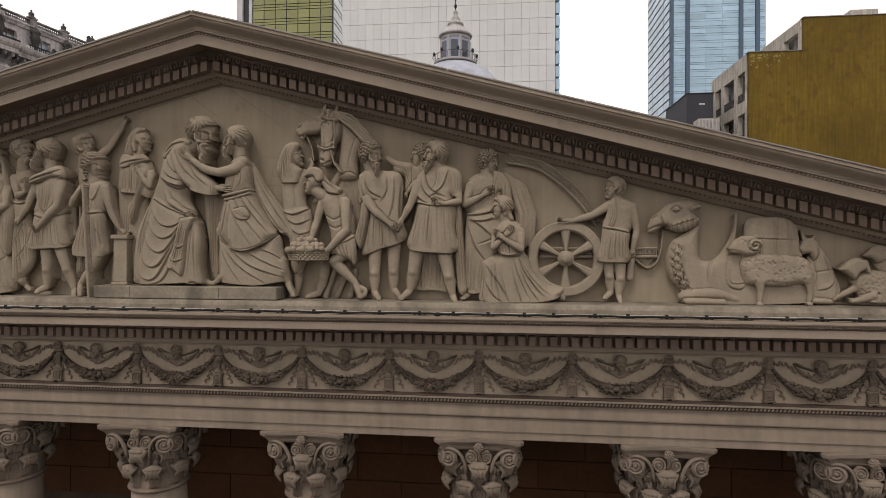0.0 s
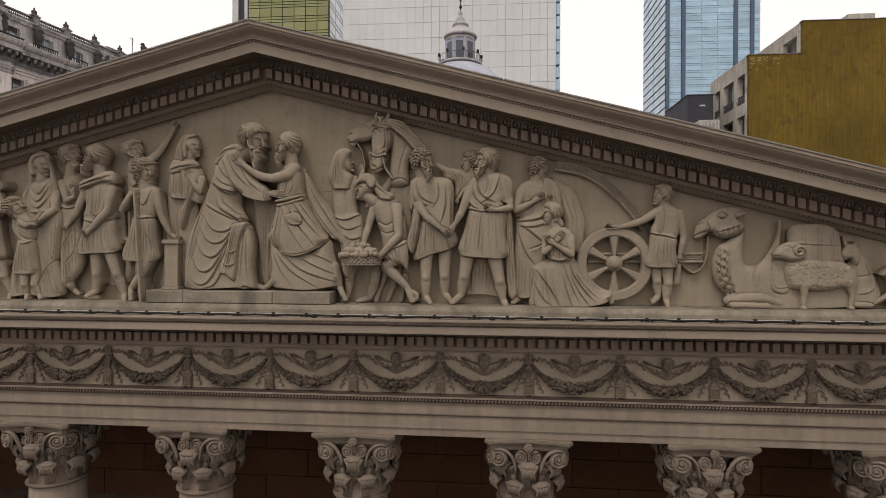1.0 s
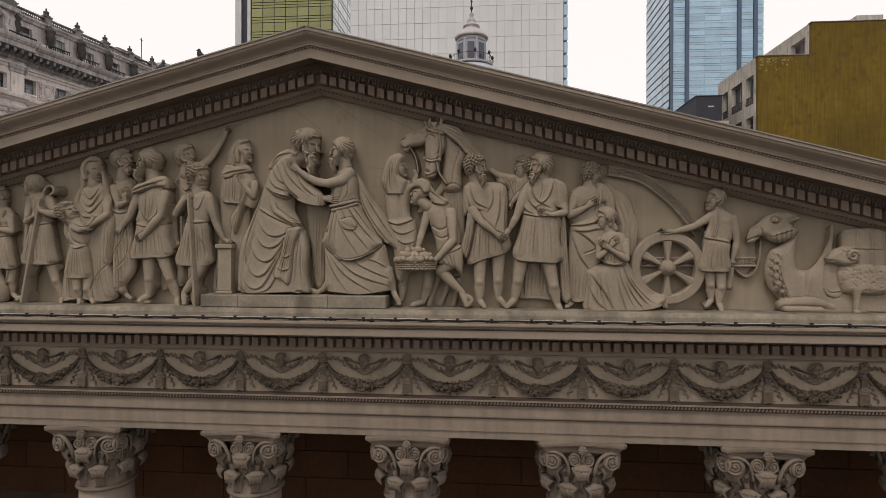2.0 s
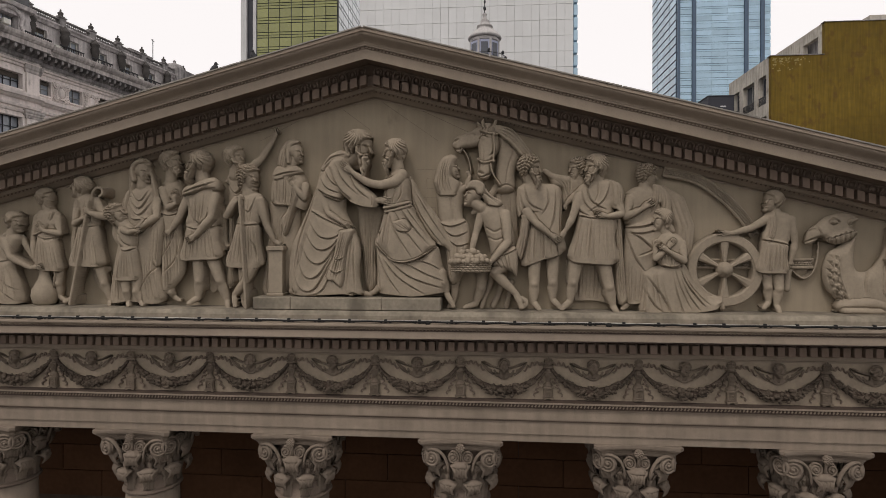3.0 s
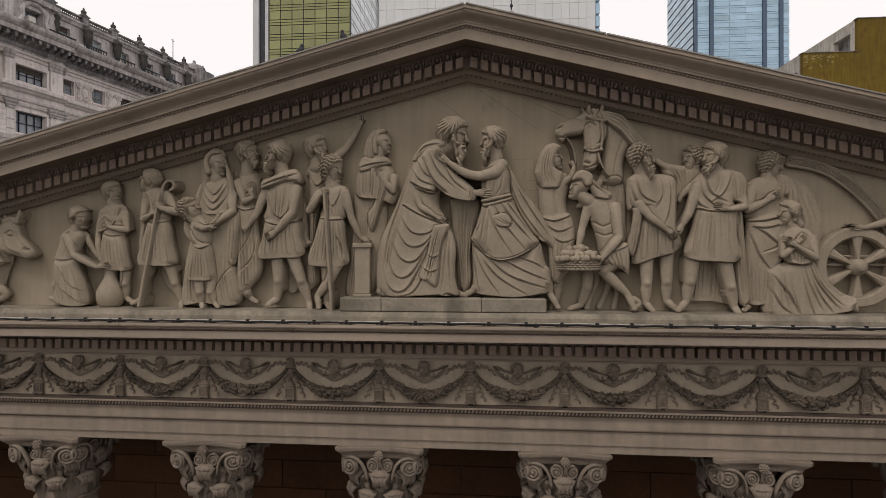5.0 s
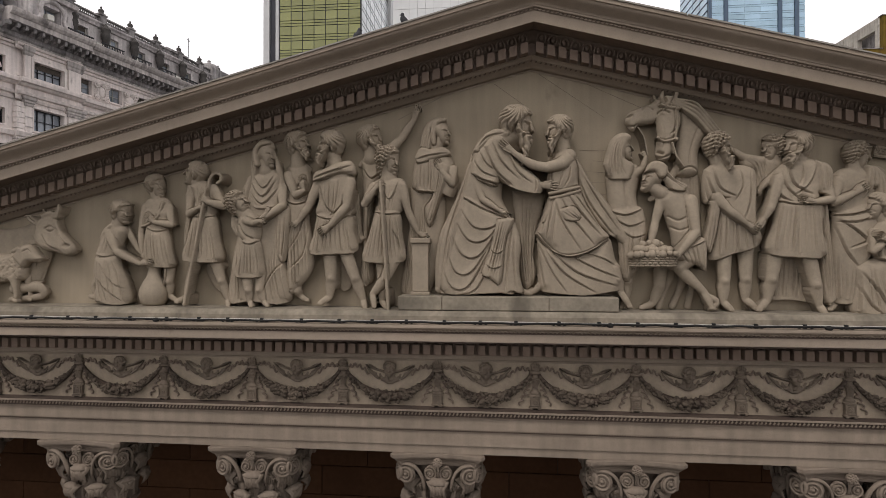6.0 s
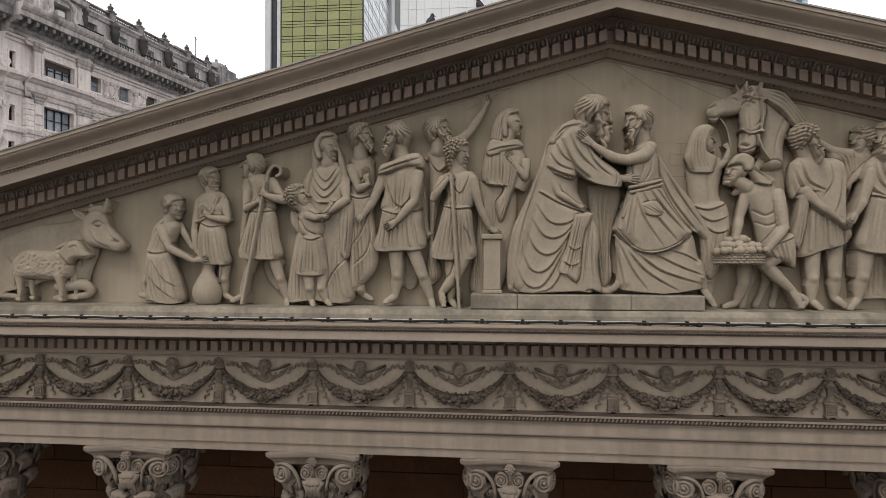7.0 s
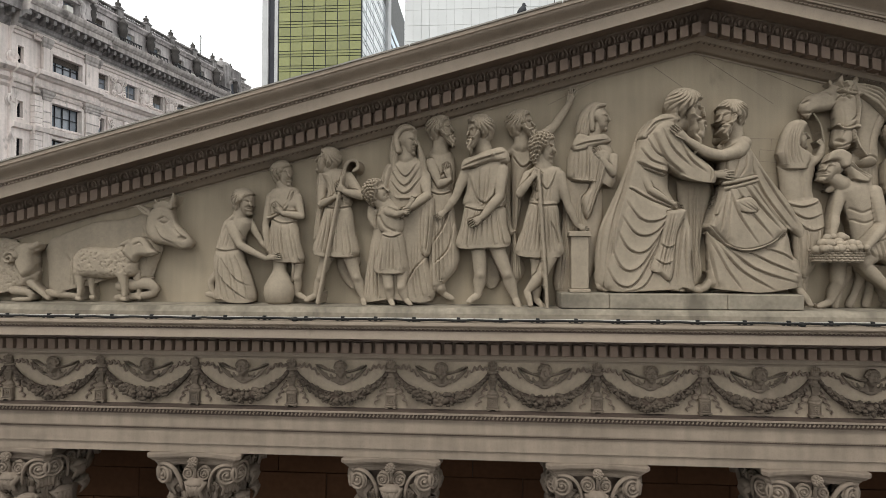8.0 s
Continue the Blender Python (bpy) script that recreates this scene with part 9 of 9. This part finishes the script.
# attic storey, set back and dark with grime
att = [(-0.62 + BAY * k, 0.42 + BAY * k, T0 + 17.45, T0 + 18.55) for k in range(7)]
bm = bmesh.new()
wall_with_openings(bm, -1.15, END - 0.4, T0 + 17.2, T0 + 19.3, 0.1, 0.5, att)
box(bm, -4.3, END - 0.4, 0.5, 13.0, T0 + 15.6, T0 + 19.3)
part("attic_wall", bm, ATTIC, manor)
for i, o in enumerate(att):
    fill_window(manor, *o, 0.3, 1, 2, mat=ACWHITE, blind=(0.3, 0.0, 0.0, 0.25, 0.0, 0.3, 0.0)[i])
bm = bmesh.new()
prism(bm, [(0.12, T0 + 18.95), (-0.02, T0 + 18.95), (-0.1, T0 + 19.1), (-0.2, T0 + 19.2), (-0.2, T0 + 19.3), (0.5, T0 + 19.3)], -1.2, END - 0.3)
part("attic_cornice", bm, ATTIC, manor)
bm = bmesh.new()
lathe(bm, [(0.035, 0.0), (0.06, 0.08), (0.065, 0.14), (0.03, 0.24), (0.05, 0.32)], 8)
baluster = mesh_of(bm, "baluster", GRIMY, True)
for k in range(7):
    x = 1.5 + BAY * (k - 1)
    bm = bmesh.new()
    box(bm, x - 0.26, x + 0.26, -0.12, 0.4, T0 + 19.302, T0 + 19.85, 0.02)
    box(bm, x - 0.32, x + 0.32, -0.18, 0.46, T0 + 19.851, T0 + 19.95, 0.02)
    part("finial_pedestal", bm, GRIMY, manor)
    bm = bmesh.new()
    lathe(bm, [(0.3, 19.951), (0.3, 20.0), (0.2, 20.04), (0.16, 20.12), (0.19, 20.22), (0.19, 20.3), (0.1, 20.38), (0.05, 20.42), (0.075, 20.5), (0.02, 20.58)], 14, (x, 0.12, T0))
    part("finial", bm, SOOT, manor, smooth=True)
    bm = bmesh.new()
    box(bm, x + 0.262, x + BAY - 0.262, -0.06, 0.2, T0 + 19.302, T0 + 19.39, 0.01)
    box(bm, x + 0.262, x + BAY - 0.262, -0.08, 0.22, T0 + 19.7, T0 + 19.8, 0.01)
    rail = part("balustrade", bm, GRIMY, manor)
    for j in range(12):
        part("baluster", baluster, None, rail).location = (x + 0.4 + 0.155 * j, 0.07, T0 + 19.38)
    # urn brackets between the attic windows
    bm = bmesh.new()
    lathe(bm, [(0.05, 17.3), (0.1, 17.4), (0.08, 17.55), (0.2, 17.8), (0.27, 18.1), (0.32, 18.4), (0.25, 18.6), (0.33, 18.75), (0.34, 18.85), (0.22, 18.95), (0.1, 19.15), (0.04, 19.25)], 14, (x, -0.3, T0))
    part("urn", bm, SOOT, manor, "soot-blackened stone urn", smooth=True)
    bm = bmesh.new()
    box(bm, x - 1.0, x + 0.9, -1.1, -1.0, T0 + 17.45, T0 + 17.52)
    for j in range(14):
        box(bm, x - 0.98 + 0.14 * j, x - 0.95 + 0.14 * j, -1.07, -1.03, T0 + 17.2, T0 + 17.45)
    part("balcony_rail", bm, IRON, manor)
for x, z in ((1.05, 17.25), (4.3, 17.3), (8.7, 17.3)):
    bm = bmesh.new()
    box(bm, x - 0.3, x + 0.3, -0.35, -0.05, T0 + z, T0 + z + 0.42, 0.03)
    lathe(bm, [(0.16, 0.0), (0.16, 0.02)], 16)
    part("air_conditioner", bm, ACWHITE, manor, "small white air conditioner box")
# cartouche dormer over the pavilion
bm = bmesh.new()
wall_with_openings(bm, -4.2, -1.2, T0 + 17.2, T0 + 19.3, -0.5, 0.5, [(-3.3, -2.1, T0 + 17.6, T0 + 18.5)])
for e in (-1, 1):
    tube(bm, [(-2.7 + e * a, -0.55, T0 + b) for a, b in ((1.1, 17.3), (0.9, 17.6), (0.75, 17.9), (0.85, 18.3), (0.7, 18.65), (0.35, 18.85), (0.0, 18.95))], [0.22, 0.15, 0.13, 0.16, 0.14, 0.13, 0.2], 10)
prism(bm, [(-0.8, T0 + 19.0), (-0.9, T0 + 19.25), (-0.5, T0 + 19.3), (-0.5, T0 + 19.0)], -4.3, -1.1)
part("dormer", bm, ATTIC, manor)
fill_window(manor, -3.3, -2.1, T0 + 17.6, T0 + 18.5, 0.0, 1, 1, blind=0.0)
bm = bmesh.new()
box(bm, -3.2, -2.75, -0.75, -0.3, T0 + 17.62, T0 + 17.98, 0.03)
ac = part("air_conditioner", bm, ACWHITE, manor, "small white air conditioner box")
bm = bmesh.new()
box(bm, -4.4, -1.15, -0.3, 12.0, T0 + 19.301, T0 + 20.3, 0.04)
part("mansard", bm, SLATE, manor)
# far end pavilion
bm = bmesh.new()
box(bm, 8.6, 11.2, 0.8, 6.0, T0 + 19.301, T0 + 20.35, 0.03)
box(bm, 13.0, 15.4, -0.35, 3.0, T0 + 17.21, T0 + 20.0, 0.05)
for e in (-1, 1):
    tube(bm, [(14.2 + e * a, -0.45, T0 + b) for a, b in ((0.9, 17.3), (0.7, 17.8), (0.8, 18.3), (0.4, 18.8), (0.0, 18.95))], [0.2, 0.14, 0.16, 0.14, 0.2], 10)
lathe(bm, [(1.1, 0.0), (1.0, 0.3), (0.7, 0.6), (0.25, 0.75), (0.12, 0.9), (0.16, 1.0), (0.02, 1.15)], 20, (14.2, 1.0, T0 + 20.001))
part("end_pavilion", bm, GRIMY, manor)
bm = bmesh.new()
box(bm, 13.7, 14.7, -0.37, -0.34, T0 + 17.6, T0 + 18.5)
part("pane", bm, DARKGLASS, manor)
bm = bmesh.new()
tube(bm, [(12.0, 1.5, T0 + 20.0), (12.0, 1.5, T0 + 22.4)], 0.035, 6)
tube(bm, [(11.6, 1.3, T0 + 22.2), (12.4, 1.7, T0 + 22.3)], 0.025, 6)
tube(bm, [(11.8, 1.35, T0 + 21.9), (12.2, 1.65, T0 + 21.95)], 0.02, 6)
part("antenna", bm, IRON, manor)


# -- glass towers
def pane_grid(parent, name, x0, x1, z0, z1, cols, rows, y, mat, gap=0.06, thick=0.06, origin=(0, 0), turn=0.0):
    """Separate panes on one shared mesh over a facade."""
    w, h = (x1 - x0) / cols, (z1 - z0) / rows
    bm = bmesh.new()
    box(bm, gap / 2, w - gap / 2, 0.0, thick, gap / 2, h - gap / 2)
    me = mesh_of(bm, name, mat)
    m = pose(origin[0], origin[1], 0, 0, 0, turn)
    for i in range(cols):
        for j in range(rows):
            part(name, me, None, parent).matrix_basis = m @ pose(x0 + w * i, y, z0 + h * j)


green = thing("office_tower", "office tower with gold-green mirrored glass and black mullions", "tower", (-34.2, 90, 0))
bm = bmesh.new()
box(bm, -7.85, 8.1, 0.1, 25.0, 0.0, T0 + 72)
part("core", bm, MULLION, green)
P0, PH = T0 + 30.2, 2.8
for j in range(11):
    z = P0 + PH * j
    pane_grid(green, "pane", -7.75, 8.0, z, z + 1.75, 7, 1, 0.0, GREENGLASS, 0.16)
    pane_grid(green, "spandrel", -7.75, 8.0, z + 1.75, z + 2.8, 7, 2, 0.0, GREENGLASS, 0.12)
    pane_grid(green, "side_pane", 0.4, 25.0, z, z + 1.9, 7, 1, 0.0, CLEARGLASS, 0.3, origin=(8.16, 0.0), turn=90)
    pane_grid(green, "side_spandrel", 0.4, 25.0, z + 1.9, z + 2.8, 14, 1, 0.0, CLEARGLASS, 0.3, origin=(8.16, 0.0), turn=90)
for x0, x1, y, mat in ((-10.9, -9.75, -0.2, GREYSTEEL), (-9.74, -8.5, 0.3, CHARCOAL), (-8.49, -7.86, -0.2, GREYSTEEL)):
    bm = bmesh.new()
    box(bm, x0, x1, y, y + 8, 0.0, T0 + 72, 0.03)
    part("edge_fin", bm, mat, green)
bm = bmesh.new()
box(bm, 7.9, 8.8, 25.1, 29.0, 0.0, T0 + 72)
part("edge_fin", bm, GREYSTEEL, green)
bm = bmesh.new()
box(bm, -6.0, 7.9, 29.1, 58.0, 0.0, T0 + 72)
part("rear_wing", bm, MULLION, green)
for j in range(11):
    z = P0 + PH * j + 0.4
    pane_grid(green, "side_pane", 29.4, 57.8, z, z + 2.3, 8, 1, 0.0, BLUEGLASS, 0.4, origin=(7.98, 0.0), turn=90)

white = thing("clad_tower", "tall tower clad in plain white panels with thin joints", "tower", (-0.3, 50, 0))
bm = bmesh.new()
box(bm, -12.0, 12.0, 0.06, 14.0, 0.0, T0 + 45)
part("core", bm, PANELJOINT, white)
pane_grid(white, "panel", -12.0, 12.0, T0 + 12.6, T0 + 31.8, 26, 11, 0.0, WHITEPANEL, 0.035)
bm = bmesh.new()
box(bm, -12.0, 12.0, 0.0, 0.05, T0 + 31.82, T0 + 45)
part("upper_cladding", bm, WHITEPANEL, white)
bm = bmesh.new()
for j in range(14):
    box(bm, 12.02, 12.5, 0.15, 5.0, T0 + 12 + 1.4 * j, T0 + 13.2 + 1.4 * j, 0.05)
part("corner_glazing", bm, BLUEGLASS, white)

blue = thing("glass_tower", "tall pale blue glass tower with dark vertical fins", "tower", (32.84, 80, 0))
bm = bmesh.new()
box(bm, 0.02, 14.4, 0.12, 13.5, 0.0, T0 + 75)
part("core", bm, BLUEDARK, blue)
edges = ((0.42, 2.28), (2.92, 10.38), (11.02, 12.88), (13.52, 14.5))
for n, (x0, x1) in enumerate(edges):
    for j in range(30):
        z = T0 + 19.0 + 1.15 * j
        pane_grid(blue, "pane", x0, x1, z, z + 0.8, (1, 3, 1, 1)[n], 1, 0.0, BLUEGLASS, 0.04)
        pane_grid(blue, "transom_pane", x0, x1, z + 0.8, z + 1.15, 1, 1, 0.02, BLUEGLASS, 0.07)
for x0, x1 in ((-0.02, 0.4), (2.3, 2.9), (10.4, 11.0), (12.9, 13.5)):
    bm = bmesh.new()
    box(bm, x0, x1, -0.25, 0.1, T0 + 10, T0 + 75, 0.04)
    part("fin", bm, BLUEDARK, blue)
for j in range(26):
    z = T0 + 18.0 + 1.3 * j
    bm = bmesh.new()
    box(bm, -0.2, 0.0, 0.3, 13.2, z, z + 0.09, 0.02)
    part("side_slab", bm, BLUEDARK, blue)
pane_grid(blue, "side_pane", 0.3, 13.2, T0 + 18.0, T0 + 51.8, 4, 26, 0.0, BLUEGLASS, 0.2, origin=(-0.12, 13.5), turn=-90)

dark_block = thing("charcoal_block", "low flat-roofed charcoal-clad rooftop block", "building", (23.0, 42, 0))
bm = bmesh.new()
box(bm, 0.0, 2.35, 0.0, 6.5, 0.0, T0 + 17.3)
part("wall", bm, CHARCOAL, dark_block)
bm = bmesh.new()
box(bm, 1.1, 1.6, -0.04, -0.002, T0 + 16.25, T0 + 16.38)
part("vent", bm, GREYSTEEL, dark_block)
bm = bmesh.new()
box(bm, -0.06, 2.41, -0.06, 6.5, T0 + 17.301, T0 + 17.36)
part("parapet_cap", bm, CHARCOAL, dark_block)
bm = bmesh.new()
box(bm, 0.5, 2.3, -1.6, -0.2, 0.0, T0 + 14.6)
shed = part("lean_to", bm, CREAM, dark_block)
for i in range(14):
    bm = bmesh.new()
    box(bm, 0.55 + 0.12 * i, 0.59 + 0.12 * i, -1.68, -1.602, T0 + 12.0, T0 + 14.5)
    part("rib", bm, GREYSTEEL, shed)

# -- ochre party wall with a cream window front at its side
ochre = thing("ochre_building", "stepped ochre-rendered blank wall with a peeling cream window front", "building", (27.3, 39.2, 0))
bm = bmesh.new()
box(bm, 0.0, 40.0, 0.0, 0.4, 0.0, T0 + 20.0)
box(bm, 4.5, 40.0, 0.0, 0.4, T0 + 20.0, T0 + 22.85)
wall = part("party_wall", bm, OCHRE, ochre)
r = random.Random(12)
FLAKE = material("flaked_render", (0.3, 0.24, 0.1), 0.9, 0.6, 1.2, 1.5, 9.0, 0.2)
for k in range(60):
    bm = bmesh.new()
    x, z, a = abs(r.gauss(0.0, 1.5)) + 0.1, T0 + 19.82 - abs(r.gauss(0.0, 0.5)), r.uniform(0.02, 0.09)
    ring = [(a * q * math.cos(t) * 1.3, a * q * math.sin(t)) for t, q in ((2 * math.pi * i / 9, r.uniform(0.5, 1.2)) for i in range(9))]
    front, rear = ([bm.verts.new((x + u, y, z + v)) for u, v in ring] for y in (-0.006, 0.004))
    bm.faces.new(front), bm.faces.new(rear[::-1])
    for i in range(9):
        bm.faces.new((front[i], rear[i], rear[(i + 1) % 9], front[(i + 1) % 9]))
    part("bare_patch", bm, FLAKE, wall)
for k in range(15):
    bm = bmesh.new()
    z = T0 + 12.4 + 0.7 * k
    box(bm, 0.02 if z < T0 + 20 else 4.52, 39.9, -0.006, 0.004, z, z + 0.02, 0.002)
    part("course_line", bm, OCHRE, wall)
side_open = []
for z in (8.6, 12.3, 16.0):
    for y0, y1 in ((0.75, 2.2), (3.0, 5.3), (6.0, 7.4)):
        side_open.append((y0, y1, T0 + z, T0 + z + 2.6))
bm = bmesh.new()
wall_with_openings(bm, 0.402, 8.4, 0.0, T0 + 20.02, -0.4, 0.0, side_open)
bm.transform(pose(0, 0, 0, 0, 0, 90))
bm.transform(Matrix.Translation((-0.06, 0, 0)))
part("side_wall", bm, CREAM, ochre)
bm = bmesh.new()
box(bm, 0.42, 40.0, 8.0, 8.4, 0.0, T0 + 19.9)
box(bm, 1.6, 39.9, 0.402, 7.99, 0.0, T0 + 19.85)
part("inner_block", bm, GRIMY, ochre)
for y0, y1, z0, z1 in side_open:
    bm = bmesh.new()
    wall_with_openings(bm, y0, y1, z0, z1, 0.2, 0.28, [(y0 + 0.08, (y0 + y1) / 2 - 0.04, z0 + 0.9, z1 - 0.08), ((y0 + y1) / 2 + 0.04, y1 - 0.08, z0 + 0.9, z1 - 0.08)])
    bm.transform(Matrix.Translation((0.6, 0, 0)) @ pose(0, 0, 0, 0, 0, 90))
    w = part("window", bm, SASH, ochre)
    bm = bmesh.new()
    box(bm, 0.42, 0.46, y0 + 0.05, y1 - 0.05, z0 + 0.05, z1 - 0.05)
    part("pane", bm, DARKGLASS, w)
    bm = bmesh.new()
    for i in range(int((y1 - y0) / 0.12)):
        box(bm, -0.03, 0.0, y0 + 0.06 + 0.12 * i, y0 + 0.09 + 0.12 * i, z0, z0 + 0.7)
    box(bm, -0.04, 0.01, y0, y1, z0 + 0.7, z0 + 0.76)
    part("balcony_rail", bm, IRON, w)
bm = bmesh.new()
wall_with_openings(bm, 0.402, 14.0, T0 + 20.03, T0 + 22.87, -0.4, 0.0, [(0.9, 3.2, T0 + 20.4, T0 + 21.9)])
bm.transform(Matrix.Translation((4.44, 0, 0)) @ pose(0, 0, 0, 0, 0, 90))
part("side_wall", bm, CREAM, ochre)
bm = bmesh.new()
box(bm, 5.2, 39.0, 0.5, 13.9, T0 + 20.0, T0 + 22.7)
part("inner_block", bm, GRIMY, ochre)
bm = bmesh.new()
box(bm, 8.2, 10.4, -0.02, 2.0, T0 + 22.86, T0 + 23.35, 0.03)
part("roof_hutch", bm, CREAM, ochre)
for x0, x1, z in ((-0.1, 4.45, 20.0), (4.4, 40.0, 22.85)):
    bm = bmesh.new()
    box(bm, x0, x1, -0.06, 0.5, T0 + z + 0.002, T0 + z + 0.06)
    part("coping", bm, GRIMY, ochre)

# -- the cathedral's dome and its lantern
dome = thing("cathedral_dome", "tiled cathedral dome with a pale blue-grey lantern", "dome", (2.03, 34.3, 0))
bm = bmesh.new()
lathe(bm, [(4.6, 0.0), (4.6, T0 + 13.6)] + [(4.5 * math.cos(a), T0 + 13.7 + 4.55 * math.sin(a)) for a in (math.pi / 2 * i / 12 for i in range(12))] + [(0.6, T0 + 18.2)], 48)
part("shell", bm, TILEDOME, dome, smooth=True)
bm = bmesh.new()
lathe(bm, [(1.75, 18.0), (1.8, 18.05), (1.8, 18.16), (1.4, 18.2)], 32, (0, 0, T0))
part("gallery", bm, LANTERN, dome)
bm = bmesh.new()
lathe(bm, [(1.2, 18.2), (1.2, 18.35), (1.13, 18.4), (1.13, 20.0), (1.2, 20.05), (1.22, 20.25), (1.1, 20.28)], 32, (0, 0, T0))
body = part("lantern_drum", bm, LANTERN, dome)
for k in range(8):
    a = k * 45
    bm = bmesh.new()
    box(bm, -0.42, 0.42, -1.2, -1.05, T0 + 18.25, T0 + 19.95, 0.02)
    bm.transform(pose(0, 0, 0, 0, 0, a))
    part("surround", bm, BLUETRIM, body)
    bm = bmesh.new()
    box(bm, -0.28, 0.28, -1.215, -1.1, T0 + 18.3, T0 + 19.75)
    bm.transform(pose(0, 0, 0, 0, 0, a))
    part("opening", bm, DARKGLASS, body)
    bm = bmesh.new()
    box(bm, -0.09, 0.09, -1.3, -1.05, T0 + 18.22, T0 + 20.1, 0.02)
    bm.transform(pose(0, 0, 0, 0, 0, a + 22.5))
    part("pilaster", bm, LANTERN, body)
bm = bmesh.new()
lathe(bm, [(1.1, 20.281), (1.34, 20.3), (1.4, 20.4), (1.36, 20.5), (1.2, 20.7), (0.95, 20.95), (0.62, 21.15), (0.6, 21.3), (0.68, 21.36), (0.66, 21.46), (0.45, 21.55), (0.33, 21.8), (0.36, 21.9), (0.2, 22.05), (0.14, 22.3), (0.2, 22.42), (0.1, 22.55)], 32, (0, 0, T0))
part("lantern_roof", bm, LANTERN, dome, smooth=True)
bm = bmesh.new()
tube(bm, [(0, 0, T0 + 22.5), (0, 0, T0 + 24.6)], [0.05, 0.02], 8)
blob(bm, (0, 0, T0 + 22.95), 0.13, 0.13, 0.16, 12, 8)
blob(bm, (0, 0, T0 + 23.5), 0.09, 0.09, 0.12, 12, 8)
tube(bm, [(-0.3, 0, T0 + 24.2), (0.3, 0, T0 + 24.2)], 0.03, 6)
part("spire", bm, IRON, dome)
for k in range(20):
    a = 2 * math.pi * k / 20
    bm = bmesh.new()
    tube(bm, [(1.7 * math.cos(a), 1.7 * math.sin(a), T0 + 18.15), (1.7 * math.cos(a), 1.7 * math.sin(a), T0 + 18.75)], 0.016, 6)
    part("railing_post", bm, IRON, dome)
bm = bmesh.new()
tube(bm, [(1.7 * math.cos(2 * math.pi * k / 32), 1.7 * math.sin(2 * math.pi * k / 32), T0 + 18.75) for k in range(33)], 0.02, 6)
part("hand_rail", bm, IRON, dome)
for k in range(8):
    a = 2 * math.pi * (k + 0.25) / 8
    bm = bmesh.new()
    x, y = 1.78 * math.cos(a), 1.78 * math.sin(a)
    tube(bm, [(x, y, T0 + 18.1), (x, y, T0 + 18.75)], 0.025, 6)
    tube(bm, [(x, y, T0 + 18.4), (x + 0.15 * math.cos(a), y + 0.15 * math.sin(a), T0 + 18.6), (x, y, T0 + 18.75)], 0.02, 6)
    blob(bm, (x, y, T0 + 18.88), 0.12, 0.12, 0.16, 10, 8)
    part("gallery_lamp", bm, IRON, dome)
